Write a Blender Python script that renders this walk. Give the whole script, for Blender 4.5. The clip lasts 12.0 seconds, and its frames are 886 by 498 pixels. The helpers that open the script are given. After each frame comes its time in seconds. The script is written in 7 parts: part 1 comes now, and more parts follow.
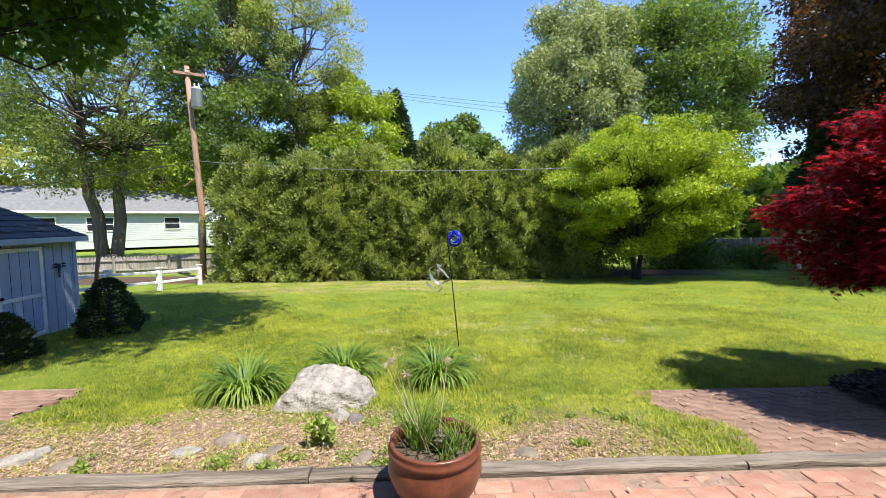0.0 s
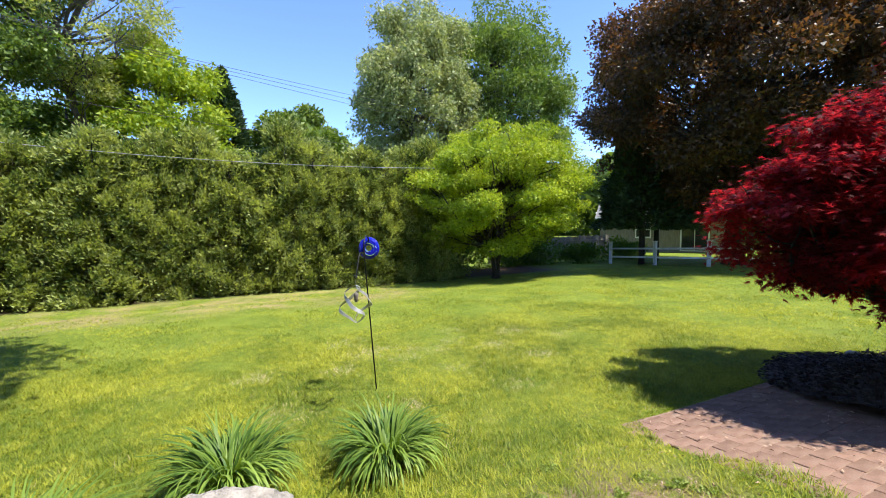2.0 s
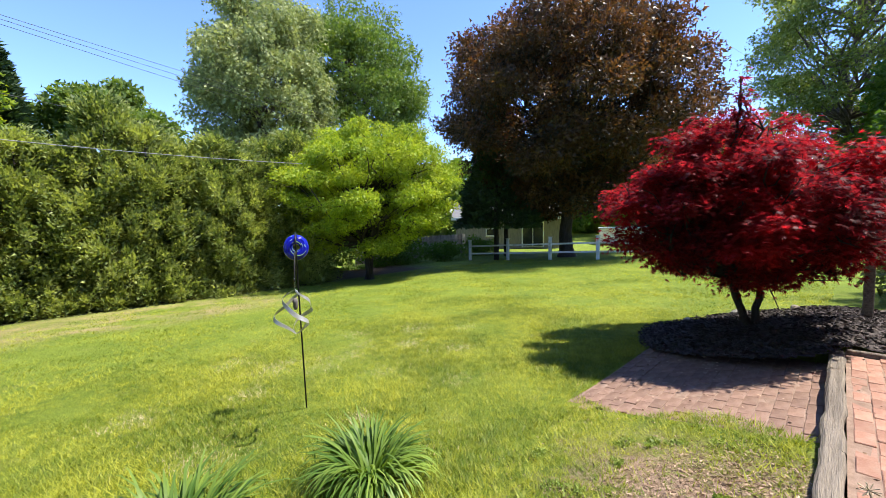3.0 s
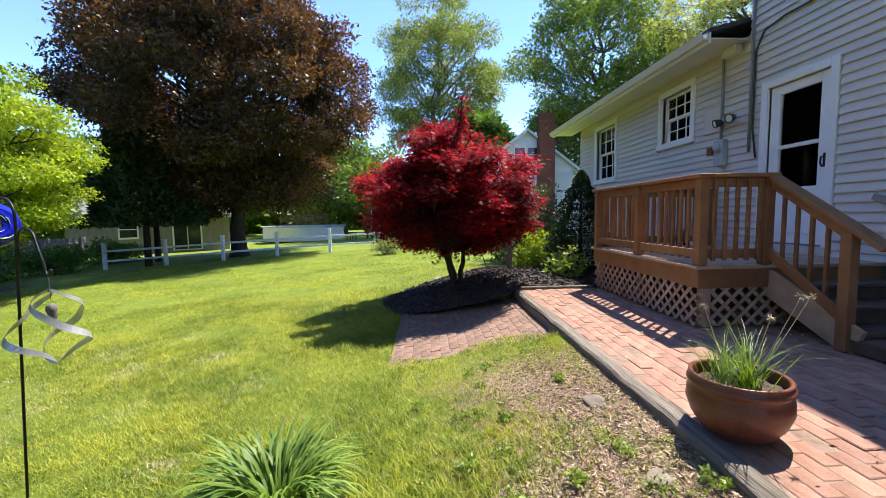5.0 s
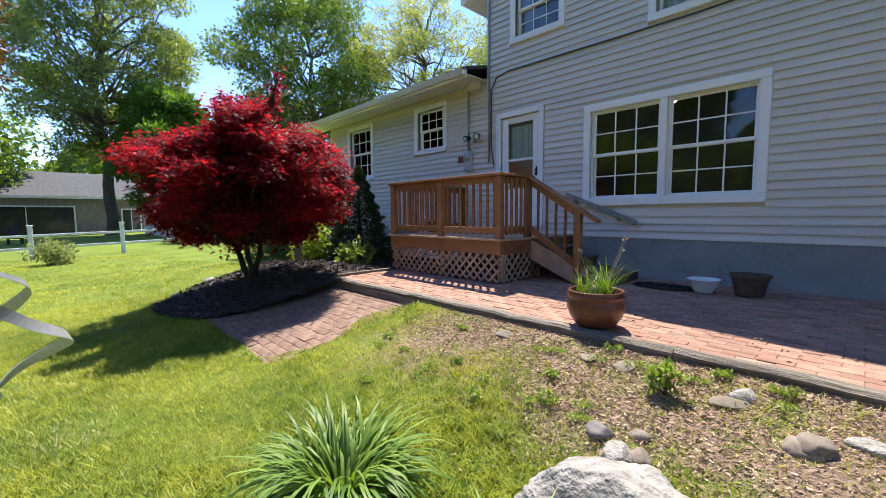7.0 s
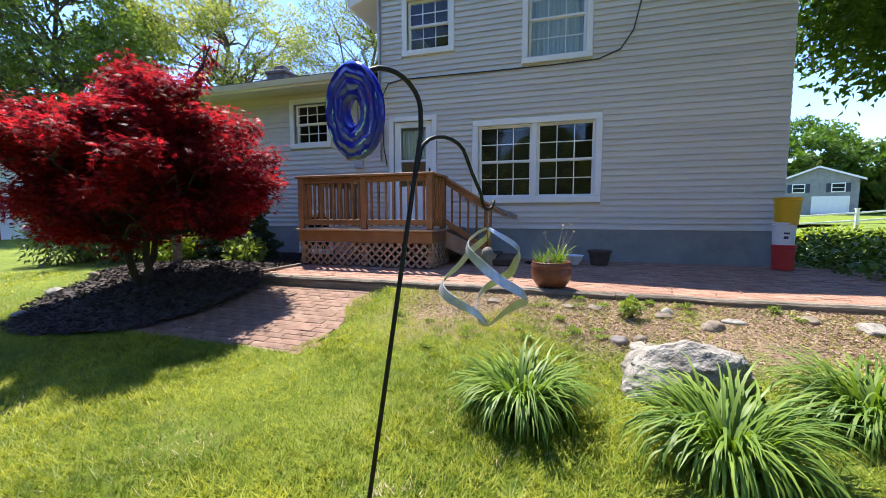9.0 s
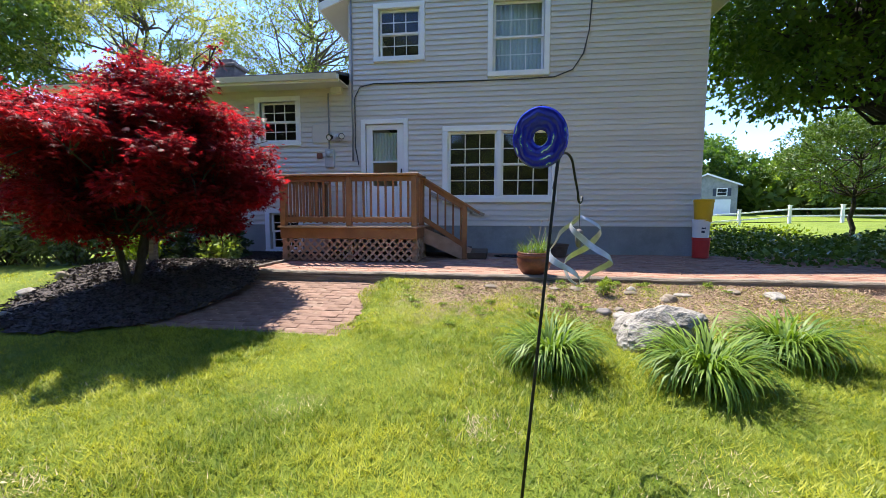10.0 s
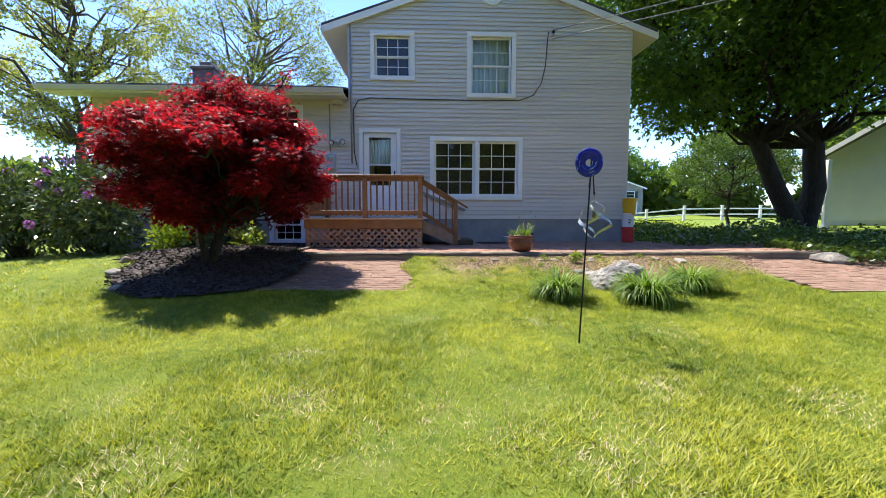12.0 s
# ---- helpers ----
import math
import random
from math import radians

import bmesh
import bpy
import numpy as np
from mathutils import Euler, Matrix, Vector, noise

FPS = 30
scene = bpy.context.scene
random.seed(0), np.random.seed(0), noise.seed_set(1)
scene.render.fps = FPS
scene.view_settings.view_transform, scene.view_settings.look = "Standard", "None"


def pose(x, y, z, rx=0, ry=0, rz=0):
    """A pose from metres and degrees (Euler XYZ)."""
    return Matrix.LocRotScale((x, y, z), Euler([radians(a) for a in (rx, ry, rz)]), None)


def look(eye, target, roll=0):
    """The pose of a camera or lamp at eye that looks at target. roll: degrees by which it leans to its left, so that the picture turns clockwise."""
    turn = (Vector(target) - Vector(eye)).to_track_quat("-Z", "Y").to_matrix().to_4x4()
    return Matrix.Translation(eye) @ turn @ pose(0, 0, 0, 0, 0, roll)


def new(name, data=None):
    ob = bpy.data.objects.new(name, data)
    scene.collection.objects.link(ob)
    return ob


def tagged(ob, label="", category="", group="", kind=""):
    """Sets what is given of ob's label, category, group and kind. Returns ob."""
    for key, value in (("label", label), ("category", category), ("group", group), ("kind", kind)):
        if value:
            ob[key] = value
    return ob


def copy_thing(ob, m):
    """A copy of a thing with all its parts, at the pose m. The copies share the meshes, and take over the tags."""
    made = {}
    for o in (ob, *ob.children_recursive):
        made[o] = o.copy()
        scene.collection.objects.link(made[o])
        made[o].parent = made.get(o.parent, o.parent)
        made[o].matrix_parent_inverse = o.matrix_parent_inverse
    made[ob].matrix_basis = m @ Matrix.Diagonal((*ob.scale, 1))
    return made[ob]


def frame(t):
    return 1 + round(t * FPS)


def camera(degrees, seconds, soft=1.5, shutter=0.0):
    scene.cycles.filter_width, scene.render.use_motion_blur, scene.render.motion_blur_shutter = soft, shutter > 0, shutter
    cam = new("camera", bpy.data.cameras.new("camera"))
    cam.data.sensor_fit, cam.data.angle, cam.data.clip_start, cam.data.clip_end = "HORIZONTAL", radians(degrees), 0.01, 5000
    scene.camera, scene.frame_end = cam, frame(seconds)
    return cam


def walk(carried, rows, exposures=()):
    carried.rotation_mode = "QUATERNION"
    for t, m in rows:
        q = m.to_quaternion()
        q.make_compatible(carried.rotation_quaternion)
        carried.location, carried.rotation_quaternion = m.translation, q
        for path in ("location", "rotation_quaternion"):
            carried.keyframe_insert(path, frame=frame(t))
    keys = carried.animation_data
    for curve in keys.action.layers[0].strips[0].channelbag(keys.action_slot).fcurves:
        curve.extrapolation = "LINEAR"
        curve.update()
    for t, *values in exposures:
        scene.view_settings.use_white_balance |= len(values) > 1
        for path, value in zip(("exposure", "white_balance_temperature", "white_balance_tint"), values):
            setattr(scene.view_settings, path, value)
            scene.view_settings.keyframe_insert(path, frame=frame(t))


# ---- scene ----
cam = camera(95.0, 12.0, soft=0.8)
METRES, EYE, TILT, LEAN, TURN = 11.6, 1.40, 0.0, 0.0, -1.8
ROWS = [
    (0.0, 0.0, 0.0, 0.0, -0.04, -3.93, 0.62),
    (0.5, -0.002, 0.0342, 0.0008, -2.59, -3.97, 0.62),
    (1.0, -0.0155, 0.0675, 0.0027, -7.17, -3.99, 0.63),
    (1.5, -0.04, 0.1008, 0.0026, -14.11, -4.03, 0.68),
    (2.0, -0.0696, 0.13, 0.0034, -22.73, -4.05, 0.72),
    (2.5, -0.1003, 0.1592, 0.0009, -32.54, -4.08, 0.78),
    (3.0, -0.1296, 0.1869, -0.0011, -43.65, -4.16, 0.87),
    (3.5, -0.1536, 0.2125, -0.0055, -55.69, -4.28, 0.88),
    (5.5, -0.182, 0.3423, -0.0268, -102.21, -4.75, 0.69),
    (6.0, -0.1759, 0.3793, -0.0318, -113.27, -4.76, 0.51),
    (6.5, -0.1641, 0.4161, -0.0354, -123.03, -4.77, 0.44),
    (7.0, -0.1491, 0.4543, -0.0386, -132.11, -4.77, 0.37),
    (7.5, -0.1239, 0.4933, -0.0413, -140.54, -4.78, 0.28),
    (9.5, -0.006, 0.6342, -0.0477, -166.04, -4.88, -0.06),
    (10.0, 0.025, 0.6681, -0.05, -170.7, -4.82, -0.12),
    (10.5, 0.0569, 0.7, -0.0521, -174.38, -4.77, -0.15),
    (11.0, 0.0876, 0.7401, -0.055, -177.47, -4.71, -0.15),
    (11.5, 0.1163, 0.7818, -0.0591, -179.54, -4.68, -0.12),
    (12.0, 0.1298, 0.8297, -0.0632, -180.62, -4.65, -0.08),
]
walk(cam, [(t, pose(0, 0, EYE, TILT, LEAN, TURN) @ pose(METRES * x, METRES * y, METRES * z, 90 + pitch, roll, yaw)) for t, x, y, z, yaw, pitch, roll in ROWS], exposures=[(0.0, 1.74), (3.5, 1.8), (6.0, 1.98), (7.5, 1.92), (9.5, 2.06), (12.0, 1.98)])

# ---------------------------------------------------------------- light
SUN_DIR = Vector((0.295, -0.335, 0.895)).normalized()
world = bpy.data.worlds.new("world")
scene.world = world
world.use_nodes = True
wn = world.node_tree.nodes
sky = wn.new("ShaderNodeTexSky")
sky.sky_type = "NISHITA"
sky.sun_disc = False
sky.sun_elevation = radians(63.5)
sky.sun_rotation = radians(138.6)
sky.altitude, sky.air_density, sky.dust_density, sky.ozone_density = 2000, 1.0, 0.0, 4.0
wn["Background"].inputs["Strength"].default_value = 0.15
tone = wn.new("ShaderNodeHueSaturation")
tone.inputs["Hue"].default_value, tone.inputs["Saturation"].default_value, tone.inputs["Value"].default_value = 0.512, 1.1, 0.86
world.node_tree.links.new(sky.outputs[0], tone.inputs["Color"])
world.node_tree.links.new(tone.outputs[0], wn["Background"].inputs["Color"])
sun = new("sun", bpy.data.lights.new("sun", "SUN"))
sun.data.energy, sun.data.angle, sun.data.color = 3.0, radians(0.53), (1.0, 0.94, 0.84)
sun.matrix_world = look(SUN_DIR * 60, (0, 0, 0))


# ---------------------------------------------------------------- materials
def nodes_of(name):
    m = bpy.data.materials.new(name)
    m.use_nodes = True
    return m, m.node_tree.nodes, m.node_tree.links, m.node_tree.nodes["Principled BSDF"]


def lin(c):
    """Linear colour with alpha."""
    return (c[0], c[1], c[2], 1.0)


def surface(name, c1, c2, scale=8.0, rough=0.7, bump=0.2, fine=80.0, stretch=(1, 1, 1), metal=0.0, c3=None, per_object=0.0, island=0.0, spec=0.4, coords="Object", bump_dist=0.01):
    """A procedural surface: two colours mixed by coarse and fine noise, stains of c3, variation by object or piece, fine relief."""
    m, n, l, b = nodes_of(name)
    co = n.new("ShaderNodeTexCoord")
    mp = n.new("ShaderNodeMapping")
    mp.inputs["Scale"].default_value = stretch
    l.new(co.outputs[coords], mp.inputs["Vector"])
    def noise_tex(s, detail, rough_):
        t = n.new("ShaderNodeTexNoise")
        t.inputs["Scale"].default_value, t.inputs["Detail"].default_value, t.inputs["Roughness"].default_value = s, detail, rough_
        l.new(mp.outputs[0], t.inputs["Vector"])
        return t
    coarse, grain = noise_tex(scale, 4, 0.6), noise_tex(fine, 3, 0.6)
    add = n.new("ShaderNodeMath"); add.operation = "MULTIPLY_ADD"
    l.new(grain.outputs[0], add.inputs[0]); add.inputs[1].default_value = 0.5
    l.new(coarse.outputs[0], add.inputs[2])
    ramp = n.new("ShaderNodeMapRange")
    ramp.inputs["From Min"].default_value, ramp.inputs["From Max"].default_value = 0.5, 1.0
    l.new(add.outputs[0], ramp.inputs["Value"])
    mix = n.new("ShaderNodeMix"); mix.data_type = "RGBA"
    mix.inputs["A"].default_value, mix.inputs["B"].default_value = lin(c1), lin(c2)
    l.new(ramp.outputs[0], mix.inputs["Factor"])
    out = mix.outputs["Result"]
    if c3:
        st = noise_tex(scale * 0.35, 5, 0.7)
        sr = n.new("ShaderNodeMapRange")
        sr.inputs["From Min"].default_value, sr.inputs["From Max"].default_value = 0.54, 0.7
        l.new(st.outputs[0], sr.inputs["Value"])
        m2 = n.new("ShaderNodeMix"); m2.data_type = "RGBA"
        l.new(sr.outputs[0], m2.inputs["Factor"]); l.new(out, m2.inputs["A"]); m2.inputs["B"].default_value = lin(c3)
        out = m2.outputs["Result"]
    if per_object or island:
        if per_object:
            rnd = n.new("ShaderNodeObjectInfo").outputs["Random"]
        else:
            rnd = n.new("ShaderNodeNewGeometry").outputs["Random Per Island"]
        amount = per_object or island
        mr = n.new("ShaderNodeMapRange")
        mr.inputs["To Min"].default_value, mr.inputs["To Max"].default_value = 1 - amount, 1 + amount
        l.new(rnd, mr.inputs["Value"])
        hs = n.new("ShaderNodeHueSaturation")
        l.new(out, hs.inputs["Color"]); l.new(mr.outputs[0], hs.inputs["Value"])
        out = hs.outputs[0]
    l.new(out, b.inputs["Base Color"])
    b.inputs["Roughness"].default_value, b.inputs["Metallic"].default_value = rough, metal
    b.inputs["Specular IOR Level"].default_value = spec
    if bump:
        bp = n.new("ShaderNodeBump")
        bp.inputs["Strength"].default_value, bp.inputs["Distance"].default_value = bump, bump_dist
        l.new(add.outputs[0], bp.inputs["Height"]); l.new(bp.outputs[0], b.inputs["Normal"])
    return m


def foliage(name, c1, c2, glow, through_=0.4, rough=0.5, spread=1.0, tufts=0.0, spec=0.35):
    """Leaves: colour varies from leaf to leaf and in patches, light passes through."""
    m, n, l, b = nodes_of(name)
    geo = n.new("ShaderNodeNewGeometry")
    co = n.new("ShaderNodeTexCoord")
    t = n.new("ShaderNodeTexNoise"); t.inputs["Scale"].default_value = 0.9; t.inputs["Detail"].default_value = 2
    l.new(co.outputs["Object"], t.inputs["Vector"])
    a = n.new("ShaderNodeMath"); a.operation = "MULTIPLY_ADD"
    l.new(geo.outputs["Random Per Island"], a.inputs[0]); a.inputs[1].default_value = 0.7 * spread
    sc = n.new("ShaderNodeMapRange"); sc.inputs["From Min"].default_value, sc.inputs["From Max"].default_value = 0.35, 0.65
    sc.inputs["To Min"].default_value, sc.inputs["To Max"].default_value = -0.15, 0.45
    l.new(t.outputs[0], sc.inputs["Value"]); l.new(sc.outputs[0], a.inputs[2])
    cl = n.new("ShaderNodeClamp"); l.new(a.outputs[0], cl.inputs[0])
    if tufts:
        t2 = n.new("ShaderNodeTexNoise"); t2.inputs["Scale"].default_value, t2.inputs["Detail"].default_value, t2.inputs["Roughness"].default_value = 7.0, 4, 0.75
        l.new(co.outputs["Object"], t2.inputs["Vector"])
        s2 = n.new("ShaderNodeMapRange"); s2.inputs["From Min"].default_value, s2.inputs["From Max"].default_value = 0.38, 0.62
        s2.inputs["To Min"].default_value, s2.inputs["To Max"].default_value = -tufts, tufts
        l.new(t2.outputs[0], s2.inputs["Value"])
        ad = n.new("ShaderNodeMath"); l.new(a.outputs[0], ad.inputs[0]); l.new(s2.outputs[0], ad.inputs[1])
        l.new(ad.outputs[0], cl.inputs[0])
    mix = n.new("ShaderNodeMix"); mix.data_type = "RGBA"
    mix.inputs["A"].default_value, mix.inputs["B"].default_value = lin(c1), lin(c2)
    l.new(cl.outputs[0], mix.inputs["Factor"]); l.new(mix.outputs["Result"], b.inputs["Base Color"])
    b.inputs["Roughness"].default_value, b.inputs["Specular IOR Level"].default_value = rough, spec
    tr = n.new("ShaderNodeBsdfTranslucent")
    m2 = n.new("ShaderNodeMix"); m2.data_type = "RGBA"; m2.blend_type = "MULTIPLY"; m2.inputs["Factor"].default_value = 1.0
    l.new(mix.outputs["Result"], m2.inputs["A"]); m2.inputs["B"].default_value = lin(glow)
    l.new(m2.outputs["Result"], tr.inputs["Color"])
    ms = n.new("ShaderNodeMixShader"); ms.inputs[0].default_value = through_
    l.new(b.outputs[0], ms.inputs[1]); l.new(tr.outputs[0], ms.inputs[2])
    l.new(ms.outputs[0], n["Material Output"].inputs["Surface"])
    return m


def pane_glass(name, tint=(0.9, 0.95, 0.93)):
    m, n, l, b = nodes_of(name)
    n.remove(b)
    fr = n.new("ShaderNodeFresnel"); fr.inputs[0].default_value = 1.42
    g = n.new("ShaderNodeBsdfGlossy"); g.inputs["Roughness"].default_value = 0.01
    t = n.new("ShaderNodeBsdfTransparent"); t.inputs[0].default_value = lin(tint)
    s = n.new("ShaderNodeMixShader")
    l.new(fr.outputs[0], s.inputs[0]); l.new(t.outputs[0], s.inputs[1]); l.new(g.outputs[0], s.inputs[2])
    l.new(s.outputs[0], n["Material Output"].inputs["Surface"])
    return m


SIDING = surface("siding_vinyl", (0.62, 0.57, 0.505), (0.7, 0.645, 0.575), 1.2, 0.5, 0.08, 60, (0.4, 1, 3), per_object=0.045)
WHITE = surface("white_paint", (0.84, 0.83, 0.81), (0.9, 0.89, 0.87), 3, 0.45, 0.05, 60)
WHITE_OLD = surface("weathered_white_paint", (0.62, 0.62, 0.6), (0.8, 0.8, 0.78), 6, 0.6, 0.15, 60, c3=(0.45, 0.43, 0.38))
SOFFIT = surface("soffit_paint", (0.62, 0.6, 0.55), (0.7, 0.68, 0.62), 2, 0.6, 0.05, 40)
BLOCK = surface("painted_concrete", (0.22, 0.225, 0.22), (0.34, 0.34, 0.33), 2.2, 0.85, 0.4, 45, c3=(0.19, 0.195, 0.19))
SHINGLE = surface("asphalt_shingle", (0.05, 0.05, 0.055), (0.11, 0.11, 0.115), 6, 0.9, 0.5, 120, island=0.2)
DECK_WOOD = surface("stained_deck_wood", (0.2, 0.085, 0.034), (0.33, 0.16, 0.068), 4, 0.55, 0.3, 60, (1, 1, 1), c3=(0.2, 0.08, 0.03), per_object=0.18)
DECK_FLOOR = surface("worn_deck_floor", (0.34, 0.22, 0.13), (0.46, 0.33, 0.22), 5, 0.7, 0.3, 70, per_object=0.15)
LATTICE = surface("weathered_lattice", (0.32, 0.2, 0.13), (0.48, 0.33, 0.23), 6, 0.8, 0.3, 70, per_object=0.15)
STEP_WOOD = surface("dark_step_wood", (0.06, 0.04, 0.028), (0.12, 0.08, 0.055), 6, 0.75, 0.3, 60, per_object=0.1)
TIMBER = surface("weathered_timber", (0.09, 0.072, 0.056), (0.3, 0.255, 0.205), 9, 0.9, 1.0, 60, (0.12, 3, 3), c3=(0.06, 0.045, 0.035), per_object=0.15, bump_dist=0.02)
BRICK = surface("paver_brick", (0.25, 0.115, 0.078), (0.37, 0.225, 0.165), 7, 0.9, 0.5, 110, c3=(0.26, 0.19, 0.145), per_object=0.22)
BRICK_REST = surface("paver_brick_rest", (0.25, 0.115, 0.078), (0.37, 0.225, 0.165), 7, 0.9, 0.5, 110, c3=(0.26, 0.19, 0.145), island=0.22)
# darker bricks: real dirt, with maple shade on the pad put into the colour
BRICK_DIRT_SHADE = surface("dirty_shaded_paver_brick", (0.14, 0.08, 0.056), (0.29, 0.185, 0.14), 6, 0.94, 0.5, 110, c3=(0.19, 0.145, 0.11), per_object=0.16)
BRICK_DIRT_SHADE_REST = surface("dirty_shaded_paver_brick_rest", (0.14, 0.08, 0.056), (0.29, 0.185, 0.14), 6, 0.94, 0.5, 110, c3=(0.19, 0.145, 0.11), island=0.16)
JOINT = surface("sand_joint", (0.16, 0.1, 0.072), (0.32, 0.225, 0.17), 14, 0.95, 0.4, 200)
TERRACOTTA = surface("glazed_terracotta", (0.1, 0.035, 0.02), (0.2, 0.068, 0.038), 9, 0.35, 0.15, 60, c3=(0.085, 0.03, 0.02))
ROCK = surface("grey_boulder", (0.17, 0.155, 0.14), (0.42, 0.39, 0.35), 9, 0.9, 1.0, 50, c3=(0.13, 0.115, 0.1), bump_dist=0.03)
STONE_DARK = surface("dark_cobble", (0.1, 0.085, 0.085), (0.2, 0.18, 0.17), 9, 0.75, 0.4, 60)
STONE_TAN = surface("pale_field_stone", (0.14, 0.11, 0.085), (0.26, 0.215, 0.17), 9, 0.85, 0.5, 60, per_object=0.15)
SOIL = surface("potting_soil", (0.05, 0.035, 0.025), (0.12, 0.09, 0.06), 30, 0.95, 0.8, 150)
BLACK_MULCH = surface("dark_bark_mulch", (0.014, 0.012, 0.011), (0.11, 0.09, 0.085), 40, 0.9, 1.0, 150, island=0.6, bump_dist=0.02)
BARK = surface("grey_brown_bark", (0.075, 0.06, 0.05), (0.18, 0.15, 0.12), 5, 0.95, 1.0, 40, (3, 3, 0.6), bump_dist=0.03)
BARK_DARK = surface("dark_bark", (0.028, 0.022, 0.02), (0.08, 0.065, 0.055), 5, 0.95, 1.0, 40, (3, 3, 0.6), bump_dist=0.03)
POLE_WOOD = surface("utility_pole_wood", (0.27, 0.15, 0.09), (0.46, 0.3, 0.2), 3, 0.9, 0.5, 40, (4, 4, 0.4))
FENCE_GREY = surface("grey_fence_wood", (0.23, 0.2, 0.17), (0.4, 0.36, 0.31), 3, 0.9, 0.5, 40, (3, 3, 0.5), per_object=0.2)
BLACK_IRON = surface("black_iron", (0.012, 0.012, 0.012), (0.03, 0.03, 0.03), 20, 0.45, 0.1, 100, metal=0.6)
STEEL = surface("brushed_steel", (0.62, 0.62, 0.62), (0.75, 0.75, 0.74), 12, 0.22, 0.05, 80, metal=1.0)
SPINNER_STEEL = surface("weathered_spinner_steel", (0.4, 0.4, 0.4), (0.58, 0.58, 0.57), 12, 0.36, 0.05, 80, metal=0.55)
GALV = surface("galvanised_grey", (0.42, 0.43, 0.44), (0.56, 0.57, 0.58), 10, 0.5, 0.1, 80, metal=0.4)
CABLE = surface("cable_rubber", (0.03, 0.03, 0.032), (0.06, 0.06, 0.06), 20, 0.6, 0.05, 80)
CABLE_GREY = surface("grey_cable", (0.22, 0.23, 0.25), (0.3, 0.31, 0.33), 20, 0.6, 0.05, 80)
SHED_PAINT = surface("blue_grey_shed_paint", (0.27, 0.32, 0.4), (0.36, 0.42, 0.5), 3, 0.7, 0.25, 50, (2, 2, 0.5), per_object=0.05)
# near-black colour stands in for the gloom of unlit rooms
ROOM = surface("unlit_room_dark", (0.045, 0.045, 0.046), (0.065, 0.065, 0.064), 1, 0.8, 0.02, 30)
CURTAIN = surface("sheer_curtain", (0.66, 0.67, 0.68), (0.8, 0.8, 0.8), 4, 0.9, 0.1, 60, (6, 6, 0.5))
GLASS = pane_glass("window_glass")
YELLOW = surface("yellow_plastic", (0.62, 0.36, 0.01), (0.7, 0.42, 0.02), 6, 0.45, 0.05, 60)
RED = surface("red_plastic", (0.5, 0.03, 0.03), (0.58, 0.05, 0.04), 6, 0.45, 0.05, 60)
BUCKET_WHITE = surface("white_plastic", (0.7, 0.7, 0.68), (0.78, 0.78, 0.75), 6, 0.4, 0.05, 60)
HOUSE_PALE = surface("pale_siding", (0.46, 0.49, 0.47), (0.54, 0.57, 0.55), 2, 0.7, 0.05, 40)
HOUSE_WHITE = surface("white_clapboard", (0.8, 0.8, 0.79), (0.87, 0.87, 0.86), 2, 0.6, 0.05, 40)
ROOF_GREY = surface("grey_shingle", (0.12, 0.12, 0.12), (0.2, 0.2, 0.2), 3, 0.9, 0.3, 60)
CHIMNEY_BRICK = surface("chimney_brick", (0.18, 0.06, 0.04), (0.3, 0.1, 0.07), 9, 0.9, 0.4, 60)
ASPHALT = surface("asphalt", (0.05, 0.05, 0.052), (0.12, 0.12, 0.12), 4, 0.9, 0.3, 120)
DARK_GLASS = surface("far_window_glass", (0.015, 0.018, 0.02), (0.04, 0.045, 0.05), 2, 0.08, 0, 40, spec=0.6)
SHUTTER = surface("navy_shutter", (0.03, 0.04, 0.07), (0.05, 0.06, 0.09), 4, 0.6, 0.1, 40)

LEAF_LAWN = foliage("grass_blades", (0.115, 0.18, 0.012), (0.46, 0.465, 0.055), (1.2, 1.2, 0.6), 0.42, 0.5, tufts=0.3)
LEAF_MAPLE = foliage("maple_leaves", (0.045, 0.1, 0.016), (0.12, 0.2, 0.034), (1.6, 1.7, 0.6), 0.45)
# lighter copy of the maple leaves, with sunlight put into the colour
LEAF_MAPLE_LIT = foliage("sunlit_maple_leaves", (0.05, 0.11, 0.018), (0.13, 0.215, 0.038), (1.7, 1.7, 0.6), 0.5)
LEAF_OAK = foliage("mid_green_leaves", (0.07, 0.125, 0.022), (0.19, 0.26, 0.055), (1.5, 1.5, 0.6), 0.4)
LEAF_BRIGHT = foliage("bright_green_leaves", (0.13, 0.22, 0.016), (0.36, 0.44, 0.04), (1.5, 1.4, 0.5), 0.42)
LEAF_YELLOW = foliage("spring_yellow_green_leaves", (0.2, 0.25, 0.06), (0.44, 0.46, 0.14), (1.35, 1.3, 0.6), 0.5)
LEAF_SILVER = foliage("silvery_green_leaves", (0.16, 0.2, 0.07), (0.4, 0.43, 0.19), (1.3, 1.3, 0.7), 0.4)
LEAF_HEDGE = foliage("arborvitae_sprays", (0.085, 0.135, 0.036), (0.46, 0.5, 0.18), (1.3, 1.3, 0.5), 0.38)
LEAF_RED = foliage("red_maple_leaves", (0.025, 0.005, 0.009), (0.18, 0.01, 0.016), (4.9, 3.0, 2.6), 0.54, 0.5, spec=0.2)
LEAF_COPPER = foliage("crimson_copper_leaves", (0.016, 0.02, 0.012), (0.135, 0.08, 0.033), (2.2, 1.4, 0.7), 0.35, 0.45)
LEAF_SPRUCE = foliage("spruce_needles", (0.02, 0.045, 0.016), (0.065, 0.11, 0.035), (1.2, 1.2, 0.6), 0.15, 0.6)
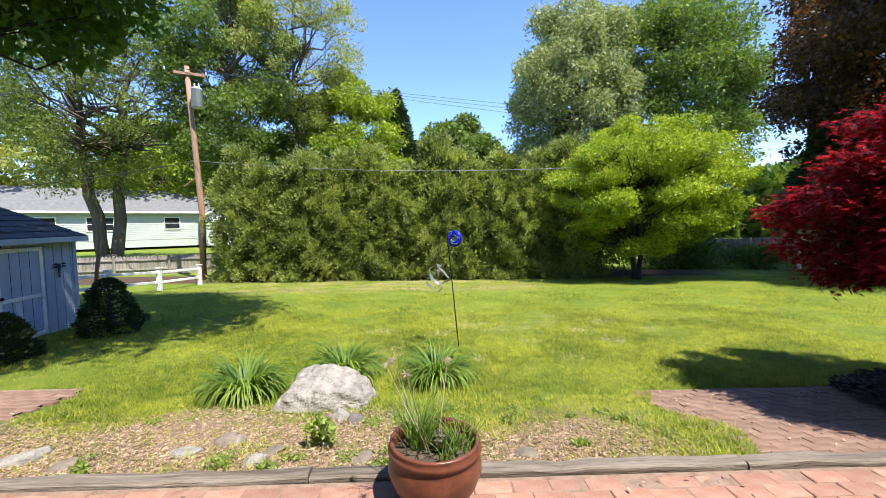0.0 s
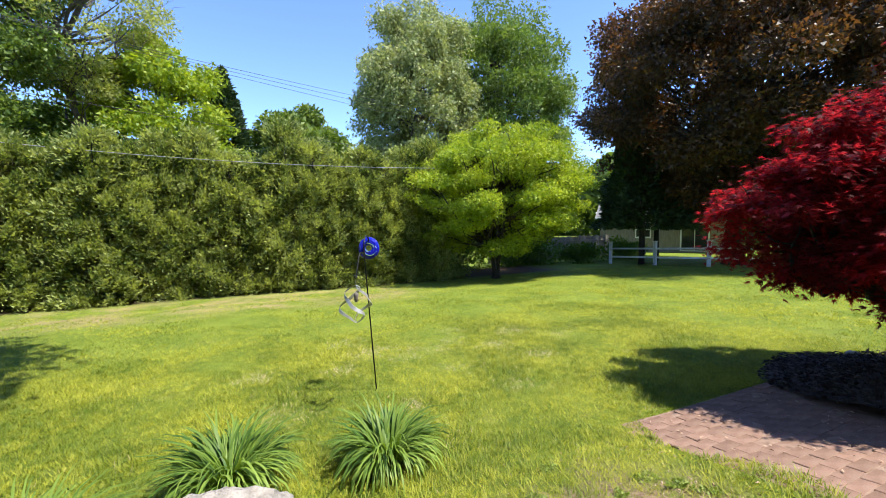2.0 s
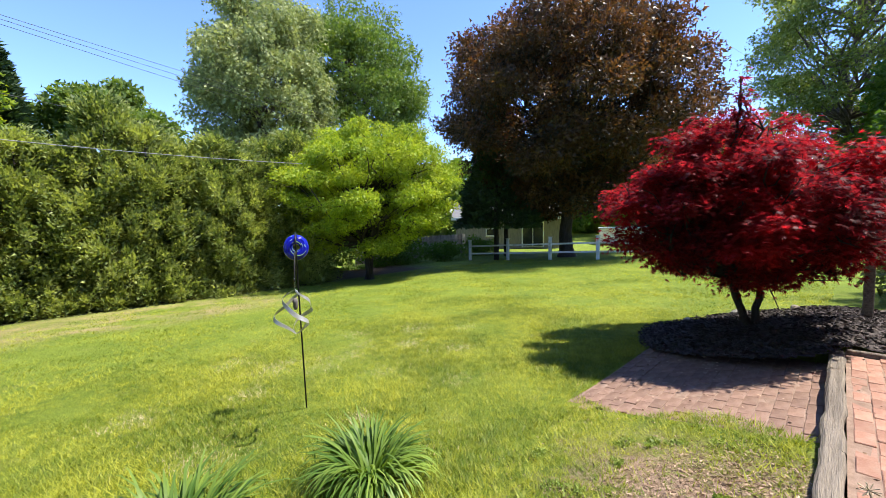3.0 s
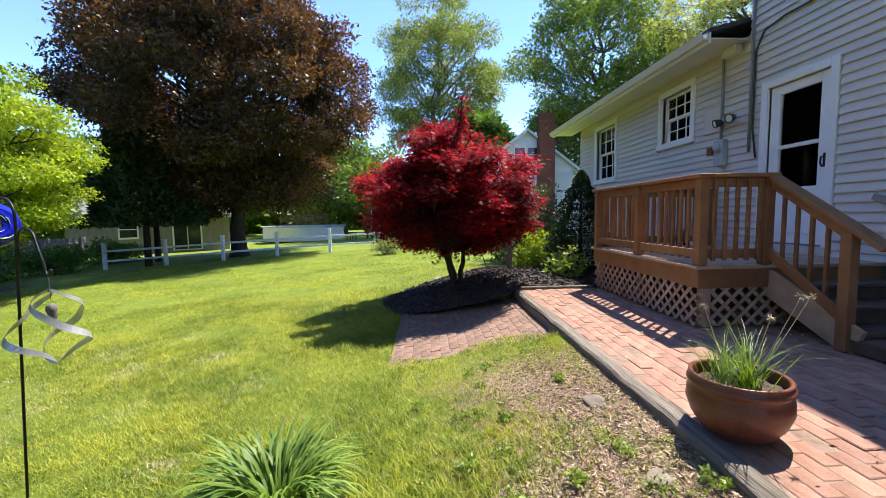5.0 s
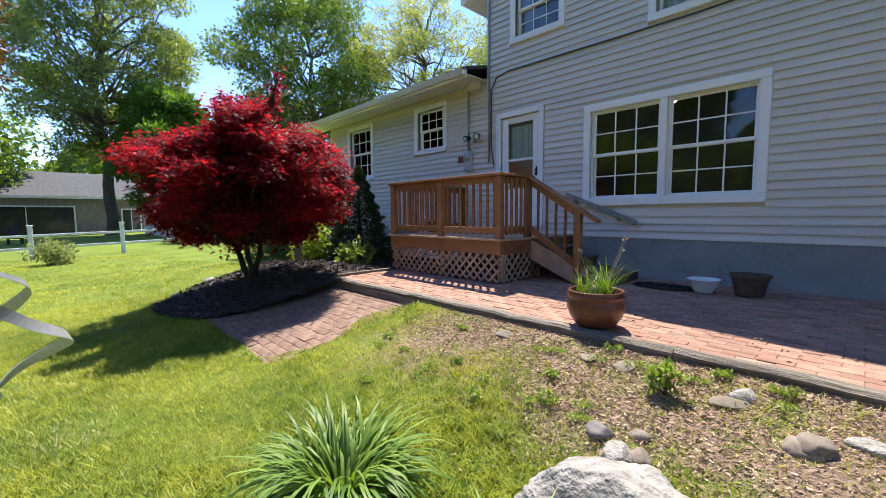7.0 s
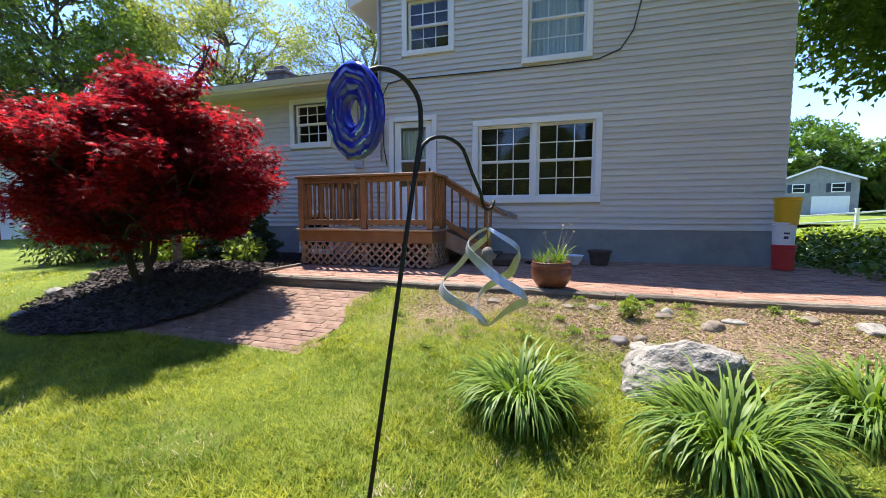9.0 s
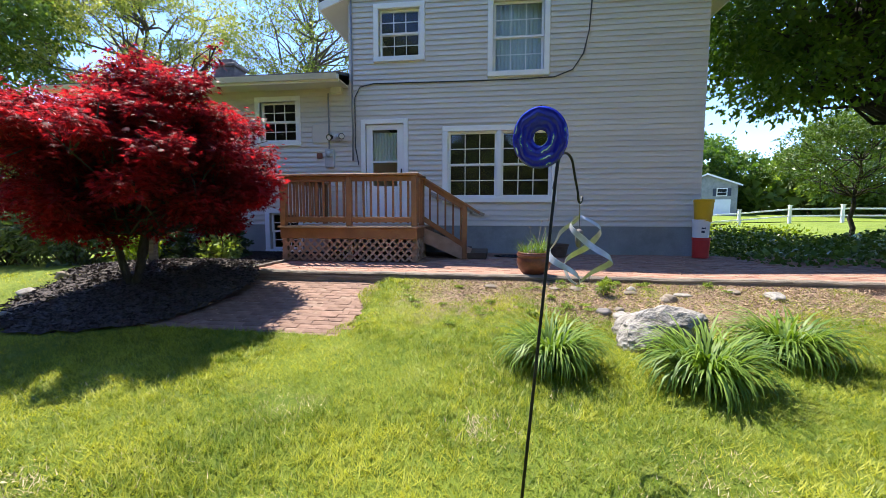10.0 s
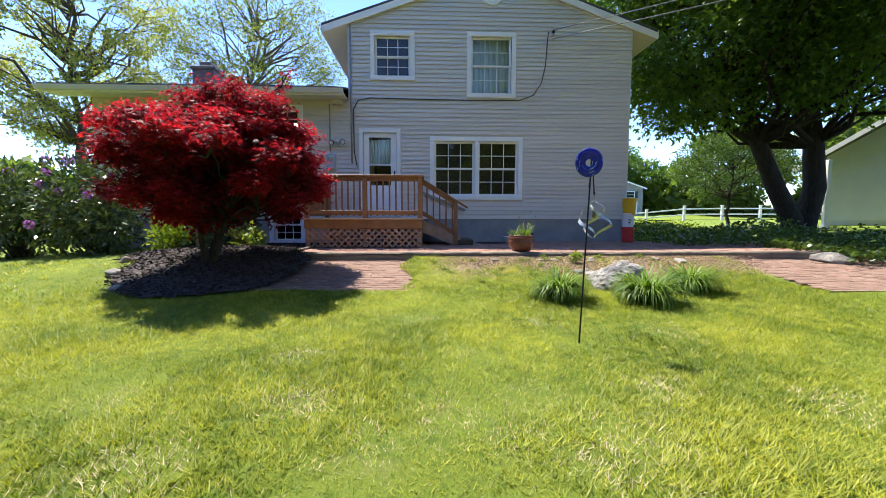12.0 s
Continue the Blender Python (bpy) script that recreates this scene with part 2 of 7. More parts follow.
LEAF_LIME = foliage("lime_green_leaves", (0.15, 0.25, 0.02), (0.43, 0.51, 0.055), (1.5, 1.4, 0.5), 0.45)
LEAF_AIRY = foliage("light_olive_leaves", (0.1, 0.15, 0.035), (0.26, 0.31, 0.09), (1.5, 1.45, 0.6), 0.45)
LEAF_LILY = foliage("daylily_leaves", (0.055, 0.125, 0.018), (0.25, 0.35, 0.06), (1.4, 1.4, 0.5), 0.33, 0.5)
LEAF_RHODO = foliage("rhododendron_leaves", (0.045, 0.075, 0.025), (0.17, 0.21, 0.09), (1.2, 1.3, 0.5), 0.2, 0.3)
PETAL = foliage("mauve_petals", (0.35, 0.14, 0.4), (0.5, 0.25, 0.52), (1.2, 1, 1.2), 0.3)
DRY_CHIPS = surface("dry_chips_and_leaves", (0.23, 0.145, 0.095), (0.54, 0.4, 0.29), 30, 0.95, 0.3, 90, island=0.5)


# ---------------------------------------------------------------- mesh helpers
class Geo:
    """Gathers vertices and faces of one mesh."""
    def __init__(self):
        self.v, self.f = [], []

    def add(self, verts, faces):
        k = len(self.v)
        self.v.extend(verts)
        self.f.extend([tuple(i + k for i in f) for f in faces])
        return self

    def box(self, x0, x1, y0, y1, z0, z1, m=None):
        pts = [Vector((x, y, z)) for x in (x0, x1) for y in (y0, y1) for z in (z0, z1)]
        if m:
            pts = [m @ p for p in pts]
        return self.add(pts, [(0, 1, 3, 2), (4, 6, 7, 5), (0, 4, 5, 1), (2, 3, 7, 6), (0, 2, 6, 4), (1, 5, 7, 3)])

    def bevel_box(self, x0, x1, y0, y1, z0, z1, b=0.006, m=None, jitter=0.0):
        """A box with chamfered edges."""
        x0, x1, y0, y1, z0, z1 = min(x0, x1), max(x0, x1), min(y0, y1), max(y0, y1), min(z0, z1), max(z0, z1)
        c, h = Vector(((x0 + x1) / 2, (y0 + y1) / 2, (z0 + z1) / 2)), Vector(((x1 - x0) / 2, (y1 - y0) / 2, (z1 - z0) / 2))
        b = min(b, 0.45 * min(h))
        idx, pts = {}, []
        for sx in (-1, 1):
            for sy in (-1, 1):
                for sz in (-1, 1):
                    s = (sx, sy, sz)
                    off = Vector([random.uniform(-jitter, jitter) for _ in range(3)]) if jitter else Vector()
                    for a in range(3):
                        p = Vector([s[k] * (h[k] - (0 if k == a else b)) for k in range(3)]) + c + off
                        idx[s, a] = len(pts)
                        pts.append(m @ p if m else p)
        faces = []
        for a in range(3):
            u, w = (a + 1) % 3, (a + 2) % 3
            for s in (-1, 1):
                ring = []
                for su, sw in ((-1, -1), (1, -1), (1, 1), (-1, 1)):
                    k = [0, 0, 0]; k[a], k[u], k[w] = s, su, sw
                    ring.append(idx[tuple(k), a])
                faces.append(tuple(ring if s > 0 else ring[::-1]))
            for su in (-1, 1):
                for sw in (-1, 1):
                    k0, k1 = [0, 0, 0], [0, 0, 0]
                    k0[a], k0[u], k0[w] = -1, su, sw
                    k1[a], k1[u], k1[w] = 1, su, sw
                    q = (idx[tuple(k0), u], idx[tuple(k1), u], idx[tuple(k1), w], idx[tuple(k0), w])
                    faces.append(q if su * sw > 0 else q[::-1])
        for sx in (-1, 1):
            for sy in (-1, 1):
                for sz in (-1, 1):
                    t = tuple(idx[(sx, sy, sz), a] for a in range(3))
                    faces.append(t if sx * sy * sz > 0 else t[::-1])
        return self.add(pts, faces)

    def tube(self, pts, radii, n=8, caps=True, flat=1.0):
        """A round bar along points; flat squashes it across."""
        pts = [Vector(p) for p in pts]
        if not hasattr(radii, "__len__"):
            radii = [radii] * len(pts)
        ring0, k = [], 0
        side = None
        verts, faces = [], []
        for i, p in enumerate(pts):
            d = (pts[min(i + 1, len(pts) - 1)] - pts[max(i - 1, 0)]).normalized()
            if side is None:
                side = d.orthogonal().normalized()
            else:
                side = (side - d * side.dot(d))
                side = side.normalized() if side.length > 1e-6 else d.orthogonal().normalized()
            up = d.cross(side)
            for j in range(n):
                a = 2 * math.pi * j / n
                verts.append(p + (side * math.cos(a) + up * math.sin(a) * flat) * radii[i])
        for i in range(len(pts) - 1):
            for j in range(n):
                q = (j + 1) % n
                faces.append((i * n + j, i * n + q, (i + 1) * n + q, (i + 1) * n + j))
        if caps:
            faces.append(tuple(range(n))[::-1])
            faces.append(tuple(range((len(pts) - 1) * n, len(pts) * n)))
        return self.add(verts, faces)

    def lathe(self, profile, n=32, m=None):
        """Turns (radius, height) pairs round the z axis."""
        verts, faces = [], []
        for r, z in profile:
            for j in range(n):
                a = 2 * math.pi * j / n
                p = Vector((r * math.cos(a), r * math.sin(a), z))
                verts.append(m @ p if m else p)
        for i in range(len(profile) - 1):
            for j in range(n):
                q = (j + 1) % n
                faces.append((i * n + j, i * n + q, (i + 1) * n + q, (i + 1) * n + j))
        return self.add(verts, faces)

    def mesh(self, name):
        me = bpy.data.meshes.new(name)
        me.from_pydata([tuple(p) for p in self.v], [], self.f)
        me.update()
        return me


def part(name, geo, material, parent=None, label="", smooth=False):
    """One mesh object, under a thing or part if given."""
    me = geo.mesh(name) if isinstance(geo, Geo) else geo
    if material and not me.materials:
        me.materials.append(material)
    if smooth:
        me.polygons.foreach_set("use_smooth", [True] * len(me.polygons))
    ob = new(name, me)
    ob.parent = parent
    if label:
        ob["label"] = label
    return ob


def thing(name, loc, label, category, group="", kind="", turn=0.0):
    ob = new(name)
    ob.empty_display_size = 0.2
    ob.matrix_basis = pose(*loc, 0, 0, turn)
    return tagged(ob, label, category, group, kind)


def quads_mesh(name, verts, material, per=4, smooth=False):
    """A mesh of many loose pieces: verts is an array (pieces, per, 3), one face each."""
    n = len(verts)
    me = bpy.data.meshes.new(name)
    me.vertices.add(n * per)
    me.vertices.foreach_set("co", np.ascontiguousarray(verts, dtype=np.float32).ravel())
    me.loops.add(n * per)
    me.loops.foreach_set("vertex_index", np.arange(n * per, dtype=np.int32))
    me.polygons.add(n)
    me.polygons.foreach_set("loop_start", np.arange(0, n * per, per, dtype=np.int32))
    me.polygons.foreach_set("loop_total", np.full(n, per, dtype=np.int32))
    me.update(calc_edges=True)
    me.materials.append(material)
    return me


def unit(a):
    return a / np.maximum(np.linalg.norm(a, axis=-1, keepdims=True), 1e-9)


def leaf_quads(rng, centre, axis, size, aspect=0.55, sag=0.15):
    """Diamond leaves at centres, lying along axis with random roll; bent a little."""
    n = len(centre)
    axis = unit(axis)
    other = unit(np.cross(axis, unit(rng.normal(size=(n, 3)))))
    nrm = np.cross(axis, other)
    s = (size * rng.uniform(0.65, 1.3, (n, 1))) if np.isscalar(size) else size[:, None]
    base = centre - axis * s * 0.5
    tip = centre + axis * s * 0.5 + nrm * s * sag * rng.uniform(-1, 1, (n, 1))
    mid = centre + nrm * s * sag * 0.5
    return np.stack([base, mid + other * s * aspect * 0.5, tip, mid - other * s * aspect * 0.5], axis=1)


def leaf_tris(rng, centre, axis, size, aspect=0.6):
    """Pointed three-cornered leaves, for crowns seen from afar."""
    n = len(centre)
    axis = unit(axis)
    other = unit(np.cross(axis, unit(rng.normal(size=(n, 3)))))
    s = size * rng.uniform(0.6, 1.35, (n, 1))
    return np.stack([centre - axis * s * 0.4 + other * s * aspect * 0.55, centre + axis * s * 0.6, centre - axis * s * 0.4 - other * s * aspect * 0.55], axis=1)


# ---------------------------------------------------------------- ground
def ground_z(x, y):
    """Height of the ground: a bank below the patio, then a lawn falling gently away."""
    x, y = np.asarray(x, float), np.asarray(y, float)
    near = np.interp(y, [-400, -55, -42, -30, -12, -5, 0, 2.2, 3.0, 4.0, 5.0, 6.0, 8.5, 12.7, 16, 22, 60, 400], [1.6, 1.1, 0.45, 0.0, -0.12, -0.2, -0.06, -0.055, -0.19, -0.36, -0.44, -0.49, -0.62, -0.82, -1.08, -1.2, -1.3, -1.5])
    far = np.interp(y, [-400, -30, -10, 0, 3.3, 8.5, 13.4, 18, 60, 400], [-2, -0.9, -0.5, -0.35, -0.47, -0.63, -0.86, -1.1, -1.3, -1.5])
    k = np.clip((x - 6) / 9, 0, 1)
    k = k * k * (3 - 2 * k)
    mound = 0.11 * np.exp(-(((x - 5.3) / 1.5) ** 2 + ((y - 2.5) / 1.2) ** 2) ** 2)
    left = 0.03 * np.clip((-x - 1.5) / 3, 0, 1) * np.clip((7 - y) / 2.5, 0, 1) * np.clip((y - 2.6) / 1.0, 0, 1)
    rise = 0.5 * np.clip((-x - 12) / 5, 0, 1) * np.clip((1 - y) / 3, 0, 1) * np.clip((y + 30) / 10, 0, 1)
    return near * (1 - k) + far * k + mound + left + rise


def gz(x, y):
    return float(ground_z(x, y))


def build_ground():
    fine = lambda a, b, s: list(np.arange(a, b, s))
    xs = [-400, -200, -100, -60, -40] + fine(-30, -12, 2) + fine(-12, 13, 0.25) + fine(13, 30, 2) + [30, 40, 60, 100, 200, 400]
    ys = [-400, -200, -100, -60, -40] + fine(-30, -4, 2) + fine(-4, 13, 0.25) + fine(13, 31, 1.5) + [31, 40, 60, 100, 200, 400]
    g = Geo()
    X, Y = np.meshgrid(xs, ys, indexing="ij")
    Z = ground_z(X, Y)
    wob = 0.012 * np.sin(X * 2.1 + 1.3 * np.sin(Y * 1.7)) * np.cos(Y * 1.9)
    Z = Z + np.where((np.abs(X) < 13) & (Y > 2.4) & (Y < 13), wob, 0)
    # the earth lies below the brickwork
    under = ((X > -8) & (X < 4.3) & (Y > -1.3) & (Y < 2.25)) | ((X > 2.2) & (X < 4.4) & (Y > 2.2) & (Y < 3.9)) | ((X > -8) & (X < -3.8) & (Y > 2.2) & (Y < 4.2))
    Z = np.where(under, Z - 0.14, Z)
    ny = len(ys)
    g.v = [Vector(p) for p in zip(X.ravel(), Y.ravel(), Z.ravel())]
    g.f = [(i * ny + j, (i + 1) * ny + j, (i + 1) * ny + j + 1, i * ny + j + 1) for i in range(len(xs) - 1) for j in range(ny - 1)]
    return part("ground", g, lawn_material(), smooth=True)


def lawn_material():
    """Lawn with dry patches; bare chip-strewn soil on the bank below the patio."""
    m, n, l, b = nodes_of("lawn_and_bed")
    co = n.new("ShaderNodeTexCoord")
    sep = n.new("ShaderNodeSeparateXYZ"); l.new(co.outputs["Object"], sep.inputs[0])
    def nz(s, d=4, r=0.6):
        t = n.new("ShaderNodeTexNoise"); t.inputs["Scale"].default_value, t.inputs["Detail"].default_value, t.inputs["Roughness"].default_value = s, d, r
        l.new(co.outputs["Object"], t.inputs["Vector"]); return t.outputs[0]
    def rng_(v, a, b_, c=0.0, d=1.0):
        t = n.new("ShaderNodeMapRange"); t.inputs["From Min"].default_value, t.inputs["From Max"].default_value = a, b_
        t.inputs["To Min"].default_value, t.inputs["To Max"].default_value = c, d
        l.new(v, t.inputs["Value"]); return t.outputs[0]
    def math_(op, a, b_):
        t = n.new("ShaderNodeMath"); t.operation = op
        for i, v in enumerate((a, b_)):
            if isinstance(v, (int, float)): t.inputs[i].default_value = v
            else: l.new(v, t.inputs[i])
        return t.outputs[0]
    def mix_(f, a, b_):
        t = n.new("ShaderNodeMix"); t.data_type = "RGBA"; l.new(f, t.inputs["Factor"])
        for k, v in (("A", a), ("B", b_)):
            if isinstance(v, tuple): t.inputs[k].default_value = lin(v)
            else: l.new(v, t.inputs[k])
        return t.outputs["Result"]
    x, y = sep.outputs[0], sep.outputs[1]
    grass = mix_(rng_(nz(60, 5, 0.7), 0.35, 0.68), (0.08, 0.13, 0.012), (0.235, 0.295, 0.036))
    grass = mix_(rng_(nz(8, 5, 0.75), 0.5, 0.64), grass, (0.075, 0.13, 0.012))
    grass = mix_(rng_(nz(1.1, 3), 0.42, 0.72), grass, (0.205, 0.26, 0.032))
    dry = math_("MULTIPLY", rng_(nz(2.4, 5, 0.7), 0.56, 0.72), 0.3)
    grass = mix_(dry, grass, (0.36, 0.3, 0.13))
    # worn strip in front of the hedge
    strip = math_("MULTIPLY", rng_(y, 12.2, 14.0), rng_(y, 17.5, 16.2))
    strip = math_("MULTIPLY", strip, math_("MULTIPLY", rng_(x, 5.5, 2.5), rng_(x, -9.5, -6.0)))
    strip = math_("MULTIPLY", strip, rng_(nz(0.8, 4, 0.65), 0.4, 0.62))
    grass = mix_(math_("MULTIPLY", strip, 0.85), grass, (0.36, 0.27, 0.14))
    # bed of soil and chips
    edge = math_("ADD", y, math_("MULTIPLY", nz(1.3, 4, 0.7), 1.5))
    bed = math_("MULTIPLY", rng_(edge, 4.35, 4.0), rng_(x, 1.9, 1.2))
    bed = math_("MULTIPLY", bed, rng_(x, -4.8, -3.4))
    weeds = rng_(nz(3.2, 5, 0.75), 0.62, 0.5)
    bed = math_("MULTIPLY", bed, math_("MAXIMUM", weeds, 0.1))
    soil = mix_(rng_(nz(22, 5, 0.75), 0.3, 0.7), (0.17, 0.1, 0.066), (0.5, 0.36, 0.255))
    soil = mix_(rng_(nz(1.7, 3), 0.5, 0.7), soil, (0.24, 0.16, 0.1))
    col = mix_(bed, grass, soil)
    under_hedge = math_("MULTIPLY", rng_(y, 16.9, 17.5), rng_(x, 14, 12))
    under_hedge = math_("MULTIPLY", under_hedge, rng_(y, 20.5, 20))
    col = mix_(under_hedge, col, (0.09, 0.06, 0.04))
    l.new(col, b.inputs["Base Color"])
    b.inputs["Roughness"].default_value, b.inputs["Specular IOR Level"].default_value = 0.85, 0.2
    bp = n.new("ShaderNodeBump"); bp.inputs["Strength"].default_value, bp.inputs["Distance"].default_value = 0.9, 0.03
    l.new(nz(75, 5, 0.75), bp.inputs["Height"]); l.new(bp.outputs[0], b.inputs["Normal"])
    return m


ground = tagged(build_ground(), "sunny green lawn falling away from a chip-strewn bed", "lawn", kind="structure")

# ---------------------------------------------------------------- house
WALL_Y = -1.037
HX0, HX1, WX1 = -3.5, 3.75, 10.0          # two-storey part, then the low wing
BASE_Z, EAVE_Z, APEX_Z, WING_Z = 0.6, 5.45, 6.72, 3.64
LAP = 0.108
# openings in the rear wall: x0, x1, z0, z1
OPENINGS = {
    "door": (2.55, 3.40, 0.72, 2.78),
    "picture_left": (0.545, 1.585, 1.20, 2.58), "picture_right": (-0.585, 0.455, 1.20, 2.58),
    "upper_small": (2.19, 3.08, 4.18, 5.16), "upper_tall": (-0.38, 0.65, 3.78, 5.18),
    "wing_small": (5.0, 5.86, 2.46, 3.33), "wing_tall": (7.8, 8.86, 2.03, 3.32), "basement": (5.0, 5.7, 0.02, 0.85),
}
house = thing("house", (0, 0, 0), "grey clapboard two-storey house with a low wing and white trim", "house")


def wall_boxes(g, x0, x1, z0, z1, y0, y1, holes):
    """A wall slab with real openings."""
    xs = sorted({x0, x1, *[min(max(v, x0), x1) for h in holes for v in h[:2]]})
    for a, b in zip(xs, xs[1:]):
        if b - a < 1e-6:
            continue
        mid = (a + b) / 2
        cut = sorted((h[2], h[3]) for h in holes if h[0] < mid < h[1])
        z = z0
        for c0, c1 in cut:
            c0, c1 = max(c0, z0), min(c1, z1)
            if c0 > z:
                g.box(a, b, y0, y1, z, c0)
            z = max(z, c1)
        if z1 > z:
            g.box(a, b, y0, y1, z, z1)


def lap_board(x0, x1, z, wedge=None):
    """One clapboard: thin at its top, thick at its lower edge. wedge: x0 and x1 at the top."""
    g = Geo()
    t0, t1 = wedge or (x0, x1)
    y = WALL_Y
    ends = [(x0, x1, 0.0, 0.02), (x0, x1, 0.02, 0.02), (x0, x1, 0.02, -0.012), (x0, x1, 0.029, -0.012), (x0, x1, 0.028, 0.012), (t0, t1, 0.004, LAP), (t0, t1, 0.0, LAP)]
    n = len(ends)
    g.add([Vector((e[i], y + e[2], z + e[3])) for i in (0, 1) for e in ends], [tuple(range(n)), tuple(range(n, 2 * n))[::-1]] + [(j, n + j, n + (j + 1) % n, (j + 1) % n) for j in range(n)])
    return g


def build_walls():
    holes = list(OPENINGS.values())
    g = Geo()
    wall_boxes(g, HX0, HX1, -0.2, EAVE_Z, WALL_Y - 0.2, WALL_Y, holes)
    wall_boxes(g, HX1, WX1, -0.2, WING_Z, WALL_Y - 0.2, WALL_Y, holes)
    mid = (HX0 + HX1) / 2
    tri = [(HX0, EAVE_Z), (HX1, EAVE_Z), (mid, APEX_Z)]
    g.add([Vector((x, WALL_Y, z)) for x, z in tri] + [Vector((x, WALL_Y - 0.2, z)) for x, z in tri], [(0, 2, 1), (3, 4, 5), (0, 1, 4, 3), (1, 2, 5, 4), (2, 0, 3, 5)])
    wall = part("wall", g, SIDING, house, "grey clapboard rear wall")
    # blocks of the foundation, painted, just proud of the wall
    g = Geo()
    fh = [OPENINGS["basement"]]
    wall_boxes(g, HX0 - 0.01, WX1 + 0.01, -0.2, BASE_Z - 0.002, WALL_Y, WALL_Y + 0.012, fh)
    part("foundation", g, BLOCK, house, "blue-grey painted concrete foundation")
    casing = 0.11
    spans = [(o[0] - casing, o[1] + casing, o[2] - casing, o[3] + casing) for k, o in OPENINGS.items() if k not in ("picture_left", "picture_right")]
    spans.append((-0.585 - casing, 1.585 + casing, 1.20 - casing, 2.58 + casing))
    z = BASE_Z
    k = 0
    while z < APEX_Z - LAP:
        rows_ = []
        if z + LAP <= EAVE_Z:
            rows_.append((HX0, HX1, None))
        else:
            s = (HX1 - HX0) / 2 / (APEX_Z - EAVE_Z)
            lo, hi = max(0, (z - EAVE_Z)) * s, max(0, (z + LAP - EAVE_Z)) * s
            rows_.append((HX0 + lo, HX1 - lo, (HX0 + hi, HX1 - hi)))
        if z + LAP <= WING_Z - 0.04:
            rows_.append((HX1, WX1, None))
        for x0, x1, wedge in rows_:
            cuts = sorted((s[0], s[1]) for s in spans if s[2] < z + LAP * 0.7 and s[3] > z + LAP * 0.3)
            segs, a = [], x0
            for c0, c1 in cuts:
                if c1 <= x0 or c0 >= x1:
                    continue
                if c0 > a:
                    segs.append((a, c0))
                a = max(a, c1)
            segs.append((a, x1))
            for i, (a, b) in enumerate(segs):
                w = None
                if wedge:
                    w = (wedge[0] if i == 0 else a, wedge[1] if i == len(segs) - 1 else b)
                if b - a > 0.02:
                    part("siding_board", lap_board(a, b, z, w), SIDING, wall)
        z += LAP
    # other walls close the house
    g = Geo()
    g.box(HX0, HX0 + 0.2, -9.5, WALL_Y - 0.2, -0.3, EAVE_Z)
    g.box(HX1 - 0.2, HX1, -9.5, WALL_Y - 0.2, -0.3, EAVE_Z)
    g.box(HX0, HX1, -9.7, -9.5, -0.3, EAVE_Z)
    g.box(WX1 - 0.2, WX1, -8.5, WALL_Y - 0.2, -0.3, WING_Z)
    g.box(HX1, WX1, -8.7, -8.5, -0.3, WING_Z)
    part("wall", g, SIDING, house, "grey clapboard side walls")
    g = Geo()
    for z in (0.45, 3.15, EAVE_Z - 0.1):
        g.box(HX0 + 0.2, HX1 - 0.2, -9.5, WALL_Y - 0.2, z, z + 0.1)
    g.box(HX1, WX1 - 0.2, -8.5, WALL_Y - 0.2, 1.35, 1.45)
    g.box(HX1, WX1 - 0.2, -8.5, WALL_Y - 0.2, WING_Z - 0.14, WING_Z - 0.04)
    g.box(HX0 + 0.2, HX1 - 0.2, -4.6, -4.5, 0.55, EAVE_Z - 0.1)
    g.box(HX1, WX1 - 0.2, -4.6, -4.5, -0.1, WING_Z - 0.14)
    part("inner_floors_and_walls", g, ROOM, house)


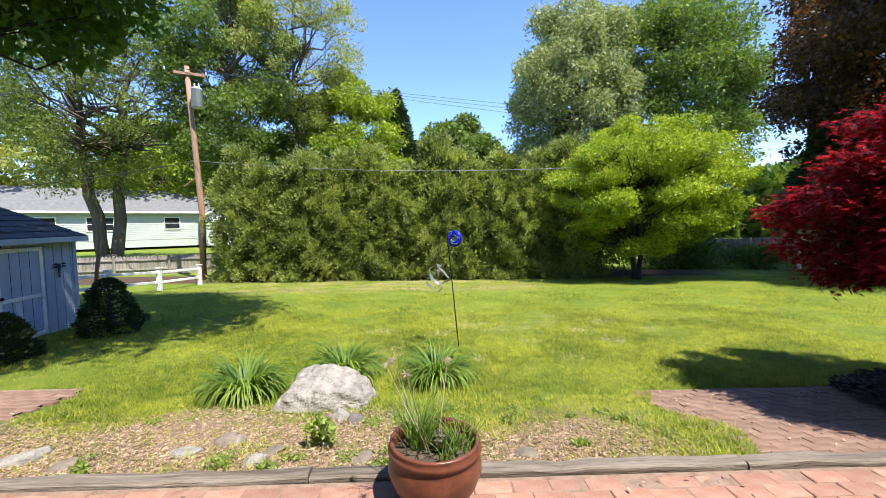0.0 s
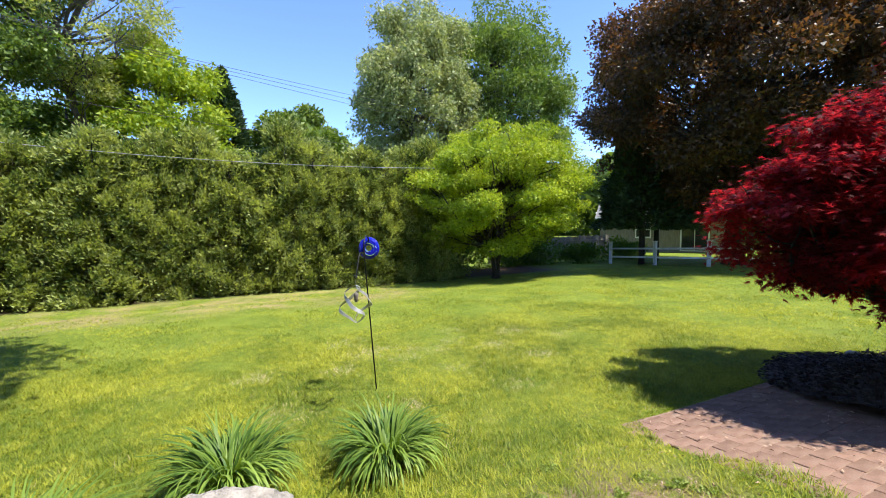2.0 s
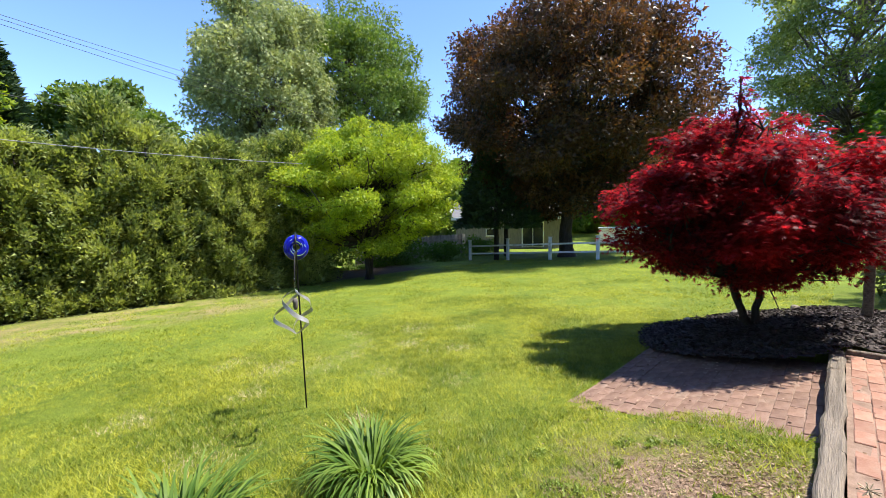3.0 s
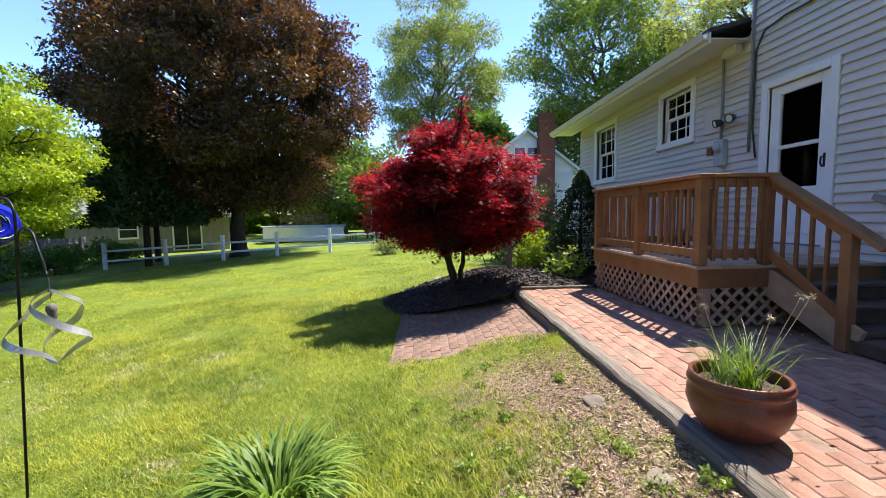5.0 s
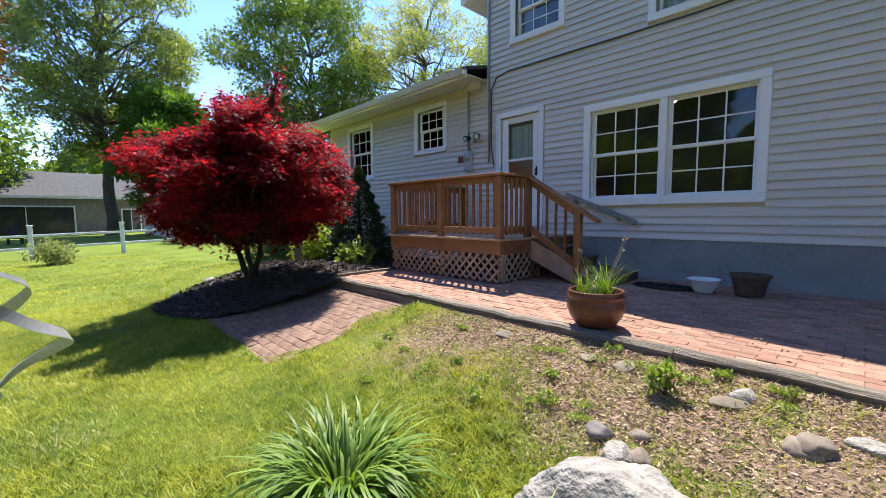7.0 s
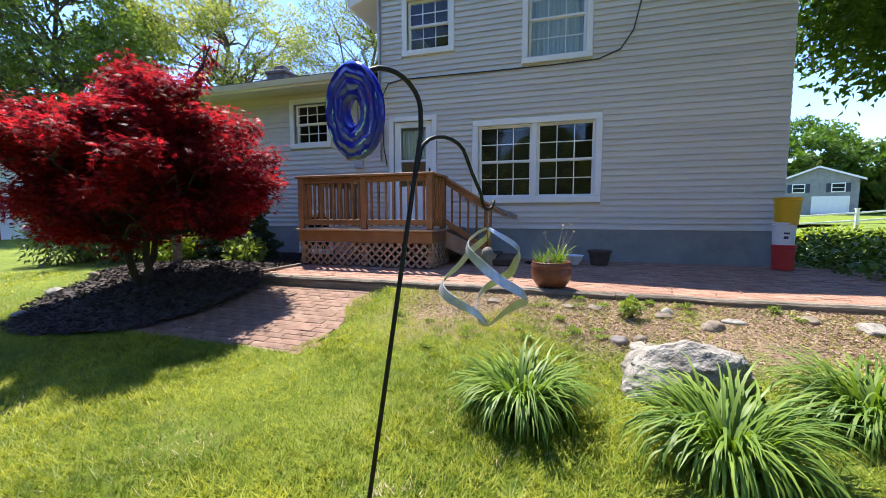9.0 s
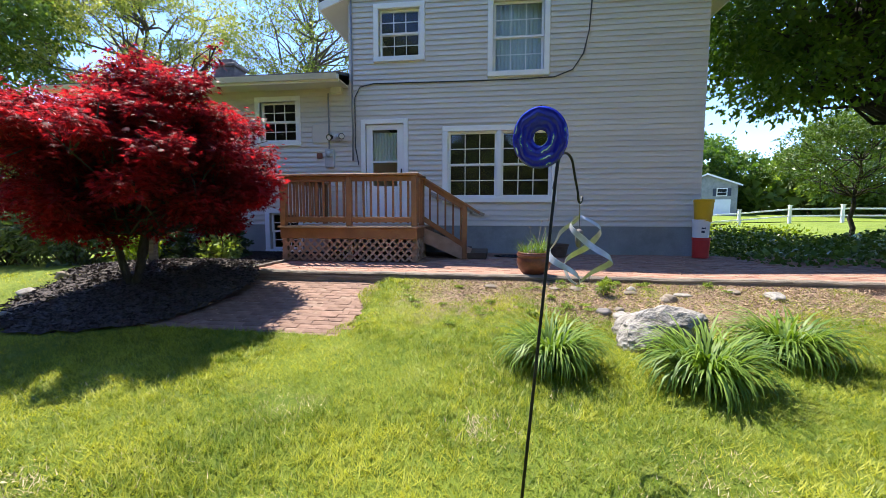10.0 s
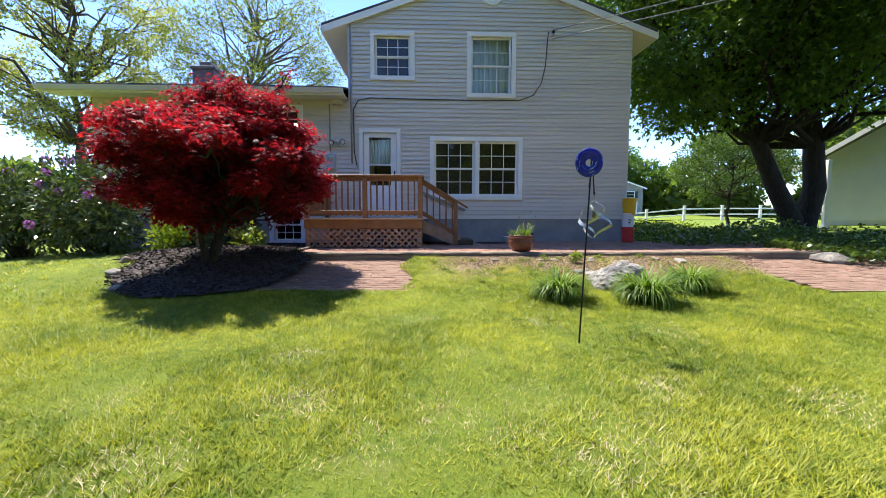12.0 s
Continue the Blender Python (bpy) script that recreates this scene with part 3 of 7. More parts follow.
def build_roofs():
    mid = (HX0 + HX1) / 2
    slope = (APEX_Z - EAVE_Z) / ((HX1 - HX0) / 2)
    over, front = 0.62, 0.1
    y1, y0 = WALL_Y + front, -10.0
    for s in (-1, 1):
        xe = mid + s * ((HX1 - HX0) / 2 + over)
        ze = EAVE_Z - over * slope + 0.1
        za = APEX_Z + 0.1
        g = Geo()
        a, b = Vector((mid, 0, za)), Vector((xe, 0, ze))
        up = Vector((0, 0, 0.06))
        prof = [a, b, b + up, a + up]
        g.add([Vector((p.x, y1, p.z)) for p in prof] + [Vector((p.x, y0, p.z)) for p in prof], [(0, 1, 2, 3), (7, 6, 5, 4), (0, 4, 5, 1), (1, 5, 6, 2), (2, 6, 7, 3), (3, 7, 4, 0)])
        part("roof", g, SHINGLE, house, "dark shingle roof slope")
        # rake fascia and soffit
        g = Geo()
        lo, hi = -0.16, 0.0
        for (ya, yb) in ((y1 - 0.03, y1 + 0.0),):
            prof = [a + Vector((0, 0, lo)), b + Vector((0, 0, lo)), b + Vector((0, 0, hi)), a + Vector((0, 0, hi))]
            g.add([Vector((p.x, yb, p.z)) for p in prof] + [Vector((p.x, ya, p.z)) for p in prof], [(0, 1, 2, 3), (7, 6, 5, 4), (0, 4, 5, 1), (1, 5, 6, 2), (2, 6, 7, 3), (3, 7, 4, 0)])
        part("rake_fascia", g, WHITE, house, "white rake board")
        g = Geo()
        prof = [a + Vector((0, 0, -0.14)), b + Vector((0, 0, -0.14)), b + Vector((0, 0, -0.12)), a + Vector((0, 0, -0.12))]
        g.add([Vector((p.x, y1 - 0.032, p.z)) for p in prof] + [Vector((p.x, y0, p.z)) for p in prof], [(0, 1, 2, 3), (7, 6, 5, 4), (0, 4, 5, 1), (1, 5, 6, 2), (2, 6, 7, 3), (3, 7, 4, 0)])
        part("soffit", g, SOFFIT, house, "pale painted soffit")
        g = Geo().box(xe - 0.012, xe + 0.012, y0, y1, ze - 0.14, ze + 0.05)
        part("eave_fascia", g, WHITE, house)
    # wing: a single slope to its ridge, with soffit, gutter and panels
    ye, yr, ze, zr = WALL_Y + 0.62, -5.2, WING_Z + 0.02, WING_Z + 1.25
    x0, x1 = HX1, WX1 + 0.75
    g = Geo()
    for ya, za, yb, zb in ((ye, ze, yr, zr), (yr, zr, -9.6, ze)):
        P = [Vector((x, y, z)) for x in (x0, x1) for y, z in ((ya, za), (yb, zb), (yb, zb + 0.06), (ya, za + 0.06))]
        g.add(P, [(0, 1, 2, 3), (7, 6, 5, 4), (0, 4, 5, 1), (1, 5, 6, 2), (2, 6, 7, 3), (3, 7, 4, 0)])
    part("wing_roof", g, SHINGLE, house, "dark shingle roof of the low wing")
    g = Geo().box(x0 + 0.01, x1, WALL_Y + 0.03, ye - 0.03, ze - 0.09, ze - 0.07)
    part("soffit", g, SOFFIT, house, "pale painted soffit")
    g = Geo().box(x0 + 0.01, x1, ye - 0.03, ye + 0.0, ze - 0.14, ze + 0.03)
    part("eave_fascia", g, WHITE, house, "white eave board")
    g = Geo()
    prof = [(ye + 0.003, ze + 0.0), (ye + 0.003, ze - 0.1), (ye + 0.07, ze - 0.1), (ye + 0.11, ze), (ye + 0.1, ze), (ye + 0.065, ze - 0.09), (ye + 0.012, ze - 0.09), (ye + 0.012, ze)]
    n = len(prof)
    g.add([Vector((x, y, z)) for x in (x0 + 0.02, x1) for y, z in prof], [tuple(range(n))[::-1], tuple(range(n, 2 * n))] + [(i, (i + 1) % n, n + (i + 1) % n, n + i) for i in range(n)])
    # soffit colour instead of white puts the eave shadow into the gutter
    part("gutter", g, SOFFIT, house, "pale metal gutter with shade in its tan-grey colour")
    sl = (zr - ze) / (yr - ye)
    for i in range(3):
        xa = 4.15 + i * 1.75
        g = Geo()
        P = [Vector((x, y, ze + 0.07 + (y - ye) * sl + dz)) for x in (xa, xa + 1.68) for y in (ye - 0.9, ye - 2.0) for dz in (0.01, 0.045)]
        g.add(P, [(0, 1, 3, 2), (4, 6, 7, 5), (0, 4, 5, 1), (2, 3, 7, 6), (0, 2, 6, 4), (1, 5, 7, 3)])
        part("solar_panel", g, DARK_GLASS, house, "dark glass solar panel")
    g = Geo()
    cx, cy = 9.0, -4.6
    g.bevel_box(cx - 0.35, cx + 0.35, cy - 0.3, cy + 0.3, WING_Z + 0.8, WING_Z + 1.75, 0.02)
    g.bevel_box(cx - 0.4, cx + 0.4, cy - 0.35, cy + 0.35, WING_Z + 1.75, WING_Z + 1.85, 0.02)
    g.bevel_box(cx - 0.18, cx + 0.18, cy - 0.15, cy + 0.15, WING_Z + 1.85, WING_Z + 2.05, 0.02)
    part("chimney", g, STONE_DARK, house, "dark brick chimney with a cap")
    g = Geo()
    g.tube([(0.125, WALL_Y + 0.02, 6.2), (0.125, WALL_Y + 0.06, 6.2)], [0.28, 0.26], 24)
    part("gable_vent", g, WHITE, house, "round white gable vent", smooth=False)


def frame_ring(x0, x1, z0, z1, w, y0, y1, b=0.008, sill=0.0):
    """Four bevelled boards round a rectangle (x0..z1 is the inner edge)."""
    g = Geo()
    g.bevel_box(x0 - w, x0, y0, y1, z0, z1, b)
    g.bevel_box(x1, x1 + w, y0, y1, z0, z1, b)
    g.bevel_box(x0 - w, x1 + w, y0, y1, z1, z1 + w, b)
    g.bevel_box(x0 - w, x1 + w, y0, y1 + sill, z0 - w, z0, b)
    return g


def sash_window(name, o, cols, label, casing=True, curtain=0):
    """A double-hung window: casing, two sashes with glazing bars, panes."""
    x0, x1, z0, z1 = o
    win = part("window", frame_ring(x0, x1, z0, z1, 0.11, WALL_Y - 0.05, WALL_Y + 0.045, 0.008, 0.02) if casing else frame_ring(x0 + 0.02, x1 - 0.02, z0 + 0.02, z1 - 0.02, 0.02, WALL_Y - 0.06, WALL_Y - 0.012), WHITE, house, label)
    zm = (z0 + z1) / 2
    for k, (a, b, y) in enumerate(((zm - 0.02, z1 - 0.002, WALL_Y - 0.05), (z0 + 0.002, zm + 0.02, WALL_Y - 0.085))):
        f = 0.05
        s = Geo()
        s.bevel_box(x0 + 0.002, x0 + f, y - 0.03, y, a, b, 0.004)
        s.bevel_box(x1 - f, x1 - 0.002, y - 0.03, y, a, b, 0.004)
        s.bevel_box(x0 + f, x1 - f, y - 0.03, y, a, a + f * 0.9, 0.004)
        s.bevel_box(x0 + f, x1 - f, y - 0.03, y, b - f * 0.9, b, 0.004)
        part("sash", s, WHITE, win)
        gx0, gx1, ga, gb = x0 + f, x1 - f, a + f * 0.9, b - f * 0.9
        for i in range(1, cols):
            xx = gx0 + (gx1 - gx0) * i / cols
            part("glazing_bar", Geo().box(xx - 0.009, xx + 0.009, y - 0.022, y - 0.008, ga, gb), WHITE, win)
        zz = (ga + gb) / 2
        part("glazing_bar", Geo().box(gx0, gx1, y - 0.0215, y - 0.0085, zz - 0.009, zz + 0.009), WHITE, win)
        g = Geo().box(gx0 - 0.005, gx1 + 0.005, y - 0.028, y - 0.024, ga - 0.005, gb + 0.005)
        p = part("pane", g, GLASS, win)
        p.visible_shadow = False
    if curtain:
        c = Geo()
        pts = []
        n = 60
        ya = WALL_Y - 0.26
        lo = z0 + (z1 - z0) * (1 - curtain)
        for i in range(n + 1):
            xx = x0 - 0.05 + (x1 - x0 + 0.1) * i / n
            yy = ya + 0.03 * math.sin(i * 0.9) + 0.012 * math.sin(i * 2.3)
            pts += [Vector((xx, yy, lo)), Vector((xx, yy, z1 + 0.05))]
        c.add(pts, [(2 * i, 2 * i + 2, 2 * i + 3, 2 * i + 1) for i in range(n)])
        part("curtain", c, CURTAIN, win, "pale sheer curtain")
    return win


build_walls()
build_roofs()
sash_window("picture", OPENINGS["picture_left"], 3, "white double-hung window of a twin pair", casing=False)
sash_window("picture", OPENINGS["picture_right"], 3, "white double-hung window of a twin pair", casing=False)
for x0, x1, y1, z0, z1 in ((-0.7, -0.585, 0.045, 1.20, 2.58), (1.585, 1.7, 0.045, 1.20, 2.58), (-0.7, 1.7, 0.045, 2.58, 2.695), (-0.7, 1.7, 0.065, 1.085, 1.20), (0.455, 0.545, 0.043, 1.20, 2.58)):
    part("window_casing", Geo().bevel_box(x0, x1, WALL_Y - 0.05, WALL_Y + y1, z0, z1, 0.008), WHITE, house, "white casing board of the twin window")
sash_window("upper", OPENINGS["upper_small"], 3, "small white upper window", curtain=0.0)
sash_window("upper", OPENINGS["upper_tall"], 3, "tall white upper window with pale curtain", curtain=1.0)
sash_window("wing", OPENINGS["wing_small"], 3, "small white wing window")
sash_window("wing", OPENINGS["wing_tall"], 3, "tall white wing window")
sash_window("basement", OPENINGS["basement"], 3, "low white basement window")


def build_door():
    x0, x1, z0, z1 = OPENINGS["door"]
    g = Geo()
    g.bevel_box(x0 - 0.1, x0, WALL_Y - 0.12, WALL_Y + 0.045, z0, z1 + 0.1, 0.008)
    g.bevel_box(x1, x1 + 0.1, WALL_Y - 0.12, WALL_Y + 0.045, z0, z1 + 0.1, 0.008)
    g.bevel_box(x0, x1, WALL_Y - 0.12, WALL_Y + 0.043, z1, z1 + 0.1, 0.008)
    part("door_casing", g, WHITE, house, "white door casing")
    g = Geo()
    y0, y1 = WALL_Y - 0.06, WALL_Y - 0.015
    gx0, gx1, gl, gh = x0 + 0.15, x1 - 0.15, 1.45, 2.66
    g.bevel_box(x0 + 0.005, gx0, y0, y1, z0 + 0.02, z1 - 0.005, 0.005)
    g.bevel_box(gx1, x1 - 0.005, y0, y1, z0 + 0.02, z1 - 0.005, 0.005)
    g.bevel_box(gx0, gx1, y0, y1, gh, z1 - 0.005, 0.005)
    g.bevel_box(gx0, gx1, y0, y1, z0 + 0.02, gl, 0.005)
    g.bevel_box(gx0, gx1, y0 + 0.003, y1 + 0.003, 1.955, 2.0, 0.005)
    g.bevel_box(gx0 + 0.05, gx1 - 0.05, y1, y1 + 0.012, z0 + 0.15, gl - 0.12, 0.006)
    door = part("door", g, WHITE, house, "closed white storm door with glazed upper half")
    p = part("pane", Geo().box(gx0, gx1, y0 + 0.015, y0 + 0.02, gl, gh), GLASS, door)
    p.visible_shadow = False
    h = Geo()
    h.bevel_box(x0 + 0.045, x0 + 0.075, y1, y1 + 0.012, 1.66, 1.82, 0.004)
    h.tube([(x0 + 0.06, y1 + 0.01, 1.79), (x0 + 0.06, y1 + 0.05, 1.77), (x0 + 0.06, y1 + 0.055, 1.7), (x0 + 0.06, y1 + 0.03, 1.66)], 0.009, 8)
    part("door_handle", h, BLACK_IRON, door, "black lever handle", smooth=True)
    c = Geo()
    n, pts = 50, []
    for i in range(n + 1):
        xx = gx0 - 0.03 + (gx1 - gx0 + 0.06) * i / n
        yy = WALL_Y - 0.14 + 0.018 * math.sin(i * 1.1)
        pts += [Vector((xx, yy, 1.98)), Vector((xx, yy, 2.62))]
    c.add(pts, [(2 * i, 2 * i + 2, 2 * i + 3, 2 * i + 1) for i in range(n)])
    part("curtain", c, CURTAIN, door, "pale gathered door curtain")


build_door()

# ---------------------------------------------------------------- deck and steps
def build_deck():
    deck = thing("deck", (0, 0, 0), "small stained wooden deck with railings, lattice skirt and steps", "deck")
    X0, X1, Y0, Y1, Z = 1.88, 4.36, WALL_Y + 0.03, 0.93, 0.62
    n = 14
    for i in range(n):
        y = Y0 + (Y1 + 0.04 - Y0) * i / n
        part("deck_board", Geo().bevel_box(X0 - 0.03, X1 + 0.03, y + 0.003, y + (Y1 + 0.04 - Y0) / n - 0.003, Z - 0.032, Z, 0.004), DECK_FLOOR, deck)
    for a in ((X0, X1, Y1 - 0.04, Y1, Z - 0.22, Z - 0.034), (X0, X0 + 0.04, Y0, Y1 - 0.042, Z - 0.22, Z - 0.034), (X1 - 0.04, X1, Y0, Y1 - 0.042, Z - 0.22, Z - 0.034)):
        part("rim_joist", Geo().bevel_box(*a, 0.005), DECK_WOOD, deck)
    posts = [(X0 + 0.05, Y1 - 0.05), (3.09, Y1 - 0.05), (X1 - 0.05, Y1 - 0.05), (X1 - 0.05, Y0 + 0.1), (X0 + 0.05, 0.21)]
    for x, y in posts:
        part("post", Geo().bevel_box(x - 0.048, x + 0.048, y - 0.048, y + 0.048, Z + 0.001, 1.485, 0.007), DECK_WOOD, deck)
    for x, y in posts[:3] + [(X1 - 0.06, Y0 + 0.1), (X0 + 0.06, 0.0)]:
        part("support_post", Geo().bevel_box(x - 0.045, x + 0.045, y - 0.1, y - 0.01, 0.005, Z - 0.22, 0.006), LATTICE, deck)
    top = 1.525
    for a in ((X0 - 0.03, X1 + 0.03, Y1 - 0.12, Y1 + 0.03, top - 0.04, top), (X1 - 0.12, X1 + 0.028, Y0, Y1 - 0.122, top - 0.04, top), (X0 - 0.028, X0 + 0.12, 0.14, Y1 - 0.122, top - 0.04, top)):
        part("cap_rail", Geo().bevel_box(*a, 0.006), DECK_WOOD, deck)
    def run(p, q, axis):
        """Upper and lower rail and balusters between two posts."""
        lo, hi = min(p, q) + 0.05, max(p, q) - 0.05
        return lo, hi
    def side(fixed, lo, hi, along_x):
        for za, zb in ((top - 0.13, top - 0.042), (Z + 0.07, Z + 0.16)):
            b = (lo, hi, fixed - 0.019, fixed + 0.019, za, zb) if along_x else (fixed - 0.019, fixed + 0.019, lo, hi, za, zb)
            part("rail", Geo().bevel_box(*b, 0.005), DECK_WOOD, deck)
        k = max(2, round((hi - lo) / 0.125))
        for i in range(k):
            c = lo + (hi - lo) * (i + 0.5) / k
            f = fixed - 0.037
            b = (c - 0.017, c + 0.017, f - 0.017, f + 0.017, Z + 0.05, top - 0.05) if along_x else (f - 0.017, f + 0.017, c - 0.017, c + 0.017, Z + 0.05, top - 0.05)
            part("baluster", Geo().bevel_box(*b, 0.004), DECK_WOOD, deck)
    side(Y1 - 0.05, X0 + 0.1, 3.04, True)
    side(Y1 - 0.05, 3.14, X1 - 0.1, True)
    side(X1 - 0.02, Y0 + 0.15, Y1 - 0.1, False)
    side(X0 + 0.05, 0.26, Y1 - 0.1, False)
    # lattice skirt
    def lattice(fixed, lo, hi, along_x):
        w, z0, z1, s = 0.052, 0.01, Z - 0.225, 0.142
        for d in (1, -1):
            c = lo - (z1 - z0)
            while c < hi + (z1 - z0):
                a0, a1 = (c, z0), (c + d * (z1 - z0), z1)
                t0, t1 = 0.0, 1.0
                if d > 0:
                    t0, t1 = max(0, (lo - c) / (z1 - z0)), min(1, (hi - c) / (z1 - z0))
                else:
                    t0, t1 = max(0, (c - hi) / (z1 - z0)), min(1, (c - lo) / (z1 - z0))
                if t1 - t0 > 0.08:
                    P = [(a0[0] + (a1[0] - a0[0]) * t, z0 + (z1 - z0) * t) for t in (t0, t1)]
                    h = w * 0.5
                    off = 0.0 if d > 0 else 0.008
                    q = [(P[0][0] - h, P[0][1]), (P[0][0] + h, P[0][1]), (P[1][0] + h, P[1][1]), (P[1][0] - h, P[1][1])]
                    V = [Vector((u, fixed + off + e, v)) if along_x else Vector((fixed - off - e, u, v)) for e in (0, 0.0075) for u, v in q]
                    part("lattice_slat", Geo().add(V, [(3, 2, 1, 0), (4, 5, 6, 7), (0, 1, 5, 4), (1, 2, 6, 5), (2, 3, 7, 6), (3, 0, 4, 7)]), LATTICE, deck)
                c += s
    lattice(Y1 - 0.025, X0 + 0.03, X1 - 0.03, True)
    lattice(X0 + 0.025, -0.05, Y1 - 0.03, False)
    # steps going down beside the wall
    rise, tread, n = 0.155, 0.27, 4
    for i in range(n - 1):
        z = Z - rise * (i + 1)
        xr = X0 - tread * i
        part("step_tread", Geo().bevel_box(xr - tread - 0.03, xr, WALL_Y + 0.2, 0.16, z - 0.04, z, 0.008), STEP_WOOD, deck, "dark worn step")
        part("step_riser", Geo().box(xr - tread + 0.01, xr - tread + 0.03, WALL_Y + 0.2, 0.155, z - rise + 0.002, z - 0.042), STEP_WOOD, deck)
    part("step_tread", Geo().bevel_box(X0 - tread * 3 - 0.36, X0 - tread * 3 + 0.02, WALL_Y + 0.2, 0.2, 0.005, 0.115, 0.008), STEP_WOOD, deck, "dark worn bottom step")
    nx, ny = 1.12, 0.2
    part("newel_post", Geo().bevel_box(nx - 0.045, nx + 0.045, ny - 0.04, ny + 0.05, 0.0, 1.0, 0.007), DECK_WOOD, deck)
    def sloped(name, p0, p1, w, h, mat):
        d = Vector(p1) - Vector(p0)
        m = Matrix.Translation(p0) @ d.to_track_quat("X", "Z").to_matrix().to_4x4()
        part(name, Geo().bevel_box(0, d.length, -w / 2, w / 2, -h, 0, 0.005, m), mat, deck)
    sloped("hand_rail", (X0 + 0.02, ny, top), (0.83, ny, 0.87), 0.13, 0.04, DECK_WOOD)
    sloped("rail", (X0, ny, top - 0.045), (nx, ny, 1.0), 0.036, 0.09, DECK_WOOD)
    sloped("rail", (X0, ny, Z + 0.17), (nx, ny, 0.30), 0.036, 0.09, DECK_WOOD)
    sloped("stringer", (X0, ny - 0.02, Z - 0.05), (0.98, ny - 0.02, 0.19), 0.038, 0.26, LATTICE)
    for i in range(5):
        t = (i + 0.5) / 5
        x = X0 - 0.03 + (nx - X0 + 0.03) * t
        zt, zb = top - 0.06 + (0.97 - top) * t, Z + 0.12 + (0.28 - Z - 0.17) * t
        part("baluster", Geo().bevel_box(x - 0.016, x + 0.016, ny - 0.05, ny - 0.019, zb, zt, 0.004), DECK_WOOD, deck)
    # grab rail on the wall
    wr = thing("wall_handrail", (0, 0, 0), "weathered wooden handrail on wall brackets beside the steps", "handrail")
    d0, d1 = Vector((1.95, WALL_Y + 0.1, 1.32)), Vector((0.78, WALL_Y + 0.1, 0.85))
    m = Matrix.Translation(d0) @ (d1 - d0).to_track_quat("X", "Z").to_matrix().to_4x4()
    part("rail", Geo().bevel_box(0, (d1 - d0).length, -0.02, 0.02, -0.07, 0, 0.006, m), FENCE_GREY, wr)
    for t in (0.12, 0.75):
        p = d0.lerp(d1, t)
        part("bracket", Geo().bevel_box(p.x - 0.03, p.x + 0.03, WALL_Y + 0.02, WALL_Y + 0.08, p.z - 0.12, p.z - 0.03, 0.006), FENCE_GREY, wr)


build_deck()


# ---------------------------------------------------------------- trees
def limb(g, rng, p0, p1, r0, r1, wander=0.08, n=6, sides=7):
    p0, p1 = np.array(p0, float), np.array(p1, float)
    d = np.linalg.norm(p1 - p0)
    pts = [p0 + (p1 - p0) * t + (rng.normal(size=3) * wander * d * math.sin(math.pi * t) if 0 < t < 1 else 0) for t in np.linspace(0, 1, n)]
    g.tube([Vector(p) for p in pts], list(np.linspace(r0, r1, n)), sides)
    return pts


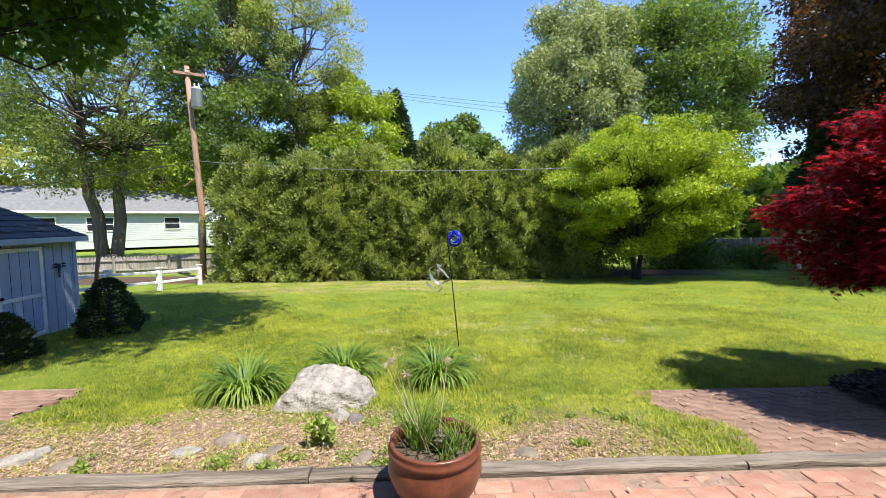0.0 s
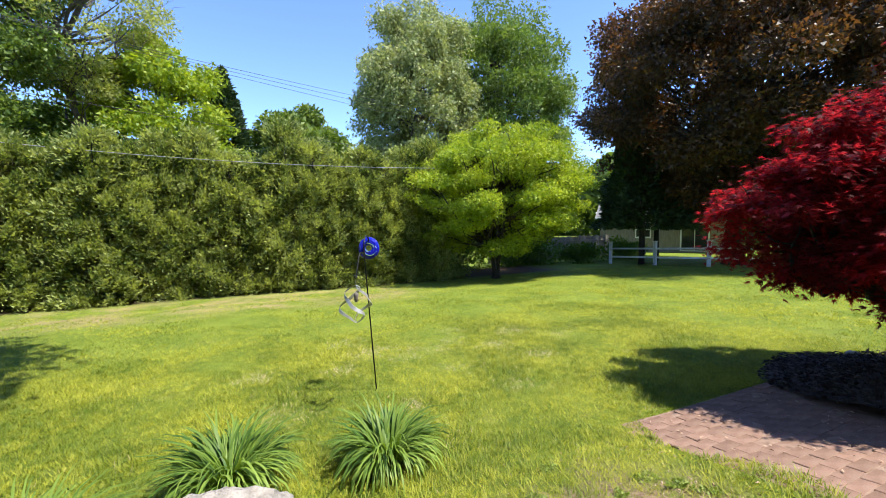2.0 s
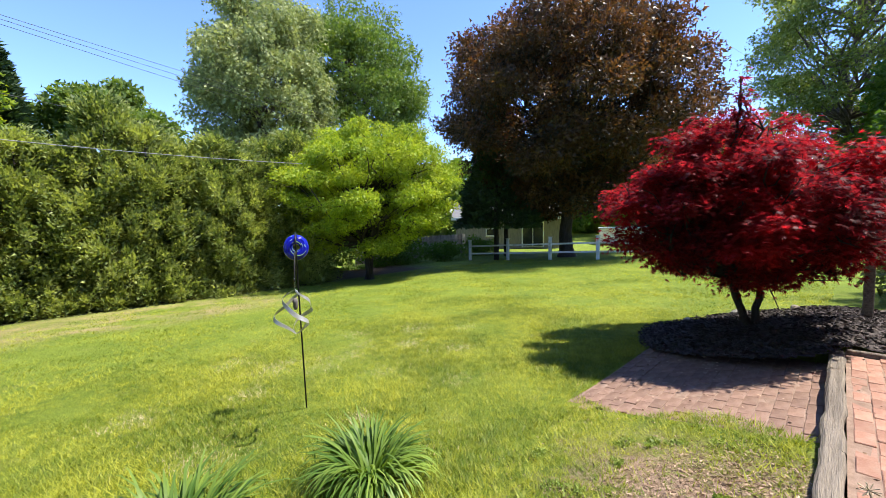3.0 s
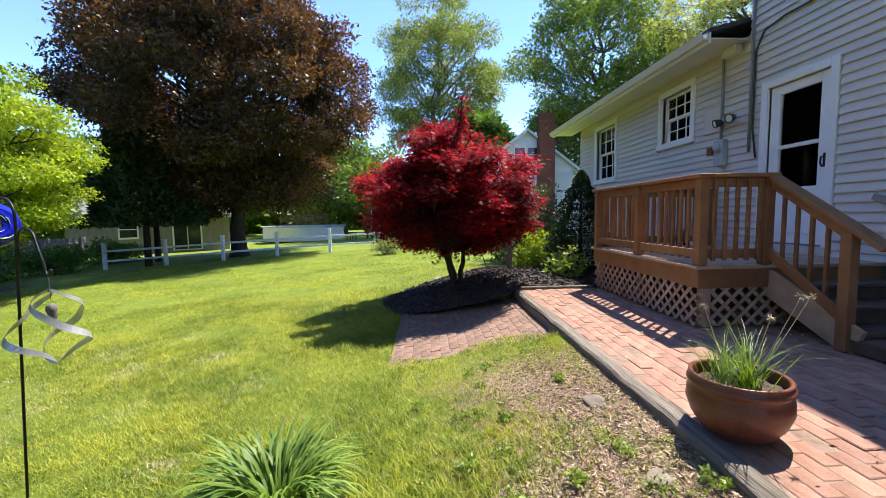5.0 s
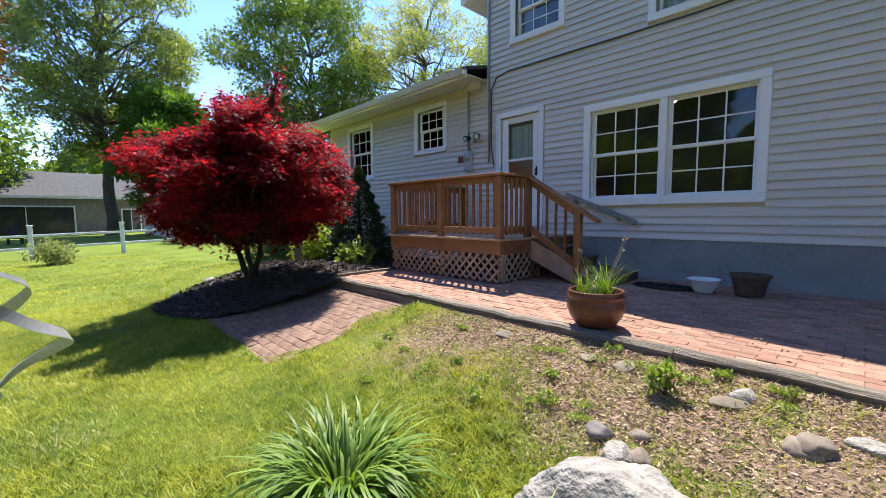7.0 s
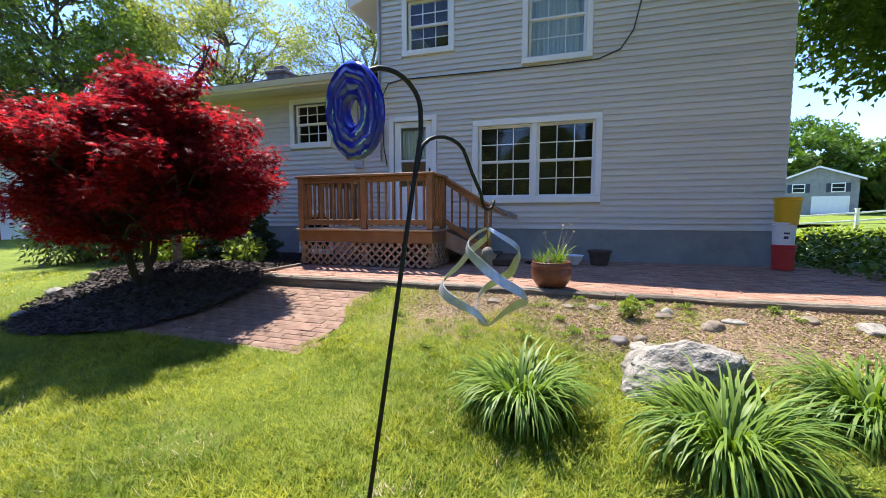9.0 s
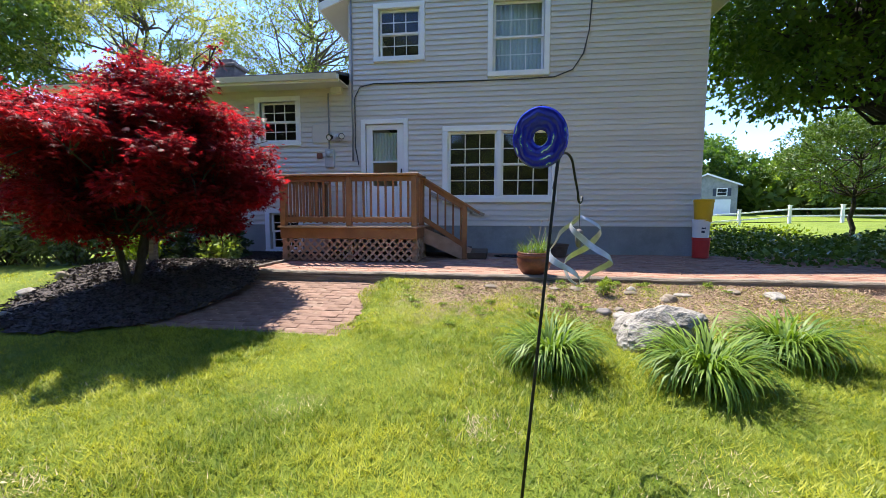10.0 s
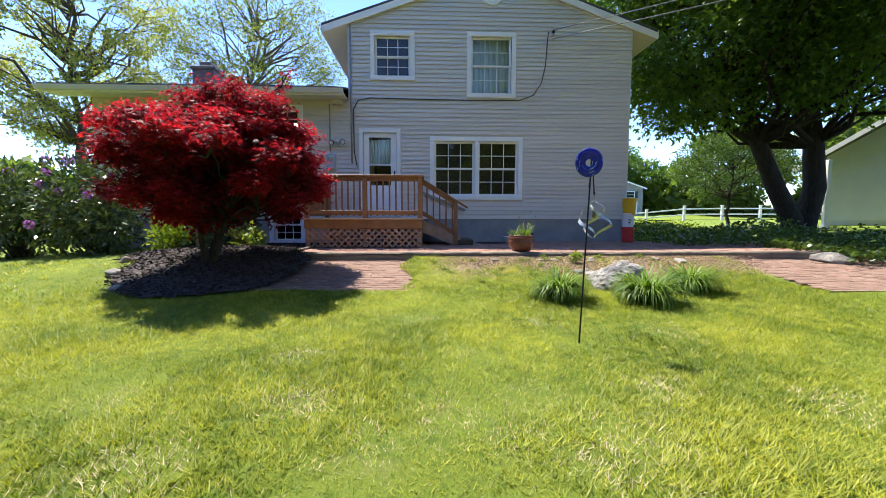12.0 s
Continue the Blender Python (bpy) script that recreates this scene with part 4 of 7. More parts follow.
def tree(name, loc, height, crown, trunk_r, leaf_mat, bark, n_leaves, leaf, label, lobes=40, lobe_r=0.27, seed=1, fork=0.3, stems=1, density=1.0, category="tree", spread_low=0.0, flat=0.75, droop=0.0, twigs=0, extra=(), aspect=0.6, star=False, lean=(0, 0), keep=None, stem_angle=0.7, splay=4.0, reach=(0.5, 0.92), group="", trunks=()):
    """A broadleaf tree. crown: centre height and radii (zc, rx, ry, rz) above its base; lobes of leaves hang on limbs."""
    rng = np.random.default_rng(seed)
    t = thing(name, loc, label, category, group)
    zc, rx, ry, rz = crown
    R = np.array([rx, ry, rz])
    centre = np.array([lean[0], lean[1], zc])
    k = np.arange(lobes) + 0.5
    phi, th = np.arccos(1 - 2 * k / lobes), math.pi * (1 + 5 ** 0.5) * k
    dirs = np.stack([np.cos(th) * np.sin(phi), np.sin(th) * np.sin(phi), np.cos(phi)], 1) + rng.normal(size=(lobes, 3)) * 0.18
    rad = rng.uniform(*reach, lobes) ** 0.8
    C = centre + unit(dirs) * rad[:, None] * R
    if spread_low:
        C[:, 2] = np.maximum(C[:, 2], zc - rz * (1 - spread_low))
    lr = lobe_r * R.mean() * rng.uniform(0.65, 1.35, lobes)
    for e in extra:
        C = np.vstack([C, [e[:3]]]); lr = np.append(lr, e[3])
    # wood
    g = Geo()
    tops = []
    for path in trunks:
        g.tube([p[:3] for p in path], [p[3] for p in path], 14)
        tops.append(([], [np.array(p[:3], float) for p in path[3:]]))
    for s in range(0 if trunks else stems):
        a = 2 * math.pi * s / max(stems, 1) + stem_angle
        off = np.array([math.cos(a), math.sin(a), 0]) * trunk_r * (0.9 if stems > 1 else 0)
        mid = centre * 0.6 + off * splay
        mid[2] = height * fork
        tip = centre + off * splay * 1.5 + np.array([0, 0, rz * 0.55])
        lower = limb(g, rng, off * 0.6, mid, trunk_r * (1.0 if stems == 1 else 0.7), trunk_r * 0.62 * (1.0 if stems == 1 else 0.8), 0.02, 6, 12)
        upper = limb(g, rng, mid, tip, trunk_r * 0.62 * (1.0 if stems == 1 else 0.8), trunk_r * 0.08, 0.05, 8, 9)
        tops.append((lower, upper))
    g.tube([(0, 0, -0.25), (0, 0, 0.0), (0, 0, trunk_r * 1.2)], [trunk_r * 1.6, trunk_r * 1.35, trunk_r * 0.95], 12)
    branches = []
    for i, c in enumerate(C):
        lower, upper = tops[i % len(tops)]
        want = c[2] - np.hypot(*(c[:2] - centre[:2])) * 0.7
        src = min(upper[:-1], key=lambda p: abs(p[2] - want))
        d = np.linalg.norm(c - src)
        lg = Geo()
        pts = limb(lg, rng, src, c, min(trunk_r * 0.34, 0.02 + d * 0.014), 0.008, 0.07, 6, 6)
        for _ in range(twigs):
            b = pts[rng.integers(2, 6)]
            limb(lg, rng, b, c + rng.normal(size=3) * lr[i] * 0.7, 0.012 + trunk_r * 0.02, 0.004, 0.08, 4, 5)
        branches.append(lg)
    part("trunk", g, bark, t, smooth=True)
    for lg in branches:
        part("limb", lg, bark, t, smooth=True)
    # leaves
    w = lr ** 2
    cnt = np.maximum(1, (n_leaves * (1 if star else 1.9) * density * w / w.sum()).astype(int))
    P, N = [], []
    for c, r, m in zip(C, lr, cnt):
        d = unit(rng.normal(size=(m, 3)))
        rr = r * rng.uniform(0.15, 1.0, (m, 1)) ** 0.5 * (1 + 0.25 * np.sin(d[:, :1] * 7 + r * 9) * np.cos(d[:, 1:2] * 6))
        p = c + d * rr * np.array([1.15, 1.15, flat])
        p[:, 2] -= droop * np.abs(rng.normal(size=m)) * r
        P.append(p); N.append(unit(d * 0.8 + np.array([0, 0, -0.15 - droop]) + rng.normal(size=(m, 3)) * 0.55))
    P, N = np.vstack(P), np.vstack(N)
    if star:
        N = unit(N * [1, 1, 0.45] + [0, 0, -0.12])
        P = P + rng.normal(size=P.shape) * leaf * 0.8
        side = unit(np.cross(N, np.array([0, 0, 1.0]) + rng.normal(size=N.shape) * 0.32))
        s = leaf * rng.uniform(0.7, 1.25, (len(P), 1))
        Q = []
        for a in (-1.15, -0.5, 0.0, 0.5, 1.15):
            ax = N * math.cos(a) + side * math.sin(a)
            ot = np.cross(ax, np.cross(N, side))
            L = s * (1.0 - 0.28 * abs(a))
            Q.append(np.stack([P + ot * L * 0.13, P + ax * L + np.array([0, 0, -0.12]) * L, P - ot * L * 0.13], 1))
        V = np.concatenate(Q)
    else:
        V = leaf_tris(rng, P, N, leaf * 0.74, aspect * 1.15)
    part("crown", quads_mesh("crown", V, leaf_mat, V.shape[1]), None, t)["kind"] = "stuff"
    return t


def cone_tree(name, loc, height, radius, leaf_mat, n, leaf, label, seed=1, power=0.8, category="tree", trunk_r=0.06, base=0.03, bulge=0.0, up=0.35, layers=0, group="", clumps=0, clump=0.16):
    """A conifer: sprays of needles on a cone, uneven in outline."""
    rng = np.random.default_rng(seed)
    t = thing(name, loc, label, category, group)
    g = Geo()
    g.tube([(0, 0, -0.1), (0, 0, height * 0.5), (0, 0, height * 0.96)], [trunk_r, trunk_r * 0.6, 0.01], 8)
    m = 40
    for i in range(m):
        z = height * (base + 0.05 + (0.85 - base) * i / m)
        a = i * 2.4
        r = radius * (1 - (z / height)) ** power * 0.8
        g.tube([(0, 0, z), (math.cos(a) * r, math.sin(a) * r, z + r * 0.15)], [trunk_r * 0.25, 0.004], 5)
    part("trunk", g, BARK_DARK, t, smooth=True)
    u = rng.uniform(0, 1, n) ** 1.25
    z = height * (base + (1 - base) * u)
    a = rng.uniform(0, 2 * math.pi, n)
    prof = (1 - u) ** power * (1 + bulge * np.sin(u * math.pi))
    lump = np.ones(n)
    for q in range(12):
        ka, kz = int(rng.integers(-7, 8)), rng.uniform(-26, 26)
        lump = lump + 0.055 * np.sin(a * ka + z / height * kz + rng.uniform(0, 6.28))
    if layers:
        lump = lump + 0.12 * np.sin(z / height * layers * 2 * math.pi)
    r = radius * prof * lump * rng.uniform(0.5, 1.0, n) ** 0.4 + 0.02
    P = np.stack([np.cos(a) * r, np.sin(a) * r, z], 1)
    N = np.stack([np.cos(a), np.sin(a), np.full(n, up)], 1) + rng.normal(size=(n, 3)) * 0.4
    if clumps:
        # sprays gather in clumps that stand proud, with dark gaps between
        pick = rng.integers(0, clumps, n)
        out = np.stack([np.cos(a), np.sin(a), np.zeros(n)], 1)[:clumps][pick]
        core = P[:clumps] + out[:clumps] * 0
        size = rng.uniform(0.6, 1.4, clumps)[pick][:, None]
        d = rng.normal(size=(n, 3)) * [0.8, 0.8, 1.1]
        P = core[pick] + out * rng.uniform(-0.5, 1.0, (n, 1)) * clump * size + d * clump * 0.55 * size
        P[:, 2] = np.maximum(P[:, 2], 0.02)
        N = unit(d) * 0.6 + out * 0.7 + [0, 0, up] + rng.normal(size=(n, 3)) * 0.25
    part("crown", quads_mesh("crown", leaf_tris(rng, P, N, leaf, 0.55), leaf_mat, 3), None, t)["kind"] = "stuff"
    return t


def blob_bush(name, loc, radii, leaf_mat, n, leaf, label, seed=1, stems=9, aspect=0.5, category="shrub", flowers=0, lobes=14):
    """A shrub: several stems and lobes of leaves."""
    rng = np.random.default_rng(seed)
    t = thing(name, loc, label, category)
    R = np.array(radii)
    C = unit(rng.normal(size=(lobes, 3))) * rng.uniform(0.35, 0.75, (lobes, 1)) * R * np.array([1, 1, 0.9])
    C[:, 2] = np.abs(C[:, 2]) * 1.1 + R[2] * 0.25
    g = Geo()
    for c in C:
        g = Geo()
        limb(g, rng, rng.normal(size=3) * [0.3, 0.3, 0] * min(0.27, R[0]) - [0, 0, 0.05], c, 0.01 * min(1, R[2] * 3) + 0.008 * R[2], 0.003, 0.06, 5, 6)
        part("stem", g, BARK, t, smooth=True)
    P, N = [], []
    for c in C:
        m = n // lobes
        d = unit(rng.normal(size=(m, 3)))
        p = c + d * R * 0.42 * rng.uniform(0.3, 1.05, (m, 1)) ** 0.5
        p[:, 2] = np.maximum(p[:, 2], 0.03)
        P.append(p); N.append(d + rng.normal(size=(m, 3)) * 0.5)
    P, N = np.vstack(P), np.vstack(N)
    part("leaves", quads_mesh("leaves", leaf_quads(rng, P, N, leaf, aspect), leaf_mat), None, t)["kind"] = "stuff"
    if flowers:
        for i in range(flowers):
            c = C[i % lobes] + unit(rng.normal(size=3) + [0, 0, 1.0]) * R * 0.43
            d = unit(rng.normal(size=(60, 3)) + [0, 0, 0.4])
            part("blossom", quads_mesh("blossom", leaf_quads(rng, c + d * 0.06, d, 0.06, 0.8), PETAL), None, t, "mauve blossom cluster")
    return t


# Japanese maple in the mulch bed
tree("japanese_maple", (5.22, 3.05, gz(5.22, 3.05) - 0.01), 3.1, (1.58, 1.5, 1.36, 0.94), 0.07, LEAF_RED, BARK_DARK, 68000, 0.07, "red Japanese maple with a low domed crown", lobes=170, lobe_r=0.155, seed=5, fork=0.22, stems=3, splay=3.6, reach=(0.35, 1.1), flat=0.5, twigs=2, star=True, lean=(-0.27, 0.2), droop=0.1, extra=[(-1.1, 0.02, 2.6, 0.12), (-1.22, 0.0, 2.78, 0.065), (-1.3, 0.0, 2.94, 0.04), (-0.2, 0.3, 2.64, 0.14), (0.25, 0.1, 2.6, 0.12), (-0.7, 0.5, 2.62, 0.12), (0.95, 0.0, 2.3, 0.13), (-1.3, 0.3, 2.4, 0.12), (0.1, -0.3, 2.65, 0.13), (1.2, 0.3, 1.75, 0.13), (0.6, -0.2, 2.4, 0.32), (-1.1, 0.5, 2.35, 0.3), (-0.45, 0.2, 2.6, 0.26), (0.8, 0.3, 1.1, 0.26), (-1.4, 0.6, 1.05, 0.28), (-0.4, 1.1, 1.05, 0.26), (-0.3, -0.6, 1.05, 0.26), (-1.0, -0.2, 1.0, 0.24), (-1.45, -0.25, 1.25, 0.36), (-1.15, -0.7, 1.5, 0.36), (-0.8, -0.9, 1.15, 0.3)])
# yellow-green tree on the lawn
GX, GY = 8.5, 16.4
tree("ornamental_tree", (GX, GY, gz(GX, GY)), 6.7, (3.75, 3.7, 3.6, 2.85), 0.17, LEAF_LIME, BARK_DARK, 80000, 0.115, "spreading tree with bright yellow-green leaves", lobes=260, lobe_r=0.165, seed=11, fork=0.22, stems=2, flat=0.55, twigs=1, reach=(0.4, 1.0))
# copper maple by the side fence
tree("copper_maple", (20.3, 13.6, -0.9), 14.5, (8.6, 7.4, 7.4, 6.6), 0.42, LEAF_COPPER, BARK_DARK, 100000, 0.2, "large dark copper-leaved maple", lobes=230, lobe_r=0.155, seed=21, fork=0.25, flat=0.7)
# trees beyond the hedge
tree("silver_willow", (13.3, 38, -1.3), 23, (14.0, 5.8, 5.6, 9.6), 0.45, LEAF_SILVER, BARK, 50000, 0.32, "tall silvery-green willowy tree beyond the hedge", lobes=130, lobe_r=0.19, seed=31, droop=0.5)
tree("green_maple", (23.6, 40.5, -1.3), 26, (14.6, 8.2, 8.0, 11.6), 0.5, LEAF_OAK, BARK_DARK, 52000, 0.34, "tall rounded green maple", lobes=140, lobe_r=0.19, seed=32)
tree("far_tree", (2.6, 36, -1.3), 12, (7.2, 4.2, 4, 4.6), 0.25, LEAF_OAK, BARK, 16000, 0.4, "rounded mid-green tree beyond the hedge", lobes=40, seed=33)
tree("spring_maple", (-8.8, 29, -1.3), 22, (15, 5.0, 5.0, 7.0), 0.36, LEAF_YELLOW, BARK, 15000, 0.18, "sparse tall tree with new yellow-green leaves", lobes=80, lobe_r=0.15, seed=34, fork=0.35, twigs=3)
tree("green_ash", (-13.2, 28, -1.3), 21, (11.5, 4.6, 4.6, 9.0), 0.36, LEAF_OAK, BARK, 30000, 0.24, "tall green tree behind the hedge", lobes=110, lobe_r=0.18, seed=35)
tree("green_ash", (-5.8, 31, -1.3), 15, (8, 4.4, 4.2, 6.2), 0.32, LEAF_BRIGHT, BARK, 26000, 0.27, "bright green tree behind the hedge", lobes=100, lobe_r=0.19, seed=36)
cone_tree("white_pine", (-2.6, 33, -1.3), 13, 3.2, LEAF_SPRUCE, 9000, 0.5, "dark green pine behind the hedge", seed=37, trunk_r=0.25)
tree("old_maple", (-21.2, 27.5, -1.2), 17, (11, 7.5, 7.0, 6.8), 0.55, LEAF_AIRY, BARK, 26000, 0.2, "large old twin-trunked maple by the fence", lobes=120, lobe_r=0.15, seed=38, fork=0.45, stems=2, splay=2.0, twigs=1)
tree("far_tree", (-33, 52, -1.3), 16, (9, 8, 8, 7), 0.4, LEAF_BRIGHT, BARK, 10000, 0.6, "bright green tree beyond the far house", lobes=50, seed=39)
tree("far_tree", (-18, 55, -1.3), 15, (8.5, 9, 8, 6.5), 0.4, LEAF_OAK, BARK, 10000, 0.6, "green tree beyond the far house", lobes=50, seed=40)
tree("far_tree", (-47, 45, -1.3), 18, (10, 9, 8, 8), 0.4, LEAF_YELLOW, BARK, 10000, 0.6, "yellow-green tree beyond the shed", lobes=50, seed=41)
# trees beyond the side fence and the wing
tree("airy_tree", (38, 2.0, -0.6), 23, (14, 7.0, 6.8, 9.0), 0.45, LEAF_AIRY, BARK, 34000, 0.25, "tall airy green tree beside the neighbouring house", lobes=130, lobe_r=0.15, seed=42, twigs=2, fork=0.3)
tree("green_maple", (29, -9.5, -0.6), 20, (12, 6.2, 6.2, 8.4), 0.45, LEAF_OAK, BARK, 28000, 0.28, "dense green maple behind the wing", lobes=110, lobe_r=0.19, seed=43)
tree("spring_maple", (22, -15.5, -0.6), 18, (11, 5.6, 5.6, 7.6), 0.35, LEAF_YELLOW, BARK, 22000, 0.19, "airy yellow-green tree behind the wing", lobes=110, lobe_r=0.14, seed=44, twigs=3)
tree("spring_maple", (13, -19, -0.6), 18, (11, 6.0, 5.6, 7.6), 0.35, LEAF_AIRY, BARK, 17000, 0.17, "airy light green tree behind the house", lobes=110, lobe_r=0.14, seed=45, twigs=3)
tree("dark_maple", (33, -1.5, -0.6), 11, (6.5, 4.2, 4.2, 4.2), 0.3, LEAF_MAPLE, BARK_DARK, 14000, 0.36, "dark green tree beside the white house", lobes=40, seed=46)
tree("far_tree", (48, 14, -0.8), 11, (6, 9, 9, 5), 0.3, LEAF_OAK, BARK, 16000, 0.5, "green tree beyond the side fence", lobes=50, seed=47)
tree("far_tree", (52, 30, -1.0), 13, (7, 9, 9, 6), 0.3, LEAF_MAPLE, BARK, 16000, 0.5, "dark green trees beyond the side fence", lobes=50, seed=48)
# shade trees on the street side of the house
tree("shade_maple", (-10.5, -3.4, gz(-10.5, -3.4) - 0.05), 15, (9.0, 7.0, 6.7, 5.4), 0.46, LEAF_MAPLE_LIT, BARK_DARK, 80000, 0.19, "large dark twin-trunked shade maple", lobes=150, lobe_r=0.22, seed=51, fork=0.36, lean=(0.8, 0.0), extra=[(4.6, 1.0, 4.2, 0.9), (4.2, 0.2, 3.8, 0.7), (3.4, 1.2, 3.8, 0.7), (5.0, 0.4, 4.9, 0.9), (5.6, 0.6, 5.6, 0.9), (3.8, 0.8, 4.8, 0.9), (4.6, 0.2, 5.8, 1.0)], trunks=[[(0.12, 0, 0.1, 0.36), (0.2, 0, 0.75, 0.31), (0.8, 0, 1.75, 0.27), (1.6, 0.1, 3.2, 0.23), (2.3, 0.1, 5.1, 0.20), (2.9, 0.0, 8.0, 0.12), (3.2, 0.0, 11.0, 0.03)], [(-0.12, 0, 0.1, 0.36), (-0.25, 0, 0.8, 0.34), (-0.5, 0, 1.8, 0.31), (-0.35, 0, 3.2, 0.28), (-0.1, 0, 4.6, 0.25), (-0.6, 0.1, 7.0, 0.16), (-1.2, 0.0, 11.0, 0.03)], [(-0.2, 0, 3.2, 0.20), (0.0, 0, 4.2, 0.19), (0.5, 0.1, 5.6, 0.16), (0.9, 0.0, 8.0, 0.10), (1.0, 0, 11.0, 0.03)]])
tree("shade_maple", (-11.6, 5.0, -0.35), 13, (9.6, 6.6, 5.0, 3.6), 0.4, LEAF_MAPLE, BARK_DARK, 44000, 0.22, "broad dark-leaved maple over the shed", lobes=100, lobe_r=0.22, seed=52, fork=0.3, lean=(4.7, 0.3), extra=[(4.2, 2.4, 5.4, 1.1), (5.3, 2.4, 5.15, 0.9), (6.2, 2.4, 5.4, 0.65), (5.6, 2.4, 4.7, 0.45), (4.8, 2.6, 5.8, 1.0), (5.9, 2.7, 5.9, 0.9)])
for i, (x, y, h, m) in enumerate([(-44, -50, 16, LEAF_OAK), (-31, -62, 15, LEAF_MAPLE), (-50, -34, 15, LEAF_OAK), (-14, -63, 14, LEAF_OAK), (-62, -24, 16, LEAF_MAPLE), (-44, -16, 14, LEAF_OAK)]):
    tree("far_tree", (x, y, -1), h, (h * 0.58, 7, 7, h * 0.42), 0.35, m, BARK, 9000, 0.6, "green tree across the road", lobes=40, seed=60 + i)

# hedge of arborvitae along the back
hedge_src = [cone_tree("arborvitae", (0, 0, -60), 5.7, 1.2, LEAF_HEDGE, 36000, 0.115, "tall feathery green arborvitae in a dense hedge", seed=70 + i, power=0.3, bulge=0.1, up=0.55, base=0.01, clumps=330, clump=0.22, category="hedge tree", group="arborvitae hedge") for i in range(3)]
rng = np.random.default_rng(7)
for i in range(16):
    x = -8.5 + i * 0.98
    s = float(rng.uniform(0.84, 1.12))
    y = 18.6 - 0.02 * (x + 9) + float(rng.uniform(-0.25, 0.25))
    copy_thing(hedge_src[i % 3], pose(x, y, gz(x, y), 0, 0, float(rng.uniform(0, 360))) @ Matrix.Diagonal((1, 1, s, 1)))
for h in hedge_src:
    for o in [*h.children_recursive, h]:
        bpy.data.objects.remove(o)

# ---------------------------------------------------------------- edging, mulch bed, bed stones
TY0, TY1 = 2.15, 2.265
for i, (a, b) in enumerate([(4.22, 1.79), (1.78, -0.68), (-0.69, -3.1), (-3.11, -5.5), (-5.51, -7.6)]):
    g = Geo()
    n = 14
    ring = []
    rng = np.random.default_rng(80 + i)
    for k in range(n + 1):
        x = a + (b - a) * k / n
        dy, dz = rng.normal() * 0.006, rng.normal() * 0.006
        ring.append([Vector((x, TY0 + dy, -0.12)), Vector((x, TY0 + dy, 0.0 + dz)), Vector((x, TY0 + 0.018 + dy, 0.013 + dz)), Vector((x, TY1 - 0.02 + dy, 0.009 + dz)), Vector((x, TY1 + dy, -0.012 + dz)), Vector((x, TY1 + dy, -0.2))])
    g.v = [p for r in ring for p in r]
    g.f = [(k * 6 + j, k * 6 + (j + 1) % 6, k * 6 + 6 + (j + 1) % 6, k * 6 + 6 + j) for k in range(n) for j in range(6)] + [tuple(range(6))[::-1], tuple(range(n * 6, n * 6 + 6))]
    tagged(part("edging_timber", g, TIMBER), "weathered grey landscape timber edging the brick patio", "timber", "patio edging timbers")
tagged(part("edging_board", Geo().bevel_box(4.2, 4.26, 1.0, 2.148, -0.1, 0.03, 0.008), TIMBER), "narrow weathered board closing the patio end", "timber")


def in_mulch(x, y):
    a = ((x - 5.1) / 1.38) ** 2 + ((y - 3.05) / 1.33) ** 2 + 0.10 * np.sin(x * 3.1) * np.cos(y * 2.7)
    b = np.maximum(np.abs(x - 5.6) / 1.4, np.abs(y - 0.85) / 1.85)
    return (a < 1) | ((b < 1) & (x > 4.27))


def build_mulch():
    xs, ys = np.arange(3.4, 8.6, 0.08), np.arange(-1.0, 5.0, 0.08)
    X, Y = np.meshgrid(xs, ys, indexing="ij")
    rng = np.random.default_rng(3)
    Z = ground_z(X, Y) + 0.03 + rng.uniform(-0.012, 0.015, X.shape)
    M = in_mulch(X, Y)
    g = Geo()
    g.v = [Vector(p) for p in zip(X.ravel(), Y.ravel(), Z.ravel())]
    ny = len(ys)
    for i in range(len(xs) - 1):
        for j in range(ny - 1):
            if M[i, j] and M[i + 1, j] and M[i, j + 1] and M[i + 1, j + 1]:
                g.f.append((i * ny + j, (i + 1) * ny + j, (i + 1) * ny + j + 1, i * ny + j + 1))
    bed = tagged(part("mulch_bed", g, BLACK_MULCH, smooth=True), "bed of dark shredded bark mulch round the maple", "mulch", kind="stuff")
    P = rng.uniform((3.4, -1, 0), (8.5, 5, 0), (26000, 3))
    P = P[in_mulch(P[:, 0], P[:, 1])]
    P[:, 2] = ground_z(P[:, 0], P[:, 1]) + 0.04 + rng.uniform(0, 0.025, len(P))
    N = rng.normal(size=P.shape) * [1, 1, 0.25]
    part("bark_chips", quads_mesh("bark_chips", leaf_quads(rng, P, N, 0.06, 0.4, 0.3), BLACK_MULCH), None, bed)
    bed.children[0]["kind"] = "stuff"


build_mulch()


